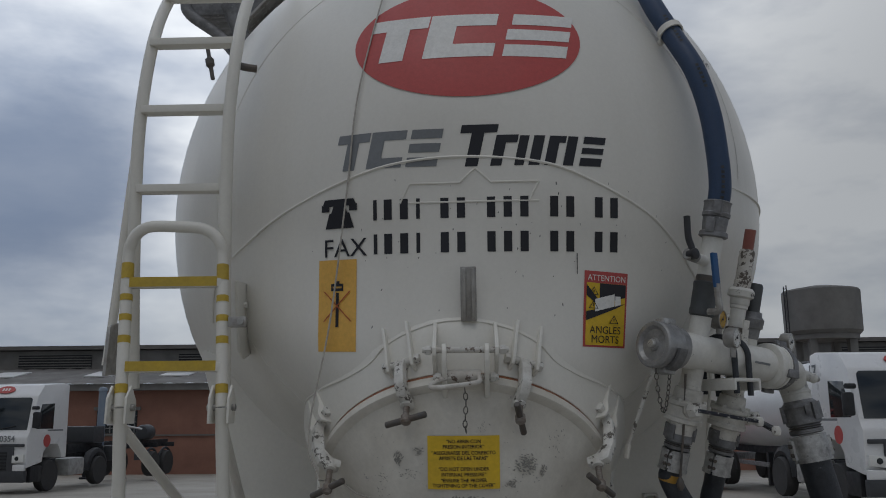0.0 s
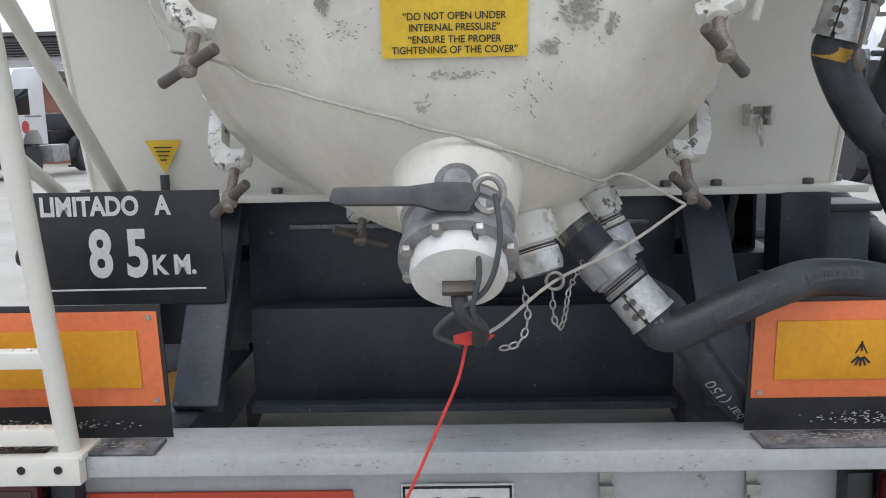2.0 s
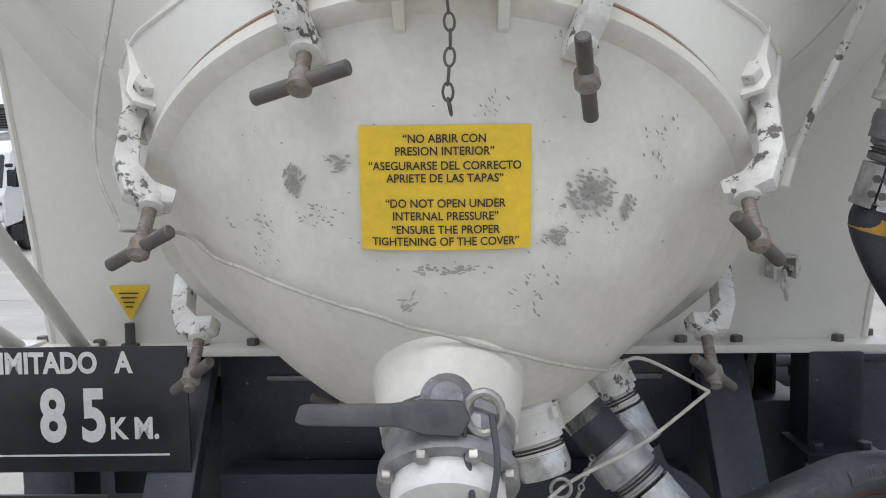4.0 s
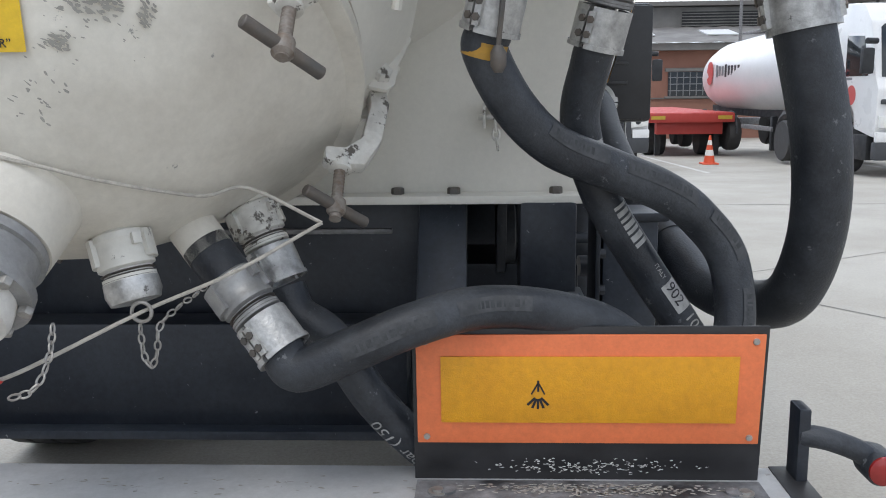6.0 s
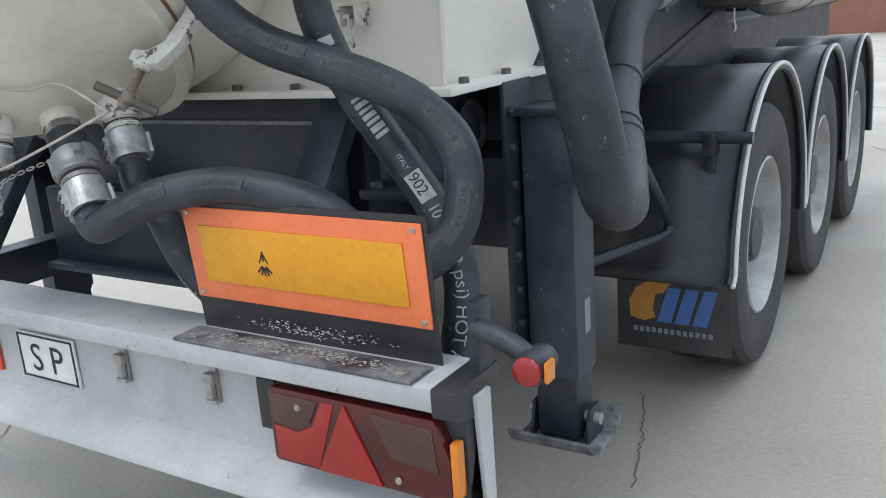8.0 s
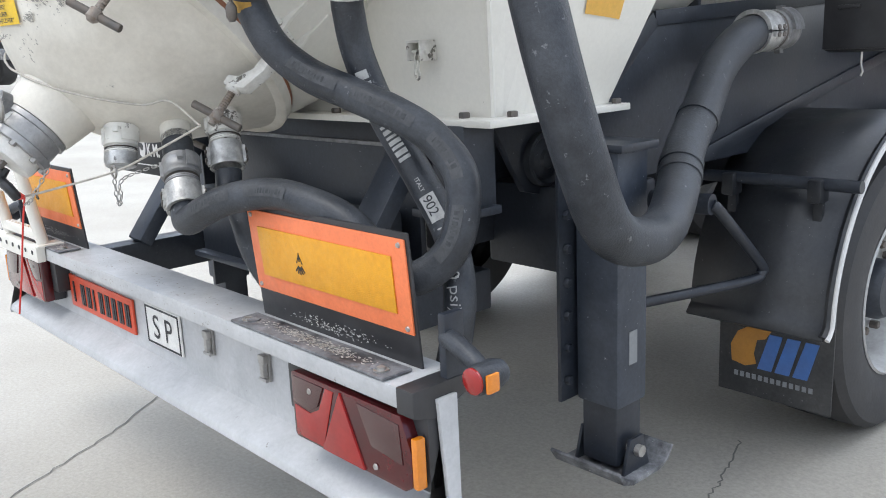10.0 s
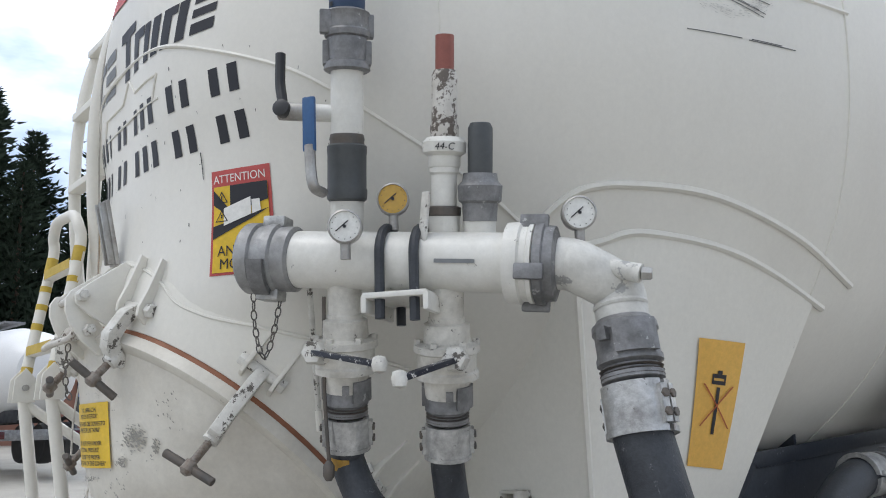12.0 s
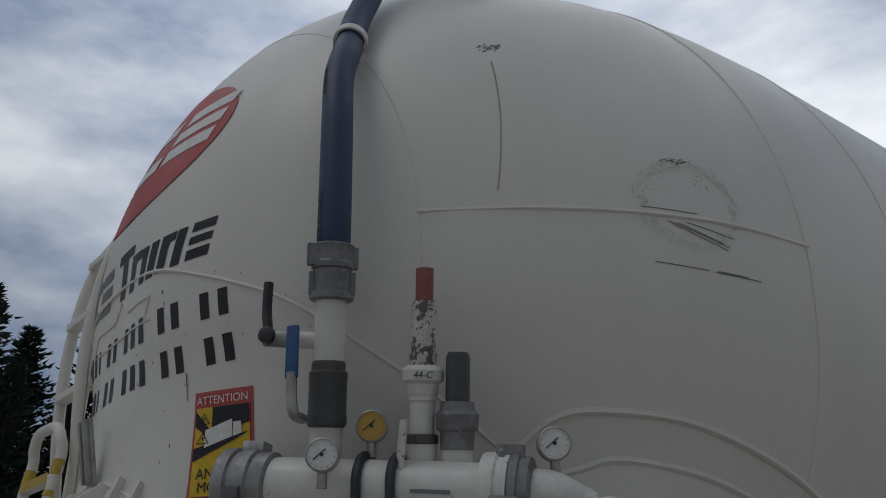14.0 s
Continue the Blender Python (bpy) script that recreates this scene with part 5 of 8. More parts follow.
def mudflap(s):
    Y = 1.60
    c = thing("mudflap", "dusty black rubber mudflap with an orange and blue emblem", "mudflap", "mudflaps", at=(s * 1.06, Y, 0.2))
    part("flap", box((s * 1.06, Y, 0.37), (0.40, 0.008, 0.42), None, None, 0.003), MUDF, c)
    T = FRONT(s * 1.06, Y - 0.0045, 0.335)
    part("emblem_shape", prism([(-0.15, -0.06), (-0.155, 0.0), (-0.13, 0.05), (-0.09, 0.075), (0.0, 0.085), (-0.03, 0.04), (-0.06, 0.03), (-0.07, -0.02), (-0.06, -0.055), (-0.10, -0.07)], T, 0.002), LOGOO, c)
    for k in range(3):
        x0 = -0.055 + 0.062 * k
        part("emblem_stripe", prism([(x0, -0.07), (x0 + 0.05, -0.07), (x0 + 0.085, 0.06), (x0 + 0.04, 0.06)], T, 0.003), LOGOB, c)
    for k in range(13):
        part("lettering_bar", box((s * 1.06 - 0.132 + 0.022 * k, Y - 0.006, 0.232), (0.014, 0.002, 0.018), None), GREYINK, c)
    part("clamp_bar", rod((s * 0.62, Y - 0.02, 0.92), (s * 1.32, Y - 0.02, 0.92), 0.020, 16), BLACK, c)
    for q in (0.90, 1.19):
        cl_ = part("clamp", box((s * q, Y - 0.025, 0.90), (0.045, 0.065, 0.075), None, None, 0.01), GUARD, c)
        part("clamp_tail", box((s * q, Y - 0.012, 0.81), (0.03, 0.02, 0.15), None, None, 0.004), GUARD, c)


mudflap(1)
mudflap(-1)
# crank handle behind the leg
cr_ = thing("leg_crank", "dark folded crank handle behind the support leg", "crank", at=(1.05, 1.15, 0.75))
part("shaft", rod((0.95, 1.04, 0.93), (1.13, 1.06, 0.93), 0.03, 16), BLACK, cr_)
part("arm", tube([(1.13, 1.06, 0.93), (1.135, 1.10, 0.90), (1.115, 1.37, 0.70), (1.11, 1.39, 0.665), (1.09, 1.34, 0.645), (0.95, 1.0, 0.63)], 0.016, 12, 6), BLACK, cr_)

# side marker lamp on its rubber arm
for s in (1, -1):
    c = thing("marker_lamp", "black rubber arm with red and amber marker lamp", "lamp", "side marker lamps", at=(s * 1.22, 0.03, 0.76))
    part("bracket", box((s * 1.222, 0.04, 0.82), (0.02, 0.05, 0.15), None, None, 0.004), BLACK, c)
    part("arm", tube([(s * 1.22, 0.03, 0.845), (s * 1.26, 0.02, 0.842), (s * 1.31, 0.012, 0.825), (s * 1.335, 0.01, 0.805)], 0.019, 16, 6), RUBBER, c)
    F = axis_frame((s * 1.34, 0.03, 0.803), (0, -1, 0))
    part("lamp_body", lathe([(0.023, -0.02), (0.029, 0.0), (0.029, 0.045), (0.026, 0.05)], F, 24), RUBBER, c)
    part("red_lens", lathe([(0.0255, 0.048), (0.0245, 0.054), (0.016, 0.058), (0, 0.059)], F, 24), REDREF, c)
    rear_things.append(c)
    part("amber_lens", box((s * 1.372, -0.004, 0.803), (0.008, 0.03, 0.036), None, None, 0.004), TAILA, c)

# ---- manifold ----
MA, MB = Vector((0.600, -0.247, 1.915)), Vector((1.054, 0.071, 1.862))
MD = (MB - MA).normalized()
MO = Vector((MD.y, -MD.x, 0)).normalized()
man = thing("air_manifold", "white painted air manifold pipe with valves and gauges", "pipework")
part("manifold_pipe", rod(MA + MD * 0.09, MA + MD * 0.58, 0.059, 32), PIPEW, man)
F = axis_frame(MA, MD)
cp = part("end_cap", lathe([(0.0, 0.002), (0.018, 0.003), (0.022, 0.010), (0.049, 0.011), (0.054, 0.004), (0.059, 0.0), (0.070, 0.0), (0.075, 0.006), (0.075, 0.03), (0.069, 0.034), (0.074, 0.06), (0.074, 0.075), (0.068, 0.08), (0.068, 0.11), (0.062, 0.115)], F, 36), CAPAL, man, "dull cast aluminium blank cap")
part("cap_grip", lathe([(0.012, -0.008), (0.016, -0.002), (0.016, 0.008)], F, 12), ALU, cp)
for s in (-1, 1):
    part("cap_lug", box((0, s * 0.077, 0.060), (0.046, 0.024, 0.050), None, F, 0.006), ALU, cp)
    part("cap_arm", arc_plate(F, 0.072, 0.086, 0.038, 0.072, 90 * s - 80, 90 * s - 22), DALU, cp)
part("cap_chain", chain([MA + MD * 0.012 + Vector((0, 0, -0.072)), MA + MD * 0.014 + Vector((0, 0, -0.13)), MA + MD * 0.028 + Vector((0, 0, -0.195)), MA + MD * 0.042 + Vector((0, 0, -0.205)), MA + MD * 0.060 + Vector((0, 0, -0.15)), MA + MD * 0.075 + Vector((0, 0, -0.078))], 0.021, 0.0016), DARKST, man)
for k in (0.315, 0.385):
    q = MA + MD * k
    ub = [q + (MO * math.cos(w) + Vector((0, 0, 1)) * math.sin(w)) * 0.066 for w in [radians(a) for a in range(-8, 189, 14)]]
    ub = [ub[0] - Vector((0, 0, 0.115))] + ub + [ub[-1] - Vector((0, 0, 0.115))]
    part("u_bolt", tube(ub, 0.0100, 10, 4), RUBBER, man)
bk = axis_frame(MA + MD * 0.35 + Vector((0, 0, -0.071)), (0, 0, 1), MD)
bm = box((0, 0, -0.006), (0.17, 0.13, 0.012), None, bk, 0.004)
for s in (-1, 1):
    box((0, s * 0.062, -0.022), (0.17, 0.012, 0.035), bm, bk, 0.004)
part("saddle_bracket", bm, PIPEW, man)
DV = Vector((-0.090, 0.066, -0.38)).normalized()


def ball_valve(q, side, swing, name="ball_valve"):
    """A flanged valve below the manifold with a flat lever."""
    c = thing(name, "white valve with chipped navy lever handle", "valve", "manifold valves", at=q)
    F = axis_frame(q, DV)
    part("stub", lathe([(0.035, -0.02), (0.035, 0.10), (0.037, 0.102), (0.037, 0.112), (0.033, 0.114)], F, 20), VALVEW, c)
    part("body", lathe([(0.036, 0.11), (0.046, 0.114), (0.048, 0.150), (0.066, 0.155), (0.067, 0.168), (0.060, 0.172), (0.060, 0.205), (0.064, 0.21), (0.064, 0.222), (0.048, 0.226), (0.044, 0.262), (0.04, 0.265)], F, 28), VALVEW, c)
    for k in range(6):
        a = 2 * math.pi * k / 6
        part("bolt", hexbolt(F @ Vector((0.058 * math.cos(a), 0.058 * math.sin(a), 0.155)), -DV, 0.008, 0.01), VALVEW, c)
    mid = q + DV * 0.19
    h0 = mid - MD * 0.037 * side + MO * 0.02
    part("spindle_boss", rod(mid, h0 + MO * 0.04, 0.024, 16), VALVEW, c)
    h1 = h0 + MO * 0.055
    h2 = h1 + swing
    part("lever", box((0, 0, (h2 - h1).length / 2), (0.026, 0.011, (h2 - h1).length), None, axis_frame(h1, h2 - h1), 0.003), NAVY, c)
    part("lever_end", lathe([(0.0, -0.017), (0.012, -0.013), (0.0155, 0.0), (0.012, 0.013), (0, 0.017)], axis_frame(h2, (0, 0, 1)), 14), CHIPW, c)
    part("lever_hub", hexbolt(h1 - MO * 0.014, MO, 0.026, 0.028), CHIPW, c)
    return q + DV * 0.265


V1, V2 = MA + MD * 0.213 - MO * 0.005, MA + MD * 0.43 - MO * 0.005
e1 = ball_valve(V1 + Vector((0, 0, -0.008)), 1, Vector((0.205, 0.012, -0.038)))
e2 = ball_valve(V2 + Vector((0, 0, -0.008)), -1, Vector((0.022, -0.150, -0.040)))
hose_coupling("hose_coupling", e1 - DV * 0.035, DV, 0.039, (DALU, ALU))
hose_coupling("hose_coupling", e2 - DV * 0.035, DV, 0.039, (DALU, ALU))

# elbow and large hose
RC = MA + MD * 0.555
part("ring_clamp", lathe([(0.064, 0), (0.078, 0.003), (0.080, 0.03), (0.074, 0.034), (0.074, 0.045), (0.078, 0.048), (0.078, 0.056), (0.068, 0.06)], axis_frame(RC, MD), 32), PIPEW, man)
part("ring_coupling", lathe([(0.066, 0.055), (0.080, 0.06), (0.080, 0.075), (0.074, 0.078), (0.072, 0.095), (0.055, 0.10)], axis_frame(RC, MD), 32), DALU, man)
for a in (20, 110, 200, 290):
    part("ring_lug", box((0.080 * math.cos(radians(a)), 0.080 * math.sin(radians(a)), 0.055), (0.016, 0.03, 0.055), None, axis_frame(RC, MD), 0.004), DALU, man)
E0 = RC + MD * 0.09
E1 = Vector((1.210, 0.210, 1.748))
ED = Vector((0.17, -0.06, -0.98)).normalized()
part("elbow", tube([E0, E0 + MD * 0.03, E0 + MD * 0.06 + Vector((0.0, 0.0, -0.012)), E1 - ED * 0.055 + Vector((-0.004, 0.0, 0.0)), E1, E1 + ED * 0.05], 0.050, 28, 10), ELBOWW, man)
part("elbow_collar", lathe([(0.0505, -0.005), (0.0525, 0), (0.0505, 0.005)], axis_frame(E1 - ED * 0.02, ED), 28, None, False), ELBOWW, man)
part("elbow_lug", rod(E0 + MD * 0.07, E0 + MD * 0.155 + Vector((0.02, -0.015, -0.02)), 0.018, 14), ELBOWW, man)
part("lug_bolt", hexbolt(E0 + MD * 0.155 + Vector((0.02, -0.015, -0.02)), MD, 0.012, 0.02), STEEL, man)
hose_coupling("large_coupling", E1 + ED * 0.012, ED, 0.053, (DALU, ALU))


# ---- hoses ----
def hose(name, pts, r, mat, label, n=12):
    c = thing(name, label, "hose", "rubber hoses", at=pts[0])
    part("tube", tube(pts, r, 28, n), mat, c)
    return c, smooth_path(pts, n)


c1 = e1 + DV * 0.12
h1, path1 = hose("air_hose", [c1, c1 + DV * 0.03, (0.722, -0.035, 1.404), (0.788, 0.006, 1.340), (0.881, 0.043, 1.299), (0.985, 0.081, 1.254), (1.056, 0.118, 1.202), (1.115, 0.132, 1.121), (1.120, 0.098, 0.996), (1.056, 0.045, 0.928), (0.971, 0.030, 0.963), (0.880, 0.010, 1.033), (0.778, -0.020, 1.069), (0.665, -0.040, 1.079), (0.563, -0.088, 1.064), (0.464, -0.106, 1.027), PB + DB * 0.24, PB + DB * 0.19], 0.036, RUBBER, "black rubber air hose looping behind the marker board")
c2 = e2 + DV * 0.12
h2, path2 = hose("air_hose", [c2, c2 + DV * 0.03, (0.841, 0.101, 1.373), (0.883, 0.129, 1.243), (0.961, 0.151, 1.116), (1.043, 0.157, 0.993), (1.104, 0.122, 0.881), (1.091, 0.105, 0.741), (1.023, 0.120, 0.628), (0.907, 0.137, 0.580), (0.781, 0.119, 0.614), (0.672, 0.080, 0.694), (0.574, 0.039, 0.792), (0.484, 0.015, 0.896), (0.408, 0.022, 1.009), PC + DC * 0.21, PC + DC * 0.16], 0.0345, RUBBER, "black rubber hot air hose with white lettering")
c3 = E1 + ED * 0.175
h3, path3 = hose("delivery_hose", [c3, c3 + ED * 0.05, (1.295, 0.210, 1.332), (1.318, 0.259, 1.155), (1.310, 0.353, 1.008), (1.283, 0.504, 0.950), (1.225, 0.682, 0.945), (1.178, 0.807, 1.005), (1.119, 0.931, 1.088), (1.080, 1.073, 1.180), (1.045, 1.216, 1.290), (1.040, 1.361, 1.369), (1.040, 1.47, 1.385)], 0.054, RUBBER, "thick black rubber delivery hose hanging in a loop")
for k in (0.62, 0.645, 0.74):
    i = int(k * (len(path3) - 1))
    part("hose_band", lathe([(0.054, -0.012), (0.058, -0.011), (0.058, 0.011), (0.054, 0.012)], axis_frame(path3[i], path3[i + 1] - path3[i]), 24, None, False), RUBBER, h3)
hose_coupling("large_coupling", Vector((1.035, 1.62, 1.39)), (0.02, -1, -0.02), 0.053, (DALU, ALU))
tg_ = axis_frame(c1, DV)
tl_ = tg_.inverted().to_3x3() @ Vector((-0.39, -0.92, 0))
ta_ = math.degrees(math.atan2(tl_.y, tl_.x))
part("tag", arc_plate(tg_, 0.0355, 0.0372, 0.014, 0.038, ta_ - 84, ta_ + 84, 12), TAGY, h1, "small orange paper tag")


def along(path, r, s0, face, flip=1):
    """Bends flat lettering round a hose: x runs along it from s0 metres, y round it; face is the side it shows on."""
    acc = [0.0]
    for a, b in zip(path, path[1:]):
        acc.append(acc[-1] + (b - a).length)
    face = Vector(face)

    def place(u, v):
        s = min(max(s0 + u, 0.0), acc[-1] - 1e-4)
        k = max(i for i in range(len(acc)) if acc[i] <= s)
        k = min(k, len(path) - 2)
        f = (s - acc[k]) / max(acc[k + 1] - acc[k], 1e-6)
        p = path[k].lerp(path[k + 1], f)
        t = (path[min(k + 2, len(path) - 1)] - path[max(k - 1, 0)]).normalized()
        n = (face - t * face.dot(t)).normalized()
        b = n.cross(t)
        w = v / r
        return p + (n * math.cos(w) + b * math.sin(w)) * (r + 0.0018)
    return place


def arc_at(path, p):
    """How far along a path the place nearest to p lies."""
    run, best = 0.0, (9.0, 0.0)
    for a, b in zip(path, path[1:]):
        best = min(best, ((a - Vector(p)).length, run))
        run += (b - a).length
    return best[1]


def hose_words(owner, words, path, r, s0, face, size, mat=None):
    place = along(path, r, s0, face)
    part("lettering", lettering(words, size, None, lambda u, v: place(u, v - size * 0.35), "LEFT"), mat or WINK, owner)


def hose_bar(owner, path, r, s0, length, h, face, mat=None):
    place = along(path, r, s0, face)
    part("lettering_bar", quad_on(((0, -h / 2), (length, -h / 2), (length, h / 2), (0, h / 2)), lambda u, v: place(u, v), max(2, int(length / 0.012)), 3), mat or HOSEINK, owner)


HOSEINK = material("worn_white_print", (0.050, 0.052, 0.056), 0.7, second=(0.028, 0.032, 0.036), scale=60, amount=1.0)
PRINT = material("white_print", (0.46, 0.46, 0.45), 0.6, second=(0.20, 0.20, 0.20), scale=70, amount=0.8)
FACE = (0.6, -0.8, 0.1)
ALF, OMM, NUM, HOTA, LOW = arc_at(path2, (0.79, 0.15, 1.345)), arc_at(path2, (0.925, 0.14, 1.20)), arc_at(path2, (1.005, 0.14, 1.085)), arc_at(path2, (1.10, 0.12, 0.885)), arc_at(path2, (0.635, 0.06, 0.735))
for k, w_ in ((0, 0.020), (1.05, 0.006), (1.45, 0.011), (2.1, 0.007), (2.6, 0.012)):
    hose_bar(h2, path2, 0.0345, ALF + 0.026 * k, w_, 0.026, FACE, PRINT)
for k, w_ in ((0, 0.007), (0.5, 0.010), (1.15, 0.006), (1.6, 0.010), (2.2, 0.007), (2.7, 0.012), (3.4, 0.008)):
    hose_bar(h2, path2, 0.0345, OMM + 0.024 * k - 0.04, w_, 0.028, FACE, PRINT)
hose_words(h2, "ITALY", path2, 0.0345, NUM - 0.043, FACE, 0.013, PRINT)
hose_bar(h2, path2, 0.0345, NUM, 0.064, 0.034, FACE, PRINT)
hose_words(h2, "902", path2, 0.0358, NUM + 0.003, FACE, 0.031, INK)
hose_words(h2, "10 bar", path2, 0.0345, NUM + 0.074, FACE, 0.032, PRINT)
hose_words(h2, "(150 psi) HOT AIR SERV", path2, 0.0345, HOTA - 0.09, (0.55, -0.83, 0.1), 0.034, PRINT)
hose_words(h2, "902 10 bar (150", path2, 0.0345, LOW, (-0.45, -0.85, -0.25), 0.032, PRINT)
BANDC = material("hose_band_dust", (0.030, 0.032, 0.036), 0.6, second=(0.085, 0.088, 0.094), scale=30, amount=0.9, grain=0.3)
hr_ = random.Random(8)
for s0, n in ((0.20, 9), (0.37, 10), (0.56, 7), (0.72, 8), (1.27, 9), (1.44, 10)):
    hose_bar(h1, path1, 0.0357, s0 - 0.012, 0.0125 * n + 0.02, 0.024, (0.45, -0.8, 0.35), BANDC)
    run = s0
    for k in range(n):
        w_ = hr_.choice((0.004, 0.006, 0.008, 0.009))
        hose_bar(h1, path1, 0.0363, run, w_, 0.012, (0.45, -0.8, 0.35), HOSEINK)
        run += w_ + 0.0042

# blue hose over the tank with its fittings
bl = thing("riser_hose", "navy blue hose rising over the tank end", "hose", at=(0.87, -0.18, 2.3))
RB0, RT0 = Vector((0.783, -0.121, 1.960)), Vector((0.858, -0.167, 2.370))
RD = (RT0 - RB0).normalized()
CT = RT0 + RD * 0.03
path4 = [CT - RD * 0.03, CT + RD * 0.04, Vector((0.870, -0.175, 2.550)), Vector((0.856, -0.167, 2.713)), Vector((0.822, -0.144, 2.871)), Vector((0.774, -0.089, 3.014)), Vector((0.724, -0.034, 3.155)), Vector((0.690, 0.030, 3.297)), Vector((0.662, 0.093, 3.441)), Vector((0.643, 0.170, 3.575)), Vector((0.68, 0.275, 3.60)), Vector((0.714, 0.365, 3.60)), Vector((0.738, 0.43, 3.59)), Vector((0.705, 0.54, 3.555)), Vector((0.64, 0.64, 3.49))]
part("tube", tube(path4, 0.037, 24, 10), BLUEH, bl)
for p_, d_ in ((Vector((0.652, 0.225, 3.59)), Vector((0.3, 0.9, 0.2))),):
    FC = axis_frame(p_, d_)
    cp_ = part("hose_clip", arc_plate(FC, 0.0375, 0.0425, -0.008, 0.008, -150, 150, 18), WHITE, bl, "white painted hose clip on two feet")
    down_ = (Vector((0.0, 0.6, 2.85)) - p_).normalized()
    for e_ in (-0.018, 0.018):
        part("clip_foot", rod(p_ + d_.normalized() * e_ + down_ * 0.036, p_ + d_.normalized() * e_ * 1.3 + down_ * 0.16, 0.006, 8), WHITE, cp_)
for s0, n in ((0.03, 7), (0.42, 6), (0.62, 9)):
    for k in range(n):
        hose_bar(bl, smooth_path(path4, 10), 0.037, s0 + 0.0165 * k, 0.009, 0.011, (0.0, -1.0, 0.0), HOSEINK)
rise_ = thing("riser_valve", "grey ball valve with blue lever on the riser pipe", "valve", at=RB0)
RZ = axis_frame(RB0, RD)
part("lower_pipe", lathe([(0.036, -0.06), (0.034, 0.01), (0.034, 0.06)], RZ, 20), PIPEW, rise_)
part("valve_body", lathe([(0.036, 0.055), (0.041, 0.06), (0.042, 0.078), (0.040, 0.083), (0.040, 0.15), (0.041, 0.155), (0.041, 0.168), (0.036, 0.172)], RZ, 24), PVC, rise_)
part("thread", lathe([(0.034, 0.17), (0.036, 0.172), (0.035, 0.178), (0.0365, 0.182), (0.034, 0.192)], RZ, 20), DARKST, rise_)
part("upper_pipe", lathe([(0.0335, 0.17), (0.0335, 0.325)], RZ, 20), PIPEW, rise_)
part("camlock_adapter", lathe([(0.042, 0.32), (0.048, 0.324), (0.046, 0.338), (0.039, 0.342), (0.042, 0.385), (0.04, 0.39)], RZ, 24), DALU, rise_)
for s in (-1, 1):
    part("cam_arm", box((0.043 * s, 0.0, 0.358), (0.014, 0.03, 0.05), None, RZ, 0.004), DALU, rise_)
part("clamp_shell", lathe([(0.040, 0.388), (0.046, 0.391), (0.047, 0.402), (0.044, 0.406), (0.044, 0.435), (0.047, 0.44), (0.040, 0.445)], RZ, 24), DALU, rise_)
for s in (-1, 1):
    part("clamp_lug", box((0.042 * s, 0.016 * s, 0.418), (0.028, 0.026, 0.048), None, RZ, 0.004), DALU, rise_)
LV = RB0 + RD * 0.06 - MD * 0.03 + MO * 0.085
part("lever_stem", tube([LV - MO * 0.03, LV + MO * 0.012, LV + MO * 0.02 + Vector((-0.006, 0, 0.03)), LV + MO * 0.022 + Vector((-0.01, 0, 0.085))], 0.011, 10, 5), STEEL, rise_)
part("blue_lever", box((0, 0, 0.055), (0.027, 0.012, 0.115), None, axis_frame(LV + MO * 0.022 + Vector((-0.01, 0, 0.075)), (-0.03, 0, 1), MO), 0.005), BLUEP, rise_)
SV = RB0 + RD * 0.235
part("side_pipe", rod(SV, SV - MD * 0.105 + MO * 0.02, 0.018, 14), PIPEW, rise_)
part("side_valve", rod(SV - MD * 0.085 + MO * 0.018, SV - MD * 0.140 + MO * 0.03, 0.019, 14, None, None, 0.003), STEEL, rise_)
SL = SV - MD * 0.125 + MO * 0.04
part("side_lever", tube([SL, SL + Vector((-0.004, 0, 0.025)), SL + Vector((-0.012, 0, 0.06)), SL + Vector((-0.012, 0, 0.125))], 0.011, 10, 5), PLATEB, rise_)
part("lever_joint", lathe([(0.018, -0.015), (0.018, 0.012), (0.01, 0.016)], axis_frame(SL, MO), 14), PLATEB, rise_)
# clip that holds the hose on the tank
ctan = Vector((-0.050, 0.055, 0.142)).normalized()
part("hose_clip", lathe([(0.040, -0.012), (0.046, -0.012), (0.046, 0.012), (0.040, 0.012)], axis_frame(Vector((0.762, -0.075, 3.05)), ctan), 20, None, False), WHITE, bl)
cl_ = Vector((0.762, -0.075, 3.05))
part("clip_post", rod(cl_ + (Vector((0.2, 0.9, 2.6)) - cl_).normalized() * 0.035, cl_ + (Vector((0.2, 0.9, 2.6)) - cl_).normalized() * 0.16, 0.012, 10), WHITE, bl)

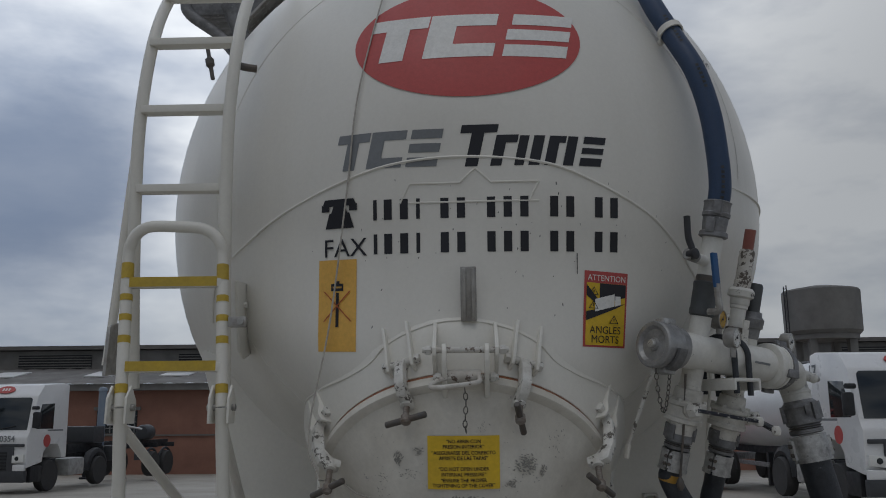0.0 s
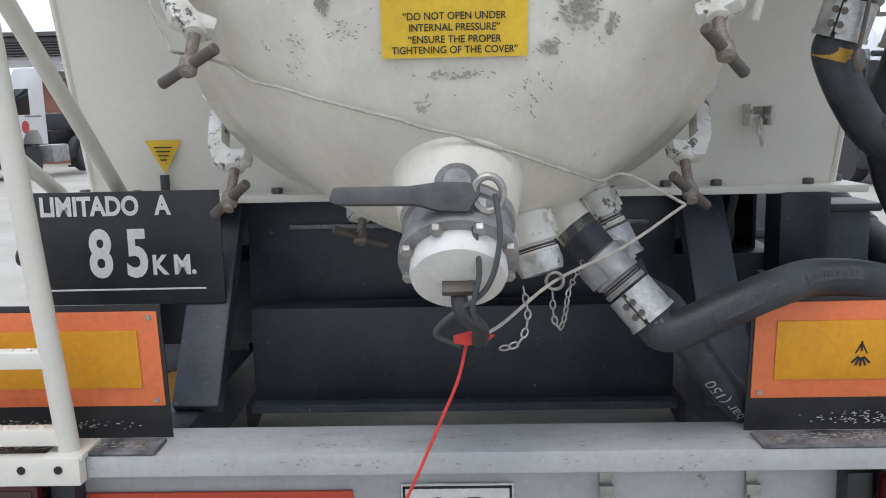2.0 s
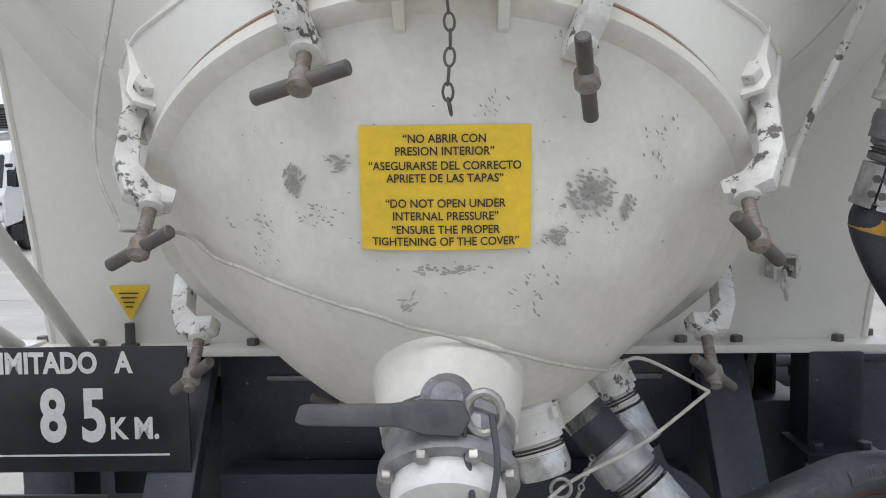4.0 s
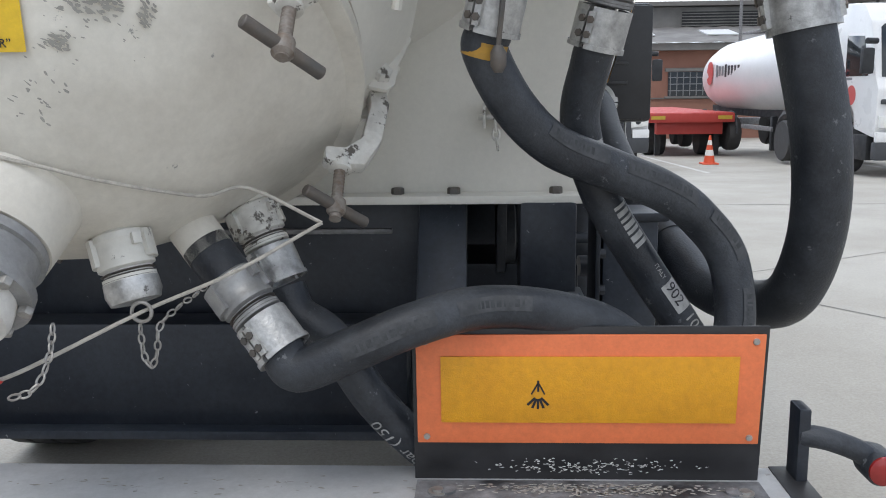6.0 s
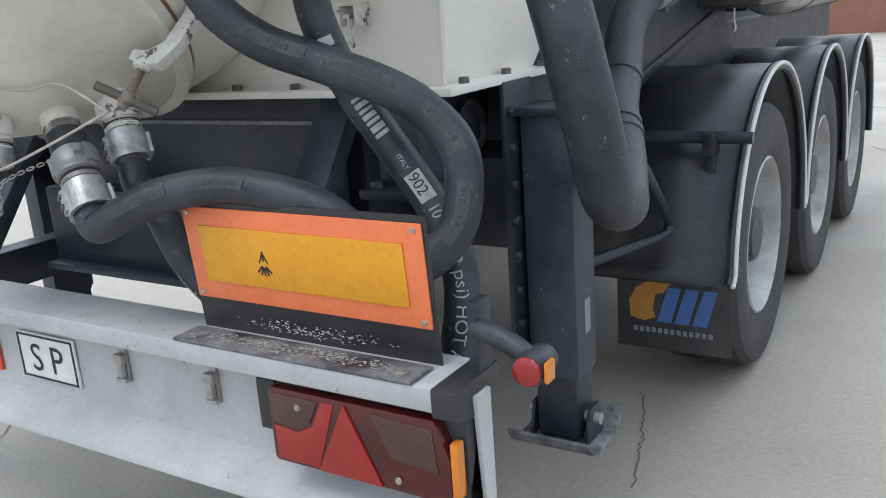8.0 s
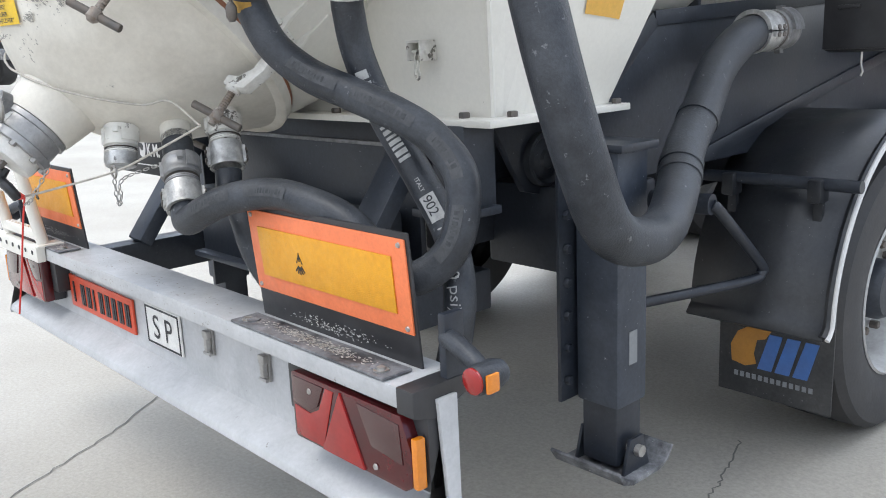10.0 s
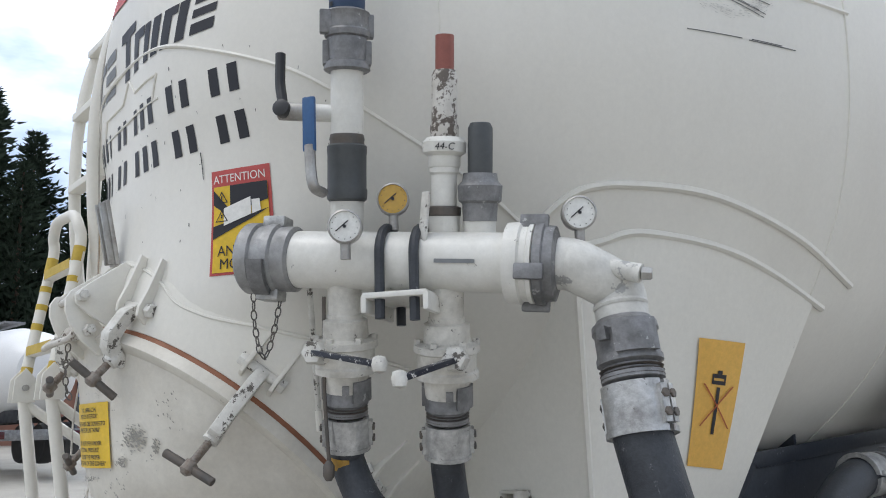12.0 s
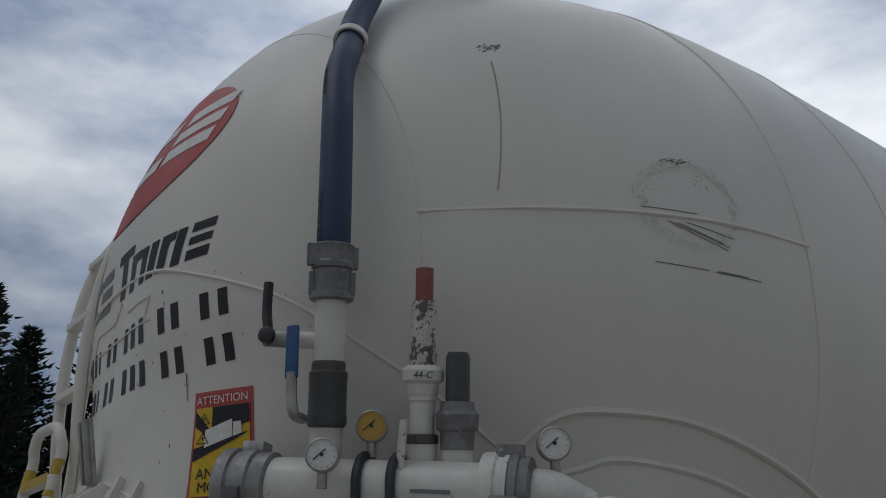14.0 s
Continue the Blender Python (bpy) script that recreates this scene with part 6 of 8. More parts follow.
# gauges and the relief valves
def gauge(p, r, facemat, name="pressure_gauge"):
    out = Vector((0.75, -0.62, -0.1)).normalized()
    c = thing(name, "round pressure gauge with steel rim", "gauge", "pressure gauges", at=p)
    F = axis_frame(p, out)
    part("case", lathe([(r * 0.9, -0.03), (r, -0.022), (r, 0.006), (r * 0.9, 0.008), (r * 0.88, 0.003)], F, 32), STEEL, c)
    part("dial", lathe([(r * 0.89, 0.004), (0, 0.004)], F, 32, None, False), facemat, c)
    bm = bmesh.new()
    for k in range(11):
        a = radians(-225 + 27 * k)
        box((r * 0.74 * math.cos(a), r * 0.74 * math.sin(a), 0.006), (0.0016, 0.0016, 0.001), bm, F)
    box((-r * 0.12, -r * 0.1, 0.007), (0.0022, r * 0.95, 0.001), bm, F @ Matrix.Rotation(radians(-50), 4, "Z"))
    lathe([(r * 0.1, 0.0065), (r * 0.1, 0.009), (0, 0.009)], F, 12, bm)
    part("needle", bm, INK, c)
    part("stem", rod(p - Vector((0, 0, r * 0.95)) - out * 0.01, p - Vector((0, 0, r + 0.03)) - out * 0.012, 0.010, 12), STEEL, c)
    return c


gauge(Vector((0.880, -0.190, 1.936)), 0.033, DIAL)
gauge(Vector((0.874, -0.070, 2.009)), 0.033, DIALY)
gauge(Vector((1.177, 0.145, 1.946)), 0.033, DIAL)
rv = thing("relief_valve", "weathered relief valve with red pipe end", "valve", at=(0.928, 0.015, 1.904))
RB = Vector((0.928, 0.015, 1.904))
RVF = axis_frame(RB, (0.187, -0.112, 0.976))
F = RVF
part("stub", lathe([(0.032, 0), (0.032, 0.07), (0.026, 0.075), (0.026, 0.15), (0.030, 0.155), (0.03, 0.17)], F, 20), PIPEW, rv)
part("dark_ring", lathe([(0.033, 0.068), (0.0345, 0.07), (0.0345, 0.085), (0.028, 0.088)], F, 20, None, False), DARKST, rv)
part("bleed_tap", rod(RB + Vector((0.0, 0, 0.115)), RB + Vector((0.03, -0.03, 0.118)), 0.009, 10), DARKST, rv)
part("collar", lathe([(0.031, 0.165), (0.033, 0.168), (0.033, 0.188), (0.044, 0.195), (0.045, 0.215), (0.036, 0.225)], F, 24), PIPEW, rv)
part("barrel", lathe([(0.029, 0.22), (0.029, 0.25), (0.026, 0.252), (0.026, 0.35), (0.022, 0.36)], F, 20), WEATHERED, rv)
part("pipe_end", lathe([(0.019, 0.355), (0.019, 0.43), (0.015, 0.43), (0.015, 0.40)], F, 18), REDPIPE, rv)
part("lever", box((0, 0, 0), (0.022, 0.008, 0.14), None, Matrix.Translation((0.952, -0.055, 1.938)) @ Matrix.Rotation(radians(10), 4, "Y"), 0.004), CHIPW, rv)
RB2 = Vector((0.988, 0.058, 1.900))
sv = thing("silencer_valve", "dark grey breather on a white stub", "valve", at=RB2)
F = axis_frame(RB2, (0.187, -0.112, 0.976))
part("stub", lathe([(0.032, 0), (0.032, 0.06)], F, 20), PIPEW, sv)
part("nut", lathe([(0.034, 0.055), (0.036, 0.09), (0.043, 0.095), (0.045, 0.125), (0.036, 0.135), (0.034, 0.15)], F, 20), DALU, sv)
part("breather", lathe([(0.025, 0.148), (0.025, 0.24), (0.02, 0.25), (0, 0.25)], F, 20), PVC, sv)


# scrawled marking on the relief valve's collar
RVA = math.degrees(math.atan2((RVF.inverted().to_3x3() @ Vector((0.75, -0.62, 0))).y, (RVF.inverted().to_3x3() @ Vector((0.75, -0.62, 0))).x))
part("marking", lettering("44-C", 0.020, None, lambda u, v: RVF @ Vector((0.0462 * math.cos(radians(RVA) + u / 0.046), 0.0462 * math.sin(radians(RVA) + u / 0.046), 0.1975 + v)), "CENTER", 0.2), INK, rv)
# two short strips of grey tape on the manifold pipe
TPF = axis_frame(MA, MD, (0, 0, 1))
TPA = math.degrees(math.atan2((TPF.inverted().to_3x3() @ MO).y, (TPF.inverted().to_3x3() @ MO).x))
part("tape", arc_plate(TPF, 0.0632, 0.0638, 0.425, 0.505, TPA + 4, TPA + 11, 2), GREYINK, man)

# ---- ladder ----
lad = thing("tank_ladder", "white tubular folding ladder with yellow tape bands", "ladder", at=(-0.94, -0.1, 0.77))
FR, FL_ = Vector((-0.748, -0.108, 0.780)), Vector((-1.105, -0.108, 0.780))
HR, HL = Vector((-0.763, -0.252, 1.729)), Vector((-1.085, -0.255, 1.731))
for p, q in ((FR, HR), (FL_, HL)):
    part("lower_stile", rod(p, q, 0.0205, 18), WHITE, lad)
    part("foot_plate", box((p.x, -0.095, 0.777), (0.075, 0.09, 0.012), None, None, 0.003), WHITE, lad)
for k in (0.20, 0.035):
    a, b = FL_.lerp(HL, k), FR.lerp(HR, k)
    st_ = part("step", box(((a.x + b.x) / 2, a.y, a.z), (b.x - a.x, 0.035, 0.032), None, None, 0.004), WHITE, lad, "perforated step")
    for i in range(9):
        part("tread_stud", lathe([(0.006, 0), (0.005, 0.004), (0.002, 0.005)], Matrix.Translation((a.x + 0.04 + 0.034 * i, a.y - 0.005, a.z + 0.016)), 8), WHITE, st_)
part("foot_rail", box((-0.975, -0.130, 0.752), (0.52, 0.030, 0.055), None, None, 0.004), WHITE, lad)
for i in range(7):
    part("rail_hole", lathe([(0.008, 0), (0.008, 0.002), (0, 0.002)], axis_frame((-1.175 + 0.07 * i, -0.1455, 0.757), (0, -1, 0)), 10), INK, lad)
# hinges and braces
for h, ex in ((HR, (-0.805, 0.39, 1.216)), (HL, (-0.945, 0.39, 1.216))):
    hg = part("hinge_ear", prism([(-0.04, -0.05), (0.035, -0.05), (0.045, 0.02), (0.0, 0.07), (-0.035, 0.03)], Matrix.Translation(h + Vector((-0.034, 0, 0))) @ Matrix(((0, 0, 1, 0), (1, 0, 0, 0), (0, 1, 0, 0), (0, 0, 0, 1))), 0.008, None, 0.002), WHITE, lad)
    part("hinge_ear", prism([(-0.04, -0.05), (0.035, -0.05), (0.045, 0.02), (0.0, 0.07), (-0.035, 0.03)], Matrix.Translation(h + Vector((0.026, 0, 0))) @ Matrix(((0, 0, 1, 0), (1, 0, 0, 0), (0, 1, 0, 0), (0, 0, 0, 1))), 0.008, None, 0.002), WHITE, lad)
    part("hinge_bolt", rod(h - Vector((0.045, 0, 0)), h + Vector((0.045, 0, 0)), 0.011, 12), STEEL, lad)
    part("brace", rod(h + Vector((0, 0.02, -0.06)), ex, 0.017, 16), WHITE, lad)
    part("brace_foot", box((ex[0], ex[1] + 0.03, 1.217), (0.06, 0.08, 0.008), None, None, 0.002), WHITE, lad)
# folding section with its rounded top
TR, TL = Vector((-0.800, -0.172, 2.205)), Vector((-1.122, -0.170, 2.215))
loop = [HR, HR.lerp(TR, 0.5), TR, TR + Vector((-0.012, -0.006, 0.07)), TR + Vector((-0.06, -0.01, 0.115)), (TR + TL) / 2 + Vector((0, -0.01, 0.122)), TL + Vector((0.06, -0.01, 0.115)), TL + Vector((0.012, -0.006, 0.07)), TL, HL.lerp(TL, 0.5), HL]
part("loop_rail", tube(loop, 0.0195, 16, 8), WHITE, lad)
for k, w in ((0.12, 0.03), (0.45, 0.025), (0.60, 0.022), (0.74, 0.022), (0.93, 0.055)):
    for a, b in ((HR, TR), (HL, TL)):
        part("tape_band", lathe([(0.0203, -w / 2), (0.0203, w / 2)], axis_frame(a.lerp(b, k), b - a), 16, None, False), YBAND, lad)
for k in (0.26, 0.84):
    a, b = HL.lerp(TL, k), HR.lerp(TR, k)
    rg = part("rung", box(((a.x + b.x) / 2, a.y, a.z), (b.x - a.x, 0.038, 0.030), None, None, 0.004), WHITE, lad)
    part("rung_tape", box(((a.x + b.x) / 2, a.y - 0.0195, a.z + 0.004), (b.x - a.x - 0.03, 0.002, 0.032)), YBAND, rg)
part("catch", box((-0.735, -0.200, 2.005), (0.06, 0.03, 0.035), None, None, 0.006), STEEL, lad)
part("stile_bracket", prism([(-0.09, 2.16), (0.05, 2.17), (0.14, 2.15), (0.16, 1.93), (0.05, 1.90), (-0.02, 1.93)], YZ(-0.782), 0.010, None, 0.002), WHITE, lad)
part("bracket_bolt", hexbolt((-0.772, 0.02, 2.09), (1, 0, 0), 0.012, 0.010), WHITE, lad)
part("catch_bolt", rod((-0.72, -0.228, 2.005), (-0.72, -0.173, 2.005), 0.011, 12), STEEL, lad)
# fixed upper ladder over the tank end
for x0, dy in ((-0.809, 0.0), (-1.138, 0.038)):
    pts = [(x0, -0.06 + dy, 1.80), (x0, -0.11 + dy, 2.15), (x0, -0.140 + dy, 2.46), (x0, -0.138 + dy, 2.74), (x0 + 0.008, -0.095 + dy, 3.02), (x0 + 0.01, 0.01 + dy, 3.24), (x0 + 0.01, 0.20 + dy, 3.46), (x0 + 0.01, 0.43 + dy, 3.61)]
    part("upper_stile", tube(pts, 0.022, 12, 8), WHITE, lad)
for y0, z0 in ((-0.122, 2.483), (-0.122, 2.773), (-0.076, 3.048), (0.04, 3.29), (0.23, 3.49)):
    part("rung", box((-0.972, y0 + 0.015, z0), (0.31, 0.05, 0.028), None, None, 0.004), WHITE, lad)
part("hand_rail", tube([(-1.245, 0.0, 1.88), (-1.232, 0.0, 2.034), (-1.19, 0.0, 2.6), (-1.160, 0.03, 3.1), (-1.13, 0.17, 3.42)], 0.016, 12, 8), WHITE, lad)
part("rail_plate", prism([(-0.06, -0.09), (0.05, -0.08), (0.06, 0.02), (0.03, 0.10), (-0.04, 0.08)], Matrix.Translation((-1.225, -0.02, 1.93)) @ Matrix(((0, 0, 1, 0), (1, 0, 0, 0), (0, 1, 0, 0), (0, 0, 0, 1))), 0.012, None, 0.003), STEEL, lad)
part("stay_bracket", tube([(-0.790, -0.10, 2.94), (-0.77, -0.085, 2.94), (-0.735, -0.07, 2.94)], 0.014, 10, 5), DARKST, lad)

# catwalk at the tank's crown
cat = thing("roof_catwalk", "grey perforated aluminium catwalk beside the tank crown", "catwalk", at=(-1.1, 1.0, 3.7))
CW = Matrix.Translation((-1.05, 1.0, 3.76)) @ Matrix.Rotation(radians(5.5), 4, "X")
part("floor_plate", box((0, 1.5, 0), (0.66, 3.0, 0.03), None, CW, 0.004), DALU, cat)
part("edge_beam", box((0, 0.0, -0.03), (0.66, 0.05, 0.10), None, CW, 0.006), DALU, cat)
RS = Matrix.Translation((-0.86, 0.86, 3.66)) @ Matrix.Rotation(radians(-48), 4, "Y")
gr_ = part("perforated_step", box((0, 0, 0), (0.42, 0.30, 0.012), None, RS, 0.002), STEEL, cat)
for i in range(10):
    for j in range(6):
        part("slot", box((-0.18 + 0.04 * i, -0.12 + 0.047 * j, -0.0065), (0.026, 0.010, 0.003), None, RS), ALU, gr_)
part("stay", tube([(-1.37, 0.98, 3.76), (-1.345, 0.98, 3.68), (-1.18, 1.0, 3.56), (-1.05, 1.02, 3.42)], 0.028, 12, 5), DALU, cat)
part("stay", rod((-1.16, 1.0, 3.74), (-1.02, 1.05, 3.44), 0.045, 12), DALU, cat)
part("turnbuckle", rod((-1.17, 0.72, 3.40), (-1.13, 0.70, 3.22), 0.010, 10), DARKST, cat)
part("turnbuckle_nut", lathe([(0.012, 0), (0.02, 0.01), (0.02, 0.04), (0.012, 0.05)], axis_frame((-1.155, 0.712, 3.33), (0.2, -0.1, -0.9)), 12), DARKST, cat)

# ---- toolbox and air tank on the trailer's flank ----
tb = thing("tool_box", "black plastic tool box with strap under the tank", "box", at=(1.185, 2.0, 1.31))
part("case", box((1.185, 2.045, 1.52), (0.21, 0.50, 0.42), None, None, 0.02), PLATEB, tb)
part("lid", box((1.287, 2.045, 1.53), (0.012, 0.44, 0.34), None, None, 0.005), PLATEB, tb)
part("rim", box((1.185, 1.787, 1.52), (0.20, 0.012, 0.40), None, None, 0.005), PLATEB, tb)
for k in range(3):
    part("rib", box((1.165, 1.778, 1.45 + 0.07 * k), (0.07, 0.006, 0.012), None, Matrix.Rotation(0, 4, "X"), 0.002), PLATEB, tb)
part("hook", tube([(1.20, 1.81, 1.31), (1.20, 1.81, 1.27), (1.205, 1.81, 1.25), (1.20, 1.81, 1.235)], 0.004, 8, 4), STEEL, tb)
at_ = thing("air_tank", "bright aluminium air tank under the trailer", "tank", at=(1.05, 3.0, 1.4))
part("cylinder", lathe([(0.0, -0.03), (0.09, -0.022), (0.135, 0.01), (0.15, 0.06), (0.15, 2.5), (0.12, 2.56), (0, 2.58)], axis_frame((1.12, 2.75, 1.395), (0.03, 1, 0.01)), 28), ALU, at_)
for k in (0.35, 1.2, 2.1):
    part("strap", lathe([(0.151, k), (0.154, k), (0.154, k + 0.03), (0.151, k + 0.03)], axis_frame((1.12, 2.75, 1.395), (0.03, 1, 0.01)), 28, None, False), DARKST, at_)
part("bracket", box((0.95, 3.2, 1.42), (0.10, 0.6, 0.30), None, None, 0.01), BLACK, at_)


# ---- cords, chains and small things round the cover ----
def cord(name, pts, r, mat, label, n=8):
    c = tagged(part(name, tube(pts, r, 8, n), mat), label, "cord")
    return c


hl = cone(0.49, -66, 0.165)
hr2 = Vector((0.416, -0.066, 1.225))
ringp = Vector((0.164, -0.190, 1.111))
cord("pull_cord", [shell(-0.1, 104, 0.02), head(-0.22, 0.90, 0.02), head(-0.260, 0.657, 0.012), head(-0.33, 0.3, 0.010), head(-0.364, -0.005, 0.010), head(-0.419, -0.422, 0.02), cone(0.56, -60, 0.05), hl], 0.003, ROPE, "pale grey pull cord hanging down the tank end")
rope_ = [(0.405, -76, 0.086), (0.35, -71.9, 0.140), (0.31, -64.5, 0.179), (0.27, -56.5, 0.216), (0.24, -48.5, 0.242), (0.21, -39.1, 0.264), (0.186, -28.5, 0.280), (0.162, -16.2, 0.294), (0.146, 0.5, 0.301), (0.134, 17.7, 0.305), (0.136, 40, 0.304), (0.152, 62, 0.298), (0.20, 88, 0.271), (0.25, 103.5, 0.233), (0.31, 106, 0.20)]
cord("cover_rope", [hl] + [cone(r_ + 0.008, a_, h_ + 0.009) for r_, a_, h_ in rope_] + [hr2], 0.003, ROPE, "grey rope slung across the discharge cover")
cord("cover_rope", [hr2, hr2.lerp(ringp, 0.5) + Vector((0, -0.012, -0.008)), ringp, Vector((0.06, -0.34, 1.07)), Vector((0.014, -0.375, 1.06))], 0.003, ROPE, "grey rope slung from clamp to coupling ring")
part("pull_ring", tube([ringp + Vector((0.015 * math.cos(k * math.pi / 8), 0.0, 0.015 * math.sin(k * math.pi / 8))) for k in range(18)], 0.003, 8, 1, None, False), STEEL, valve)
tip = Vector((0.012, -0.367, 1.062))
part("pull_string", tube([tip, (-0.003, -0.375, 0.999), (-0.030, -0.378, 0.935), (-0.065, -0.380, 0.855), (-0.100, -0.384, 0.780), (-0.126, -0.387, 0.722)], 0.0026, 8, 8), REDCORD, valve, "thin red cord hanging from the outlet plug")
rc = tagged(part("red_tag", prism([(-0.022, 0.006), (0.0, 0.012), (0.042, 0.006), (0.028, -0.006), (0.0, -0.010), (-0.022, -0.006)], FRONT(0.012, -0.378, 1.062), 0.006, None, 0.002), REDCORD), "red plastic tag on the outlet plug", "tag")
cord("wire_loop", [(0.055, -0.41, 1.285), (0.06, -0.43, 1.22), (0.04, -0.43, 1.15), (-0.02, -0.41, 1.10), (-0.035, -0.385, 1.07), (0.0, -0.375, 1.05)], 0.0042, PVC, "grey cable loop on the outlet valve")
cord("wire_loop", [(0.02, -0.41, 1.265), (0.03, -0.435, 1.18), (0.02, -0.43, 1.12), (0.03, -0.40, 1.08), (0.035, -0.385, 1.06)], 0.0042, PVC, "grey cable loop on the outlet valve")
part("plug_hook", tube([(0.0, -0.40, 1.135), (0.005, -0.415, 1.11), (0.03, -0.405, 1.085), (0.03, -0.39, 1.06)], 0.013, 10, 5), PLATEB, valve)
ch = chain([(0.10, -0.33, 1.13), (0.105, -0.36, 1.09), (0.09, -0.38, 1.055), (0.05, -0.385, 1.045)], 0.016, 0.0016)
part("chain", ch, STEEL, valve)
q1, q2 = ringp + Vector((-0.004, 0.0, -0.018)), PB + DB * 0.06 + Vector((-0.035, -0.02, 0.0))
tagged(part("cap_chain", chain([q1, q1 + Vector((0.002, 0.0, -0.045)), q1 + Vector((0.012, 0.0, -0.068)), q1 + Vector((0.022, 0.004, -0.045)), q1 + Vector((0.030, 0.01, 0.0)), q2], 0.016, 0.0016), STEEL), "steel chain between the hose couplings", "chain")
tagged(part("stay_rod", rod((0.64, -0.125, 1.87), (0.548, -0.045, 1.60), 0.0065, 10), CHIPW), "thin chipped white stay rod by the manifold", "rod")
part("rod_end", rod((0.548, -0.045, 1.60), (0.54, -0.035, 1.555), 0.009, 10), WHITE, man)
part("release_wire", tube([V1 + Vector((-0.045, -0.02, -0.07)), V1 + Vector((-0.06, -0.01, -0.25)), V1 + Vector((-0.075, 0.01, -0.40))], 0.004, 8, 6), DARKST, man)
part("release_weight", lathe([(0.006, 0), (0.012, 0.01), (0.012, 0.03), (0.006, 0.04)], Matrix.Translation(V1 + Vector((-0.075, 0.01, -0.44))), 10), DARKST, man)


# ---- scuffs: clusters of bare flecks where paint has gone ----
SCUFF = material("bare_scuff", (0.27, 0.26, 0.235), 0.6, second=(0.40, 0.38, 0.34), scale=30, amount=0.8)
DARKSC = material("dark_scuff", (0.10, 0.10, 0.10), 0.6, second=(0.2, 0.19, 0.18), scale=30, amount=0.8)


def flecks(place, u0, v0, w, h, n, size, lean, owner, mat=None, name="scuff", seed=1):
    """Small uneven flecks scattered over an oval patch."""
    rnd = random.Random(seed)
    bm = bmesh.new()
    for _ in range(n):
        while True:
            a, b = rnd.gauss(0, 0.45), rnd.gauss(0, 0.45)
            if a * a + b * b < 1:
                break
        cu, cv = u0 + a * w, v0 + b * h
        L, W = size * rnd.uniform(0.4, 1.6), size * rnd.uniform(0.2, 0.55)
        th = radians(lean + rnd.gauss(0, 14))
        k = rnd.randint(5, 7)
        vs = []
        for i in range(k):
            t = 2 * math.pi * i / k
            x, y = L * math.cos(t) * rnd.uniform(0.6, 1.1), W * math.sin(t) * rnd.uniform(0.6, 1.1)
            vs.append(bm.verts.new(place(cu + x * math.cos(th) - y * math.sin(th), cv + x * math.sin(th) + y * math.cos(th))))
        bm.faces.new(vs)
    ob = part(name, bm, mat or SCUFF, owner)
    return tagged(ob, kind="stuff")


def lidp_(u, v):
    return on_lid(u, v, 0.0038)


for i, (u, v, w, h, n, sz, ln) in enumerate(((0.19, -0.005, 0.045, 0.035, 120, 0.0055, -25), (0.145, -0.06, 0.022, 0.014, 40, 0.0045, -20), (0.255, -0.03, 0.012, 0.02, 26, 0.005, -55), (-0.205, 0.02, 0.02, 0.03, 55, 0.005, 60),
                                             (-0.135, 0.04, 0.02, 0.015, 24, 0.005, 10), (-0.17, -0.03, 0.03, 0.02, 22, 0.003, 0), (0.0, -0.098, 0.07, 0.008, 34, 0.005, 0), (0.06, 0.11, 0.02, 0.02, 14, 0.003, -60),
                                             (-0.05, -0.14, 0.012, 0.02, 16, 0.006, 20), (0.12, -0.13, 0.05, 0.04, 20, 0.004, -40), (-0.27, -0.07, 0.04, 0.04, 22, 0.004, -30), (0.30, 0.06, 0.03, 0.06, 18, 0.004, -60), (0.0, 0.0, 0.34, 0.13, 130, 0.0024, -30))):
    flecks(lidp_, u, v, w, h, n, sz, ln, cover, seed=i + 3)
SMUDGE = material("paint_smudge", (0.50, 0.49, 0.455), 0.5, second=(0.42, 0.41, 0.385), scale=30, amount=0.8)
FLANK = lambda u, v: shell(u, math.degrees(v / R), 0.0013)
# a dent with a rubbed rim, scratches across it
flecks(lambda u, v: FLANK(0.29 + math.cos(v * 9) * 0.14 * (0.85 + u), 0.045 + math.sin(v * 9) * 0.135 * (0.85 + u)), 0.05, 0.2, 0.20, 0.5, 620, 0.008, 30, tank, SMUDGE, "dent_scuff", 40)
flecks(FLANK, 0.28, 0.178, 0.06, 0.012, 26, 0.005, 12, tank, DARKSC, "dent_scuff", 44)
flecks(FLANK, 0.334, 0.112, 0.05, 0.025, 14, 0.004, -20, tank, SCUFF, "dent_scuff", 41)
for a, b in (((0.22, -0.014), (0.378, -0.075)), ((0.232, -0.024), (0.372, -0.084)), ((0.268, -0.014), (0.393, -0.048)), ((0.245, -0.018), (0.36, -0.066)), ((0.177, -0.135), (0.31, -0.145)), ((0.327, -0.148), (0.46, -0.157)), ((0.335, -0.145), (0.42, -0.151)), ((0.16, 0.025), (0.30, 0.014))):
    part("scratch", quad_on((a, b, (b[0], b[1] + 0.0026), (a[0], a[1] + 0.0026)), FLANK, 6, 1), DARKSC, tank)
flecks(FLANK, -0.036, 0.703, 0.03, 0.026, 26, 0.007, 20, tank, DARKSC, "bird_mark", 42)
DRIPC = material("drip_grey", (0.40, 0.385, 0.35), 0.6, second=(0.22, 0.21, 0.19), scale=9, amount=0.8)
part("drip", quad_on(((-0.052, 25.8), (-0.0485, 25.8), (-0.1315, 3.5), (-0.134, 3.5)), lambda u, v: shell(u, v, 0.0012), 1, 10), DRIPC, tank)
flecks(lambda u, v: head(u, v, 0.0012), 0.1, -0.2, 0.6, 0.4, 60, 0.004, 80, tank, DARKSC, "speck", 43)
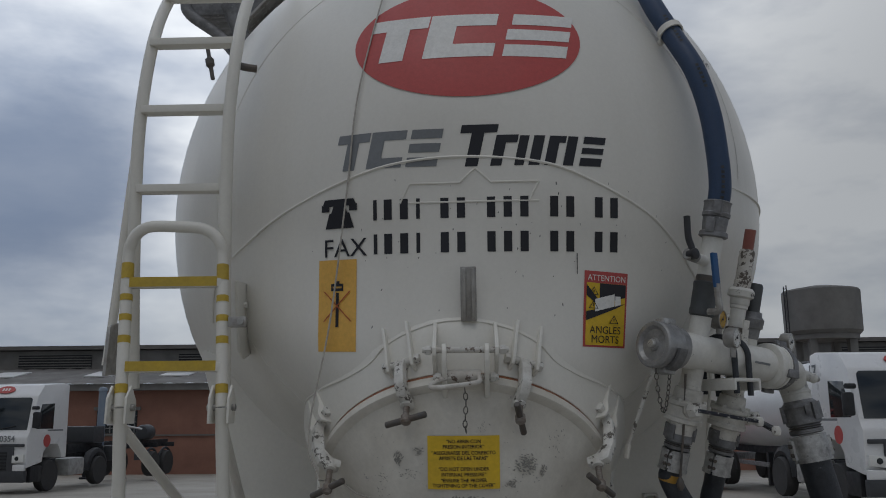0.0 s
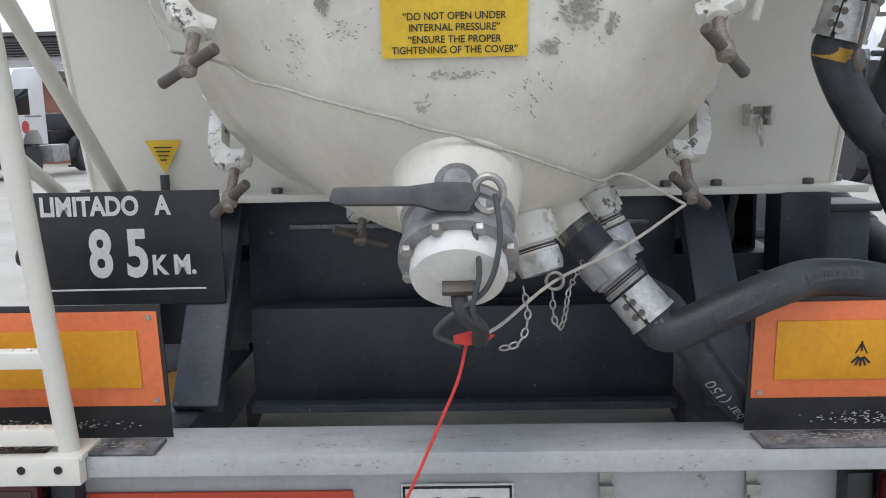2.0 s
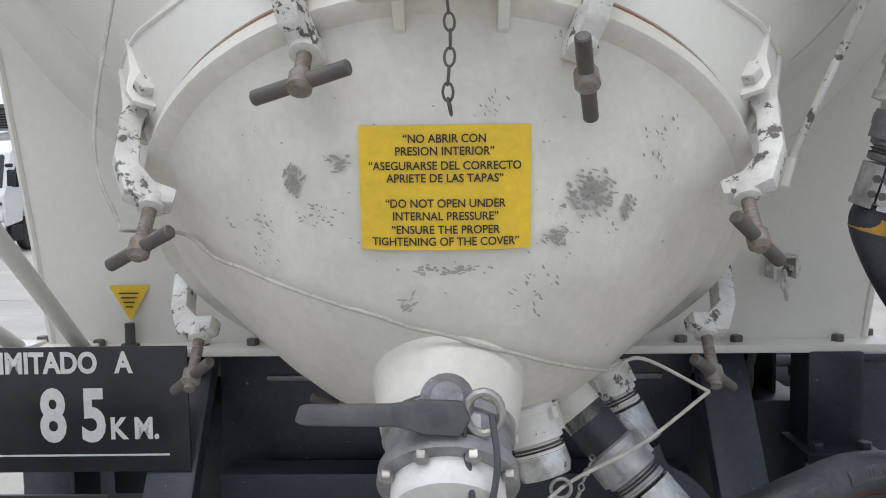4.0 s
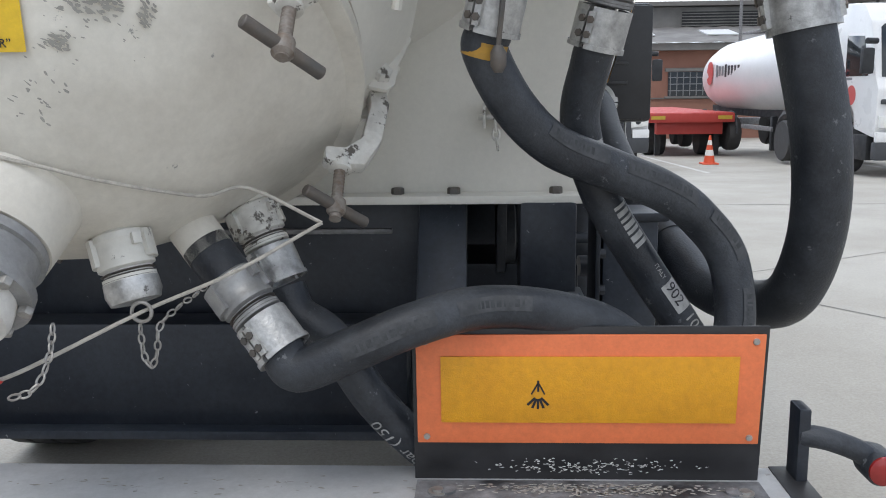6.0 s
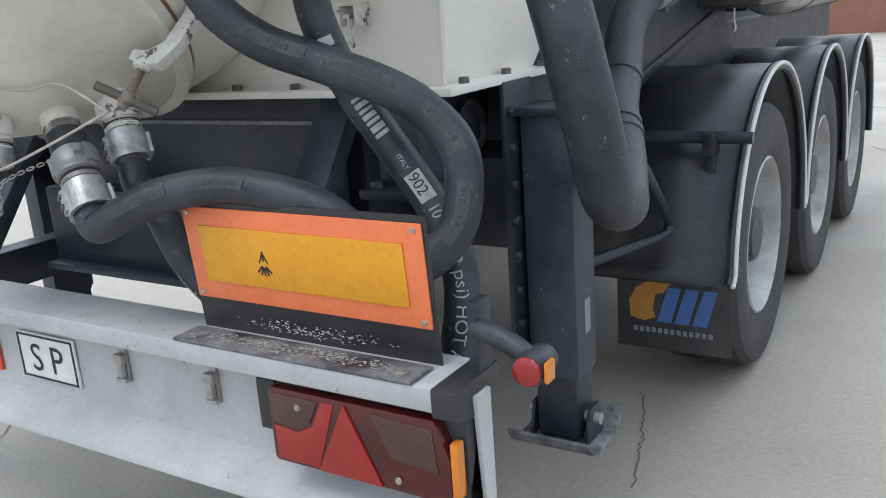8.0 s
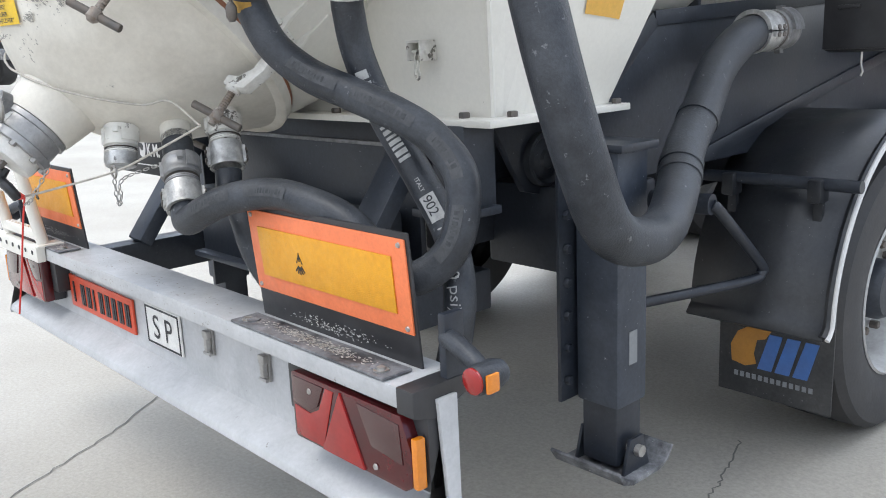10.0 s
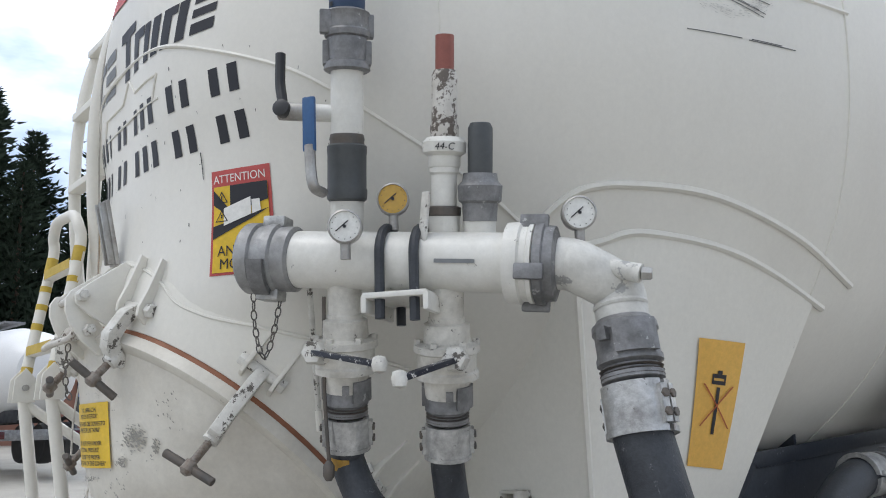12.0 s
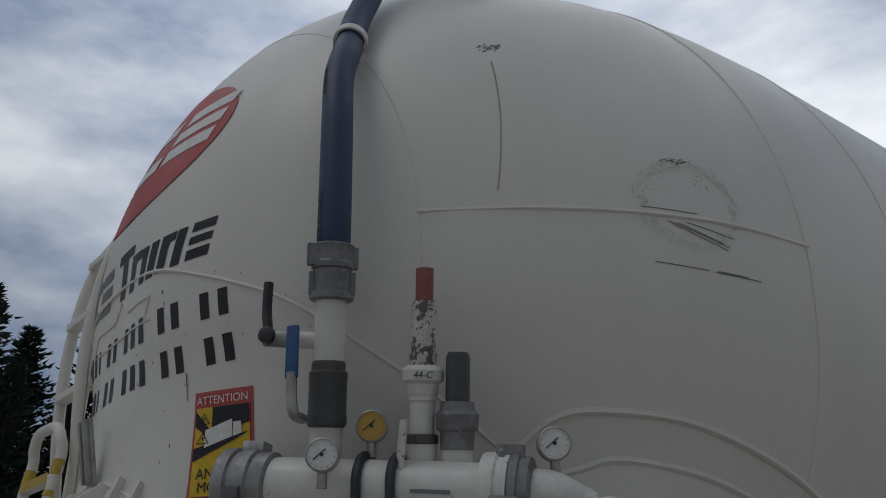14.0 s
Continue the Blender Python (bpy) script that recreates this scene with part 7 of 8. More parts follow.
part("drip", quad_on(((0.368, -0.225), (0.371, -0.225), (0.371, -0.29), (0.369, -0.29)), lambda u, v: head(u, v, 0.003), 1, 4), INK, tank)
WSP = material("white_speck", (0.6, 0.6, 0.58), 0.6)
for s in (-1, 1):
    flecks(lambda u, v, s=s: Vector((s * 0.859 + u, 0.0185 + 0.0 * v, 0.800 + v)), 0.02, -0.008, 0.22, 0.016, 190, 0.0028, 0, bumper, WSP, "paint_speck", 50 + s)
    flecks(lambda u, v, s=s: Vector((s * 0.859 + u, -0.035 + v, 0.7745)), 0.0, 0.0, 0.25, 0.024, 420, 0.005, 0, bumper, SMUDGE, "wear_mark", 60 + s)
flecks(lambda u, v: Vector((u, v, 0.7665)), 0.0, -0.01, 1.0, 0.04, 90, 0.006, 0, bumper, SCUFF, "wear_mark", 70)
flecks(lambda u, v: Vector((u, -0.0715, v)), 0.0, 0.745, 1.0, 0.012, 40, 0.004, 0, bumper, SCUFF, "rust_chip", 71)
for ob in rear_things:
    rear_set(ob)


# ---- parked lorries ----
FARGREY = material("cab_plastic", (0.055, 0.058, 0.064), 0.5)


def cab_truck(m, number, tankful, plated):
    """A white tractor unit facing along its own minus y, wheels on the ground, at the pose m."""
    c = thing("tractor_unit", "white tractor unit lorry parked in the yard", "lorry", "parked lorries")
    side = [(0.0, 1.05), (-0.02, 1.75), (0.10, 1.95), (0.42, 3.05), (0.75, 3.42), (1.9, 3.5), (2.2, 3.45), (2.25, 1.05), (1.95, 1.05), (1.9, 1.25), (1.7, 1.5), (1.15, 1.5), (0.92, 1.25), (0.88, 0.95), (0.05, 0.8)]
    YZ = Matrix(((0, 0, 1, -1.22), (1, 0, 0, 0), (0, 1, 0, 0), (0, 0, 0, 1)))
    part("cab_shell", prism(side, YZ, 2.44, None, 0.05), CABW, c)
    wd = part("windscreen", prism([(-1.10, 0.0), (1.10, 0.0), (1.04, 1.0), (0.98, 1.06), (-0.98, 1.06), (-1.04, 1.0)], Matrix.Translation((0, 0.118, 1.97)) @ Matrix.Rotation(radians(74), 4, "X"), 0.03, None, 0.008), GLASS, c)
    for x in (-0.55, 0.15):
        part("wiper", rod((x, 0.05, 2.0), (x + 0.55, 0.085, 2.1), 0.014, 6), FARBLACK, wd)
    part("visor_emblem", prism([(0.30 * math.cos(k * math.pi / 12), 0.15 * math.sin(k * math.pi / 12)) for k in range(24)], Matrix.Translation((0, 0.56, 3.24)) @ Matrix.Rotation(radians(48), 4, "X"), 0.03), REDL, c)
    for x in (-0.1, 0.0, 0.1):
        part("emblem_bar", box((x, 0, 0.033), (0.06, 0.11, 0.004), None, Matrix.Translation((0, 0.56, 3.24)) @ Matrix.Rotation(radians(48), 4, "X")), WINK, c)
    for s in (-1, 1):
        part("side_window", prism([(0.40, 2.0), (0.64, 2.78), (1.35, 2.82), (1.35, 2.0)], Matrix(((0, 0, 1, s * 1.222 - 0.006), (1, 0, 0, 0), (0, 1, 0, 0), (0, 0, 0, 1))), 0.012, None, 0.003), GLASS, c)
        mr_ = part("mirror", box((s * 1.40, 0.12, 2.28), (0.24, 0.14, 0.50), None, None, 0.05), FARBLACK, c)
        part("mirror_arm", rod((s * 1.2, 0.2, 2.66), (s * 1.42, 0.12, 2.66), 0.06, 10), FARBLACK, mr_)
        hd = part("headlight", prism([(-0.19, -0.14), (0.19, -0.10), (0.19, 0.13), (-0.19, 0.09)] if s > 0 else [(-0.19, -0.10), (0.19, -0.14), (0.19, 0.09), (-0.19, 0.13)], Matrix.Translation((s * 0.98, 0.0, 1.10)) @ Matrix.Rotation(radians(90), 4, "X"), 0.09, None, 0.01), DIAL, c)
        part("lamp_glass", lathe([(0.07, 0), (0.06, 0.02), (0, 0.025)], axis_frame((s * 0.95, -0.085, 1.10), (0, -1, 0)), 16), GLASS, hd)
        part("bumper_corner", box((s * 1.02, -0.035, 0.82), (0.40, 0.10, 0.20), None, None, 0.03), CABW, c)
        part("step", box((s * 1.16, 0.55, 0.6), (0.16, 0.6, 0.5), None, None, 0.03), FARBLACK, c)
        part("fuel_tank", box((s * 0.98, 2.9, 0.72), (0.55, 1.0, 0.58), None, None, 0.08), RIM, c)
    part("grille", box((0, -0.03, 1.05), (1.62, 0.08, 0.84), None, None, 0.04), FARGREY, c)
    part("brow", box((0, -0.035, 1.50), (2.3, 0.06, 0.10), None, None, 0.03), FARGREY, c)
    for k in range(6):
        part("grille_bar", box((0, -0.082, 0.78 + 0.10 * k), (1.2, 0.03, 0.05), None, None, 0.008), FARBLACK, c)
    part("badge", prism([(-0.06, 0), (0, -0.09), (0.06, 0), (0, 0.09)], Matrix.Translation((0, -0.10, 1.36)) @ Matrix.Rotation(radians(90), 4, "X"), 0.012, None, 0.003), DIAL, c)
    part("bumper", box((0, 0.02, 0.55), (2.44, 0.2, 0.36), None, None, 0.05), FARGREY, c)
    if plated:
        part("plate", box((0, -0.09, 0.56), (0.52, 0.012, 0.11), None, None, 0.003), WINK, c)
        for k in range(5):
            part("plate_bar", box((-0.18 + 0.09 * k, -0.098, 0.56), (0.05, 0.004, 0.07)), INK, c)
    if not number:
        part("lettering", lettering("0354", 0.26, FRONT(0.55, -0.045, 1.62), None, "CENTER", 0, 1, 0.004), GREYINK, c)
    for s in (-1, 1):
        part("chassis_rail", box((s * 0.4, 3.7, 0.85), (0.1, 4.0, 0.26), None, None, 0.01), FARBLACK, c)
        part("mudguard", tube([(s * 0.95, 4.6 + 0.62 * math.cos(a * 0.35), 0.52 + 0.62 * math.sin(a * 0.35)) for a in range(0, 10)], 0.16, 8, 3), FARBLACK, c)
        for y in (1.42, 4.6):
            F = axis_frame((s * 1.03, y, 0.5), (s, 0, 0))
            w_ = part("tyre", lathe([(0.3, -0.15), (0.47, -0.15), (0.5, -0.1), (0.5, 0.1), (0.47, 0.15), (0.3, 0.15)], F, 36), TYRE, c)
            part("rim", lathe([(0.3, 0.14), (0.26, 0.06), (0.12, 0.08), (0.0, 0.1)], F, 28), RIM, w_)
    part("fifth_wheel", box((0, 4.5, 1.05), (0.9, 0.8, 0.14), None, None, 0.03), FARBLACK, c)
    part("cab_back", box((0, 2.4, 1.6), (0.9, 0.3, 1.2), None, None, 0.05), FARBLACK, c)
    for s in (-1, 1):
        part("door_emblem", lathe([(0.20, 0), (0.20, 0.004), (0, 0.004)], axis_frame((s * 1.223, 1.05, 1.62), (s, 0, 0)), 24), REDL, c)
        part("cab_stripe", box((s * 1.223, 1.5, 1.95), (0.004, 0.9, 0.05)), GREYINK, c)
    if number:
        part("lettering", lettering("17", 0.42, Matrix.Translation((-1.226, 2.1, 2.92)) @ Matrix.Rotation(radians(-90), 4, "Z") @ Matrix.Rotation(radians(90), 4, "X"), None, "CENTER", 0, 1, 0.01), GREYINK, c)
    c.matrix_basis = m
    if tankful:
        t = thing("road_tanker", "white round tank semi-trailer with red emblem", "trailer", "parked tankers")
        tanker_parts(t)
        t.matrix_basis = m
    return c


def tanker_parts(t):
    F = axis_frame((0, 2.9, 2.30), (0, 1, -0.02))
    tk_ = part("tank", lathe([(0.0, 0.0), (0.6, 0.08), (0.95, 0.3), (1.12, 0.6), (1.16, 1.0), (1.14, 5.0), (1.08, 8.2), (0.95, 9.0), (0.6, 9.5), (0.0, 9.62)], F, 48), TANKG, t)
    for s in (-1, 1):
        part("flank_emblem", lathe([(0.36, 0), (0.36, 0.004), (0, 0.004)], axis_frame((s * 1.085, 10.7, 2.25), (s, 0.05, 0.02)), 28), REDL, t)
        for k in range(8):
            part("flank_bar", box((s * 1.122, 9.95 - 0.27 * k, 2.30), (0.008, 0.15, 0.36 if k in (0, 3) else 0.28)), GREYINK if k < 3 else INK, t)
        part("frame_rail", box((s * 0.45, 8.0, 1.12), (0.12, 8.2, 0.28), None, None, 0.02), FARBLACK, t)
        part("side_guard", box((s * 1.15, 6.4, 0.75), (0.05, 2.2, 0.12), None, None, 0.01), DALU, t)
        for y in (8.7, 9.95, 11.2):
            G = axis_frame((s * 1.05, y, 0.5), (s, 0, 0))
            w_ = part("tyre", lathe([(0.3, -0.17), (0.47, -0.17), (0.5, -0.1), (0.5, 0.1), (0.47, 0.17), (0.3, 0.17)], G, 36), TYRE, t)
            part("rim", lathe([(0.3, 0.16), (0.26, 0.08), (0.12, 0.1), (0.0, 0.12)], G, 28), RIM, w_)
            part("guard", tube([(s * 1.05, y + 0.6 * math.cos(a * 0.35), 0.5 + 0.6 * math.sin(a * 0.35)) for a in range(0, 10)], 0.05, 8, 3), FARBLACK, t)
        part("leg", box((s * 0.8, 6.1, 0.6), (0.14, 0.14, 0.9), None, None, 0.01), FARBLACK, t)
    part("bumper", box((0, 12.3, 0.7), (2.4, 0.12, 0.24), None, None, 0.02), DALU, t)
    for s in (-1, 1):
        part("tail_lamp", box((s * 0.95, 12.37, 0.7), (0.4, 0.04, 0.16), None, None, 0.01), TAILR, t)
    part("crown_walk", box((0, 7.2, 3.43), (0.5, 6.4, 0.06), None, None, 0.01), DALU, t)


cab_truck(Matrix.Translation((9.53, 15.94, -0.375)) @ Matrix.Rotation(radians(3.1), 4, "Z"), True, True, True)
LORRY = Matrix.Translation((-15.0, 24.6, -0.55)) @ Matrix.Rotation(radians(-6), 4, "Z")
cab_truck(LORRY, False, False, True)
STACKB = material("stack_blue", (0.20, 0.25, 0.32), 0.5, second=(0.26, 0.29, 0.33), scale=4)
sk = thing("chassis_trailer", "dark bare chassis trailer coupled to a white tractor unit", "trailer", "parked chassis")
for s in (-1, 1):
    part("chassis_rail", box((s * 0.42, 7.6, 1.28), (0.12, 8.0, 0.30), None, None, 0.01), FARBLACK, sk)
    part("side_locker", box((s * 0.85, 6.0, 1.05), (0.55, 0.9, 0.55), None, None, 0.04), FARGREY, sk)
    part("side_guard", box((s * 1.12, 7.9, 0.85), (0.06, 1.2, 0.30), None, None, 0.02), FARGREY, sk)
    lg_ = part("leg", box((s * 0.75, 7.0, 0.62), (0.14, 0.16, 1.1), None, None, 0.01), FARBLACK, sk)
    part("foot", box((s * 0.75, 7.0, 0.04), (0.30, 0.34, 0.08), None, None, 0.02), FARBLACK, lg_)
    for y in (8.9, 10.2):
        G = axis_frame((s * 1.03, y, 0.5), (s, 0, 0))
        w_ = part("tyre", lathe([(0.3, -0.17), (0.47, -0.17), (0.5, -0.1), (0.5, 0.1), (0.47, 0.17), (0.3, 0.17)], G, 32), TYRE, sk)
        part("rim", lathe([(0.3, 0.16), (0.26, 0.08), (0.12, 0.1), (0.0, 0.12)], G, 24), RIM, w_)
        part("guard", tube([(s * 1.03, y + 0.6 * math.cos(a * 0.35), 0.5 + 0.6 * math.sin(a * 0.35)) for a in range(0, 10)], 0.05, 8, 3), FARBLACK, sk)
for y in (5.2, 6.6, 8.2, 9.6, 11.2):
    part("cross_member", box((0, y, 1.22), (1.9, 0.12, 0.18), None, None, 0.01), FARBLACK, sk)
part("pump_block", box((0.2, 5.1, 1.75), (1.2, 0.8, 0.6), None, None, 0.06), FARGREY, sk)
part("blower", lathe([(0.0, -0.4), (0.26, -0.36), (0.32, -0.25), (0.32, 0.25), (0.26, 0.36), (0.0, 0.4)], axis_frame((0.5, 9.4, 1.75), (0, 1, 0)), 24), FARGREY, sk)
part("filter_column", lathe([(0.15, 1.3), (0.15, 3.35), (0.17, 3.36), (0.17, 3.42), (0.12, 3.50), (0.0, 3.53)], Matrix.Translation((0.35, 6.0, 0)), 24), STACKB, sk, "blue-grey upright filter column")
part("air_pipe", tube([(0.5, 6.2, 2.1), (0.55, 7.0, 2.08), (0.6, 8.8, 1.9)], 0.04, 10, 5), CABW, sk)
sk.matrix_basis = LORRY
cab_truck(Matrix.Translation((3.42, 19.3, -0.43)) @ Matrix.Rotation(radians(2), 4, "Z"), False, False, True)
t2 = thing("road_tanker", "white round tank semi-trailer with red emblem", "trailer", "parked tankers")
tanker_parts(t2)
t2.matrix_basis = Matrix.Translation((-31.2, 3.3, 0.95)) @ Matrix.Rotation(radians(-84), 4, "Z")

# red platform trailer and the traffic cone
rt = thing("platform_trailer", "red skeletal platform trailer parked by the wall", "trailer", at=(6.75, 24.1, 0))
part("deck", box((6.75, 28.2, 1.22), (2.4, 8.2, 0.16), None, None, 0.02), FARRED, rt)
part("head_board", box((6.75, 24.1, 1.15), (2.45, 0.12, 0.26), None, None, 0.02), FARRED, rt)
part("cross_beam", box((6.75, 24.4, 0.85), (1.9, 0.3, 0.35), None, None, 0.02), FARRED, rt)
for s in (-1, 1):
    part("stripe_panel", box((6.75 + s * 0.95, 24.03, 1.16), (0.4, 0.01, 0.1)), YBAND, rt)
    part("leg", box((6.75 + s * 0.85, 24.6, 0.55), (0.16, 0.16, 1.0), None, None, 0.01), FARBLACK, rt)
    for y in (29.1, 30.4):
        G = axis_frame((6.75 + s * 1.0, y, 0.5), (s, 0, 0))
        part("tyre", lathe([(0.0, -0.17), (0.47, -0.17), (0.5, -0.1), (0.5, 0.1), (0.47, 0.17), (0.3, 0.17), (0.0, 0.1)], G, 32), TYRE, rt)
    part("tyre", lathe([(0.0, -0.3), (0.47, -0.3), (0.5, -0.2), (0.5, 0.2), (0.47, 0.3), (0.0, 0.25)], axis_frame((6.75 + s * 0.8, 25.5, 0.5), (1, 0, 0)), 32), TYRE, rt)
settle(rt, 25.5)
cn_ = thing("traffic_cone", "orange traffic cone with white bands", "cone", at=(6.4, 20.6, 0))
CNM = Matrix.Translation((6.4, 20.6, 0.0))
CONEO = material("cone_orange", (0.72, 0.10, 0.04), 0.5)
part("base", box((6.4, 20.6, 0.02), (0.40, 0.40, 0.04), None, None, 0.01), CONEO, cn_)
for a, b, ra, rb, mt in ((0.04, 0.22, 0.14, 0.11, CONEO), (0.22, 0.36, 0.11, 0.085, WINK), (0.36, 0.48, 0.085, 0.063, CONEO), (0.48, 0.60, 0.063, 0.043, WINK), (0.60, 0.72, 0.043, 0.025, CONEO)):
    part("band", lathe([(ra, a), (rb, b)], CNM, 24), mt, cn_)
settle(cn_, 20.6)
van = thing("red_van", "old red van parked beside the wall", "van", at=(3.0, 36, 0))
part("body", box((3.0, 37, 1.0), (1.9, 4.2, 1.5), None, None, 0.2), FARRED, van)
part("window", box((3.0, 34.88, 1.4), (1.4, 0.03, 0.42), None, None, 0.01), GLASS, van)
for s in (-1, 1):
    for y in (35.6, 38.4):
        part("tyre", lathe([(0.0, -0.1), (0.32, -0.1), (0.33, 0), (0.32, 0.1), (0, 0.1)], axis_frame((3.0 + s * 0.88, y, 0.33), (1, 0, 0)), 24), TYRE, van)
part("bumper", box((3.0, 34.85, 0.45), (1.9, 0.1, 0.16), None, None, 0.03), DALU, van)

settle(van, 36)


# ---- workshop behind the yard ----
def workshop():
    b = tagged(thing("workshop", "long brick workshop with grey sheet roof and clerestory", "building", at=(0, 40, 0)))
    x0, x1 = -60, 70
    w_ = part("wall", box(((x0 + x1) / 2, 41, 2.1), (x1 - x0, 2.0, 4.2), None), BRICK, b)
    part("plinth_band", box(((x0 + x1) / 2, 39.97, 1.95), (x1 - x0, 0.08, 0.07), None), ROOFG, b)
    part("eave_band", box(((x0 + x1) / 2, 39.8, 4.28), (x1 - x0, 0.6, 0.32), None), CONC, b)
    bm = bmesh.new()
    n = 260
    rows = [(39.4, 4.42), (46, 5.55)]
    cols = [[bm.verts.new((x0 + (x1 - x0) * i / n, y, z + (0.05 if i % 2 else 0))) for y, z in rows] for i in range(n + 1)]
    for a, c in zip(cols, cols[1:]):
        bm.faces.new((a[0], c[0], c[1], a[1]))
    part("sheet_roof", bm, ROOFG, b)
    part("clerestory", box(((x0 + x1) / 2, 46.6, 5.95), (x1 - x0, 1.0, 1.3), None), CONC, b)
    part("upper_roof", box(((x0 + x1) / 2, 49, 6.75), (x1 - x0, 6.5, 0.22), None), ROOFG, b)
    for k in range(14):
        xc = x0 + 6 + 9.2 * k
        wi = part("window", box((xc, 39.97, 2.60), (2.0, 0.08, 1.1), None), GLASS, b)
        part("lintel", box((xc, 39.95, 3.25), (2.3, 0.12, 0.16), None), CONC, wi)
        part("sill", box((xc, 39.93, 2.0), (2.3, 0.16, 0.08), None), CONC, wi)
        for i in range(7):
            part("glazing_bar", box((xc - 0.9 + 0.3 * i, 39.91, 2.6), (0.04, 0.03, 1.06), None), DALU, wi)
        for i in range(3):
            part("glazing_bar", box((xc, 39.905, 2.3 + 0.3 * i), (1.96, 0.03, 0.04), None), DALU, wi)
        for i in range(2):
            part("roof_light", box((0, 0, 0), (1.5, 2.0, 0.06), None, Matrix.Translation((xc - 2 + 4 * i, 43.0, 5.10)) @ Matrix.Rotation(radians(9.7), 4, "X")), TANKG, b)
        lv = part("louvre", box((xc + 3, 46.05, 5.95), (4.2, 0.06, 0.8), None), FARBLACK, b)
        for i in range(5):
            part("louvre_blade", box((xc + 3, 46.0, 5.65 + 0.15 * i), (4.2, 0.06, 0.05), None), CONC, lv)
    return b


settle(workshop(), 44)
tower = thing("water_tower", "round concrete water tower on legs behind the workshop", "tower", at=(15.84, 35.88, 0))
TW = Matrix.Translation((15.84, 35.88, 0))
part("tank", lathe([(0.0, 5.14), (1.50, 5.14), (1.62, 5.28), (1.64, 7.05), (1.58, 7.12), (0.5, 7.32), (0, 7.33)], TW, 48), CONC, tower)
for a in (45, 135, 225, 315):
    p = Vector((15.84 + 1.2 * math.cos(radians(a)), 35.88 + 1.2 * math.sin(radians(a)), 0))
    part("leg", box((p.x, p.y, 2.15), (0.34, 0.34, 6.1), None, None, 0.02), CONC, tower)
for e in (-0.17, 0.17):
    part("ladder_stile", rod((14.16, 35.5 + e, 3.2), (14.16, 35.5 + e, 7.3), 0.025, 8), FARBLACK, tower)
for k in range(14):
    part("ladder_rung", rod((14.16, 35.33, 3.4 + 0.29 * k), (14.16, 35.67, 3.4 + 0.29 * k), 0.015, 6), FARBLACK, tower)
part("ring_beam", lathe([(0.95, 4.9), (1.45, 4.9), (1.45, 5.16), (0.95, 5.16)], TW, 32), CONC, tower)
lp = thing("street_lamp", "slim grey street lamp with curved arm", "street lamp", at=(10.6, 33, 0))
part("pole", tube([(10.6, 33, 0), (10.6, 33, 3), (10.62, 33, 5.2), (10.9, 33, 6.1), (11.5, 33, 6.45)], 0.06, 10, 6), DALU, lp)
part("lantern", box((11.75, 33, 6.46), (0.6, 0.22, 0.12), None, None, 0.04), DALU, lp)

# small building and conifers on the other side
hut = thing("brick_house", "low brick house with blue shutters and pale band", "building", at=(-36, 4, 1.4))
part("wall", box((-38, 4, 3.0), (6, 26, 3.4), None), BRICK, hut)
part("roof", box((-38, 4, 4.85), (7, 27, 0.3), None), CONC, hut)
for k in range(6):
    wi = part("window", box((-34.97, -6 + 3.4 * k, 3.1), (0.08, 1.5, 1.4), None), GLASS, hut)
    part("shutter", box((-34.93, -6 + 3.4 * k, 3.5), (0.06, 1.5, 0.6), None), LOGOB, wi)
    part("sill", box((-34.9, -6 + 3.4 * k, 2.35), (0.16, 1.8, 0.1), None), CONC, wi)


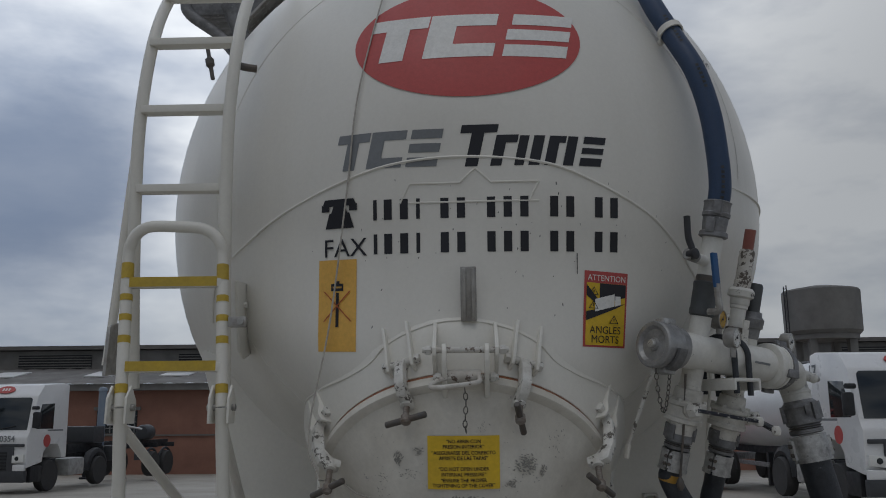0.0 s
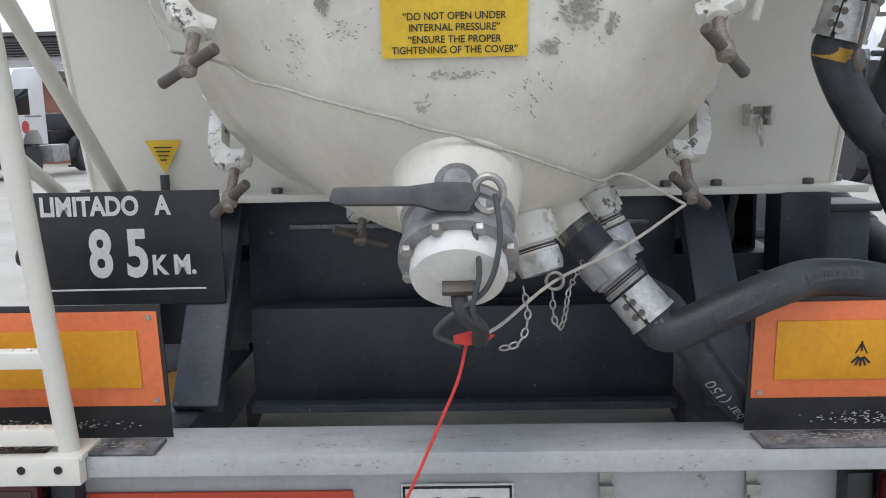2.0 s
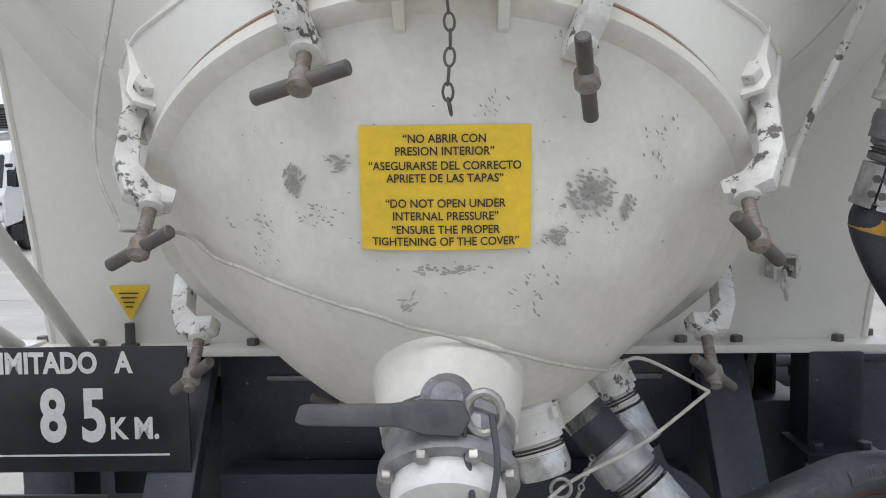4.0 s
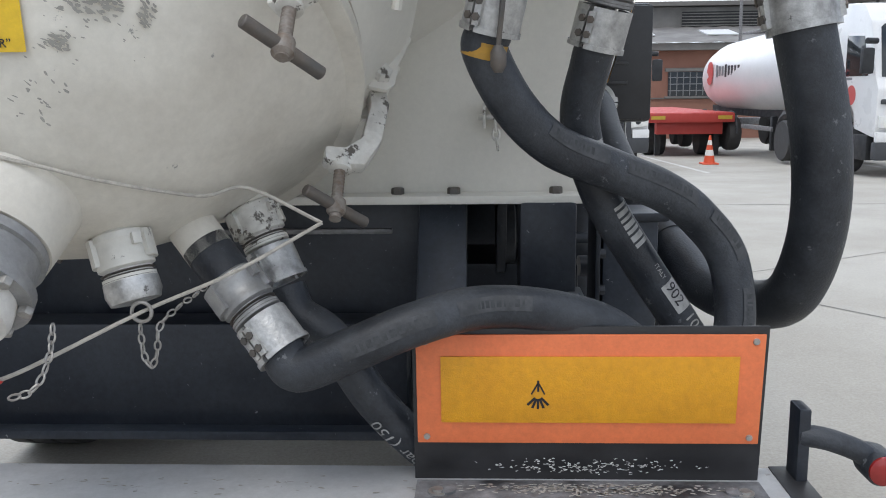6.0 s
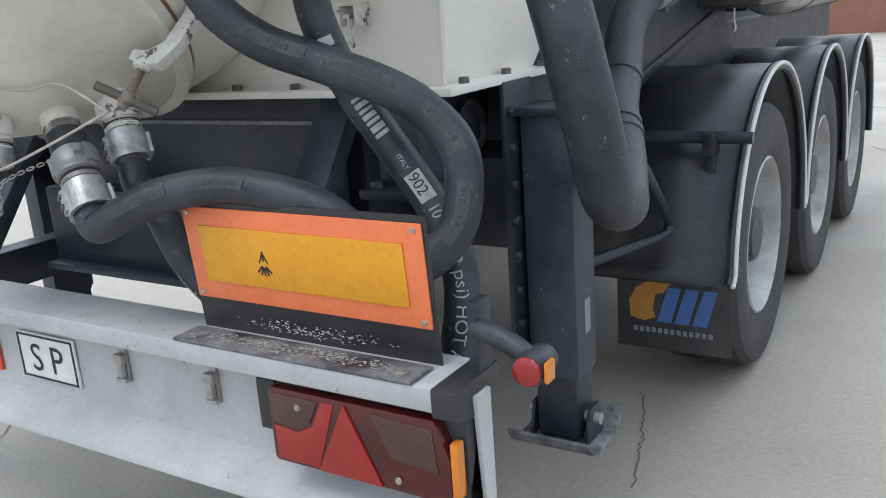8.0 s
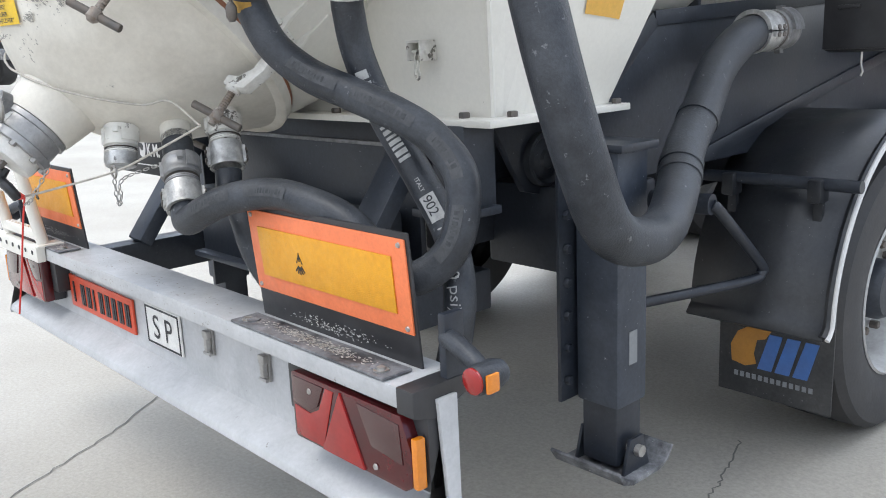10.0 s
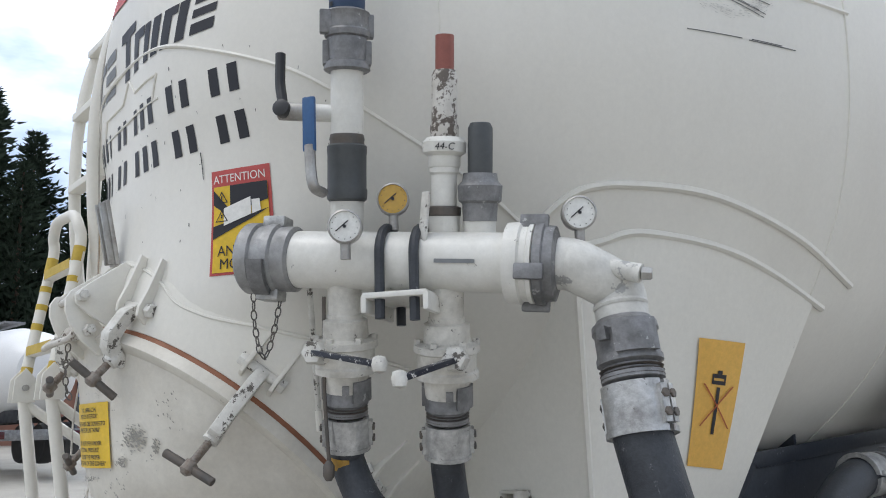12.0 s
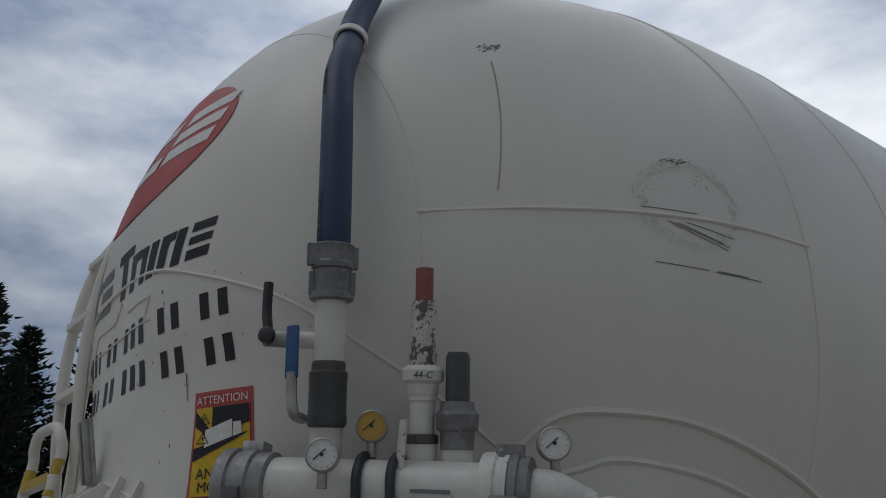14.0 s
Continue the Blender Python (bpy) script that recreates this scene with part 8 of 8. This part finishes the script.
def conifer():
    t = thing("conifer", "tall dark green cypress with ragged layered branches", "tree", "conifers beyond the yard")
    part("trunk", lathe([(0.28, 0), (0.2, 4), (0.1, 9), (0.02, 13)], Matrix(), 12), material("bark", (0.10, 0.07, 0.05), 0.9), t)
    rnd = random.Random(11)
    verts, faces = [], []
    for i in range(900):
        f = rnd.random() ** 0.8
        z = 1.0 + 12.0 * f
        reach = (3.0 * (1 - f) ** 0.75 + 0.25) * (rnd.uniform(0.45, 1.0) if i % 9 else rnd.uniform(1.1, 1.45))
        a = rnd.uniform(0, 2 * math.pi)
        lift = rnd.uniform(-0.05, 0.45) * reach
        for j in range(5):
            s0 = reach * (0.25 + 0.75 * j / 5) * rnd.uniform(0.85, 1.1)
            px, py, pz = s0 * math.cos(a), s0 * math.sin(a), z + lift * (s0 / reach) ** 1.5
            L = rnd.uniform(0.22, 0.5) * (0.5 + reach / 3)
            b = a + rnd.uniform(-0.9, 0.9)
            up = rnd.uniform(0.0, 0.5)
            n = len(verts)
            w = L * rnd.uniform(0.16, 0.3)
            verts += [(px - w * math.sin(b), py + w * math.cos(b), pz - 0.05), (px + w * math.sin(b), py - w * math.cos(b), pz), (px + L * math.cos(b), py + L * math.sin(b), pz + L * up), (px + 0.3 * L * math.cos(b), py + 0.3 * L * math.sin(b), pz - w)]
            faces += [(n, n + 1, n + 2), (n, n + 3, n + 2), (n + 1, n + 3, n + 2)]
    me = bpy.data.meshes.new("crown")
    me.from_pydata(verts, [], faces)
    me.materials.append(LEAF)
    cr2 = new("crown", me)
    cr2.parent = t
    return t


LEAF = material("cypress_leaf", (0.022, 0.040, 0.022), 0.8, second=(0.016, 0.028, 0.016), scale=1.5, amount=0.9)
tree = conifer()
tree.matrix_basis = Matrix.Translation((-44, 4.2, 1.5)) @ Matrix.Rotation(0.4, 4, "Z")
tree.scale = (1.5, 1.5, 1.6)
for k, (x, y, sc) in enumerate(((-46, 1.0, 1.1), (-45, 8.2, 0.86), (-47, 11.0, 0.80), (-44, 14.0, 0.84), (-46, -3, 1.2), (-47, 18, 0.9), (-45, 23, 0.95), (-46, 29, 0.9), (-48, 36, 1.0), (-43.5, 6.6, 0.62), (-43.2, 9.6, 0.66), (-43.6, 12.4, 0.60), (-43.0, 2.4, 0.66), (-43.8, 15.6, 0.6))):
    tr_ = copy_thing(tree, Matrix.Translation((x, y, 1.5)) @ Matrix.Rotation(1.3 * k, 4, "Z") @ Matrix.Scale(sc, 4))
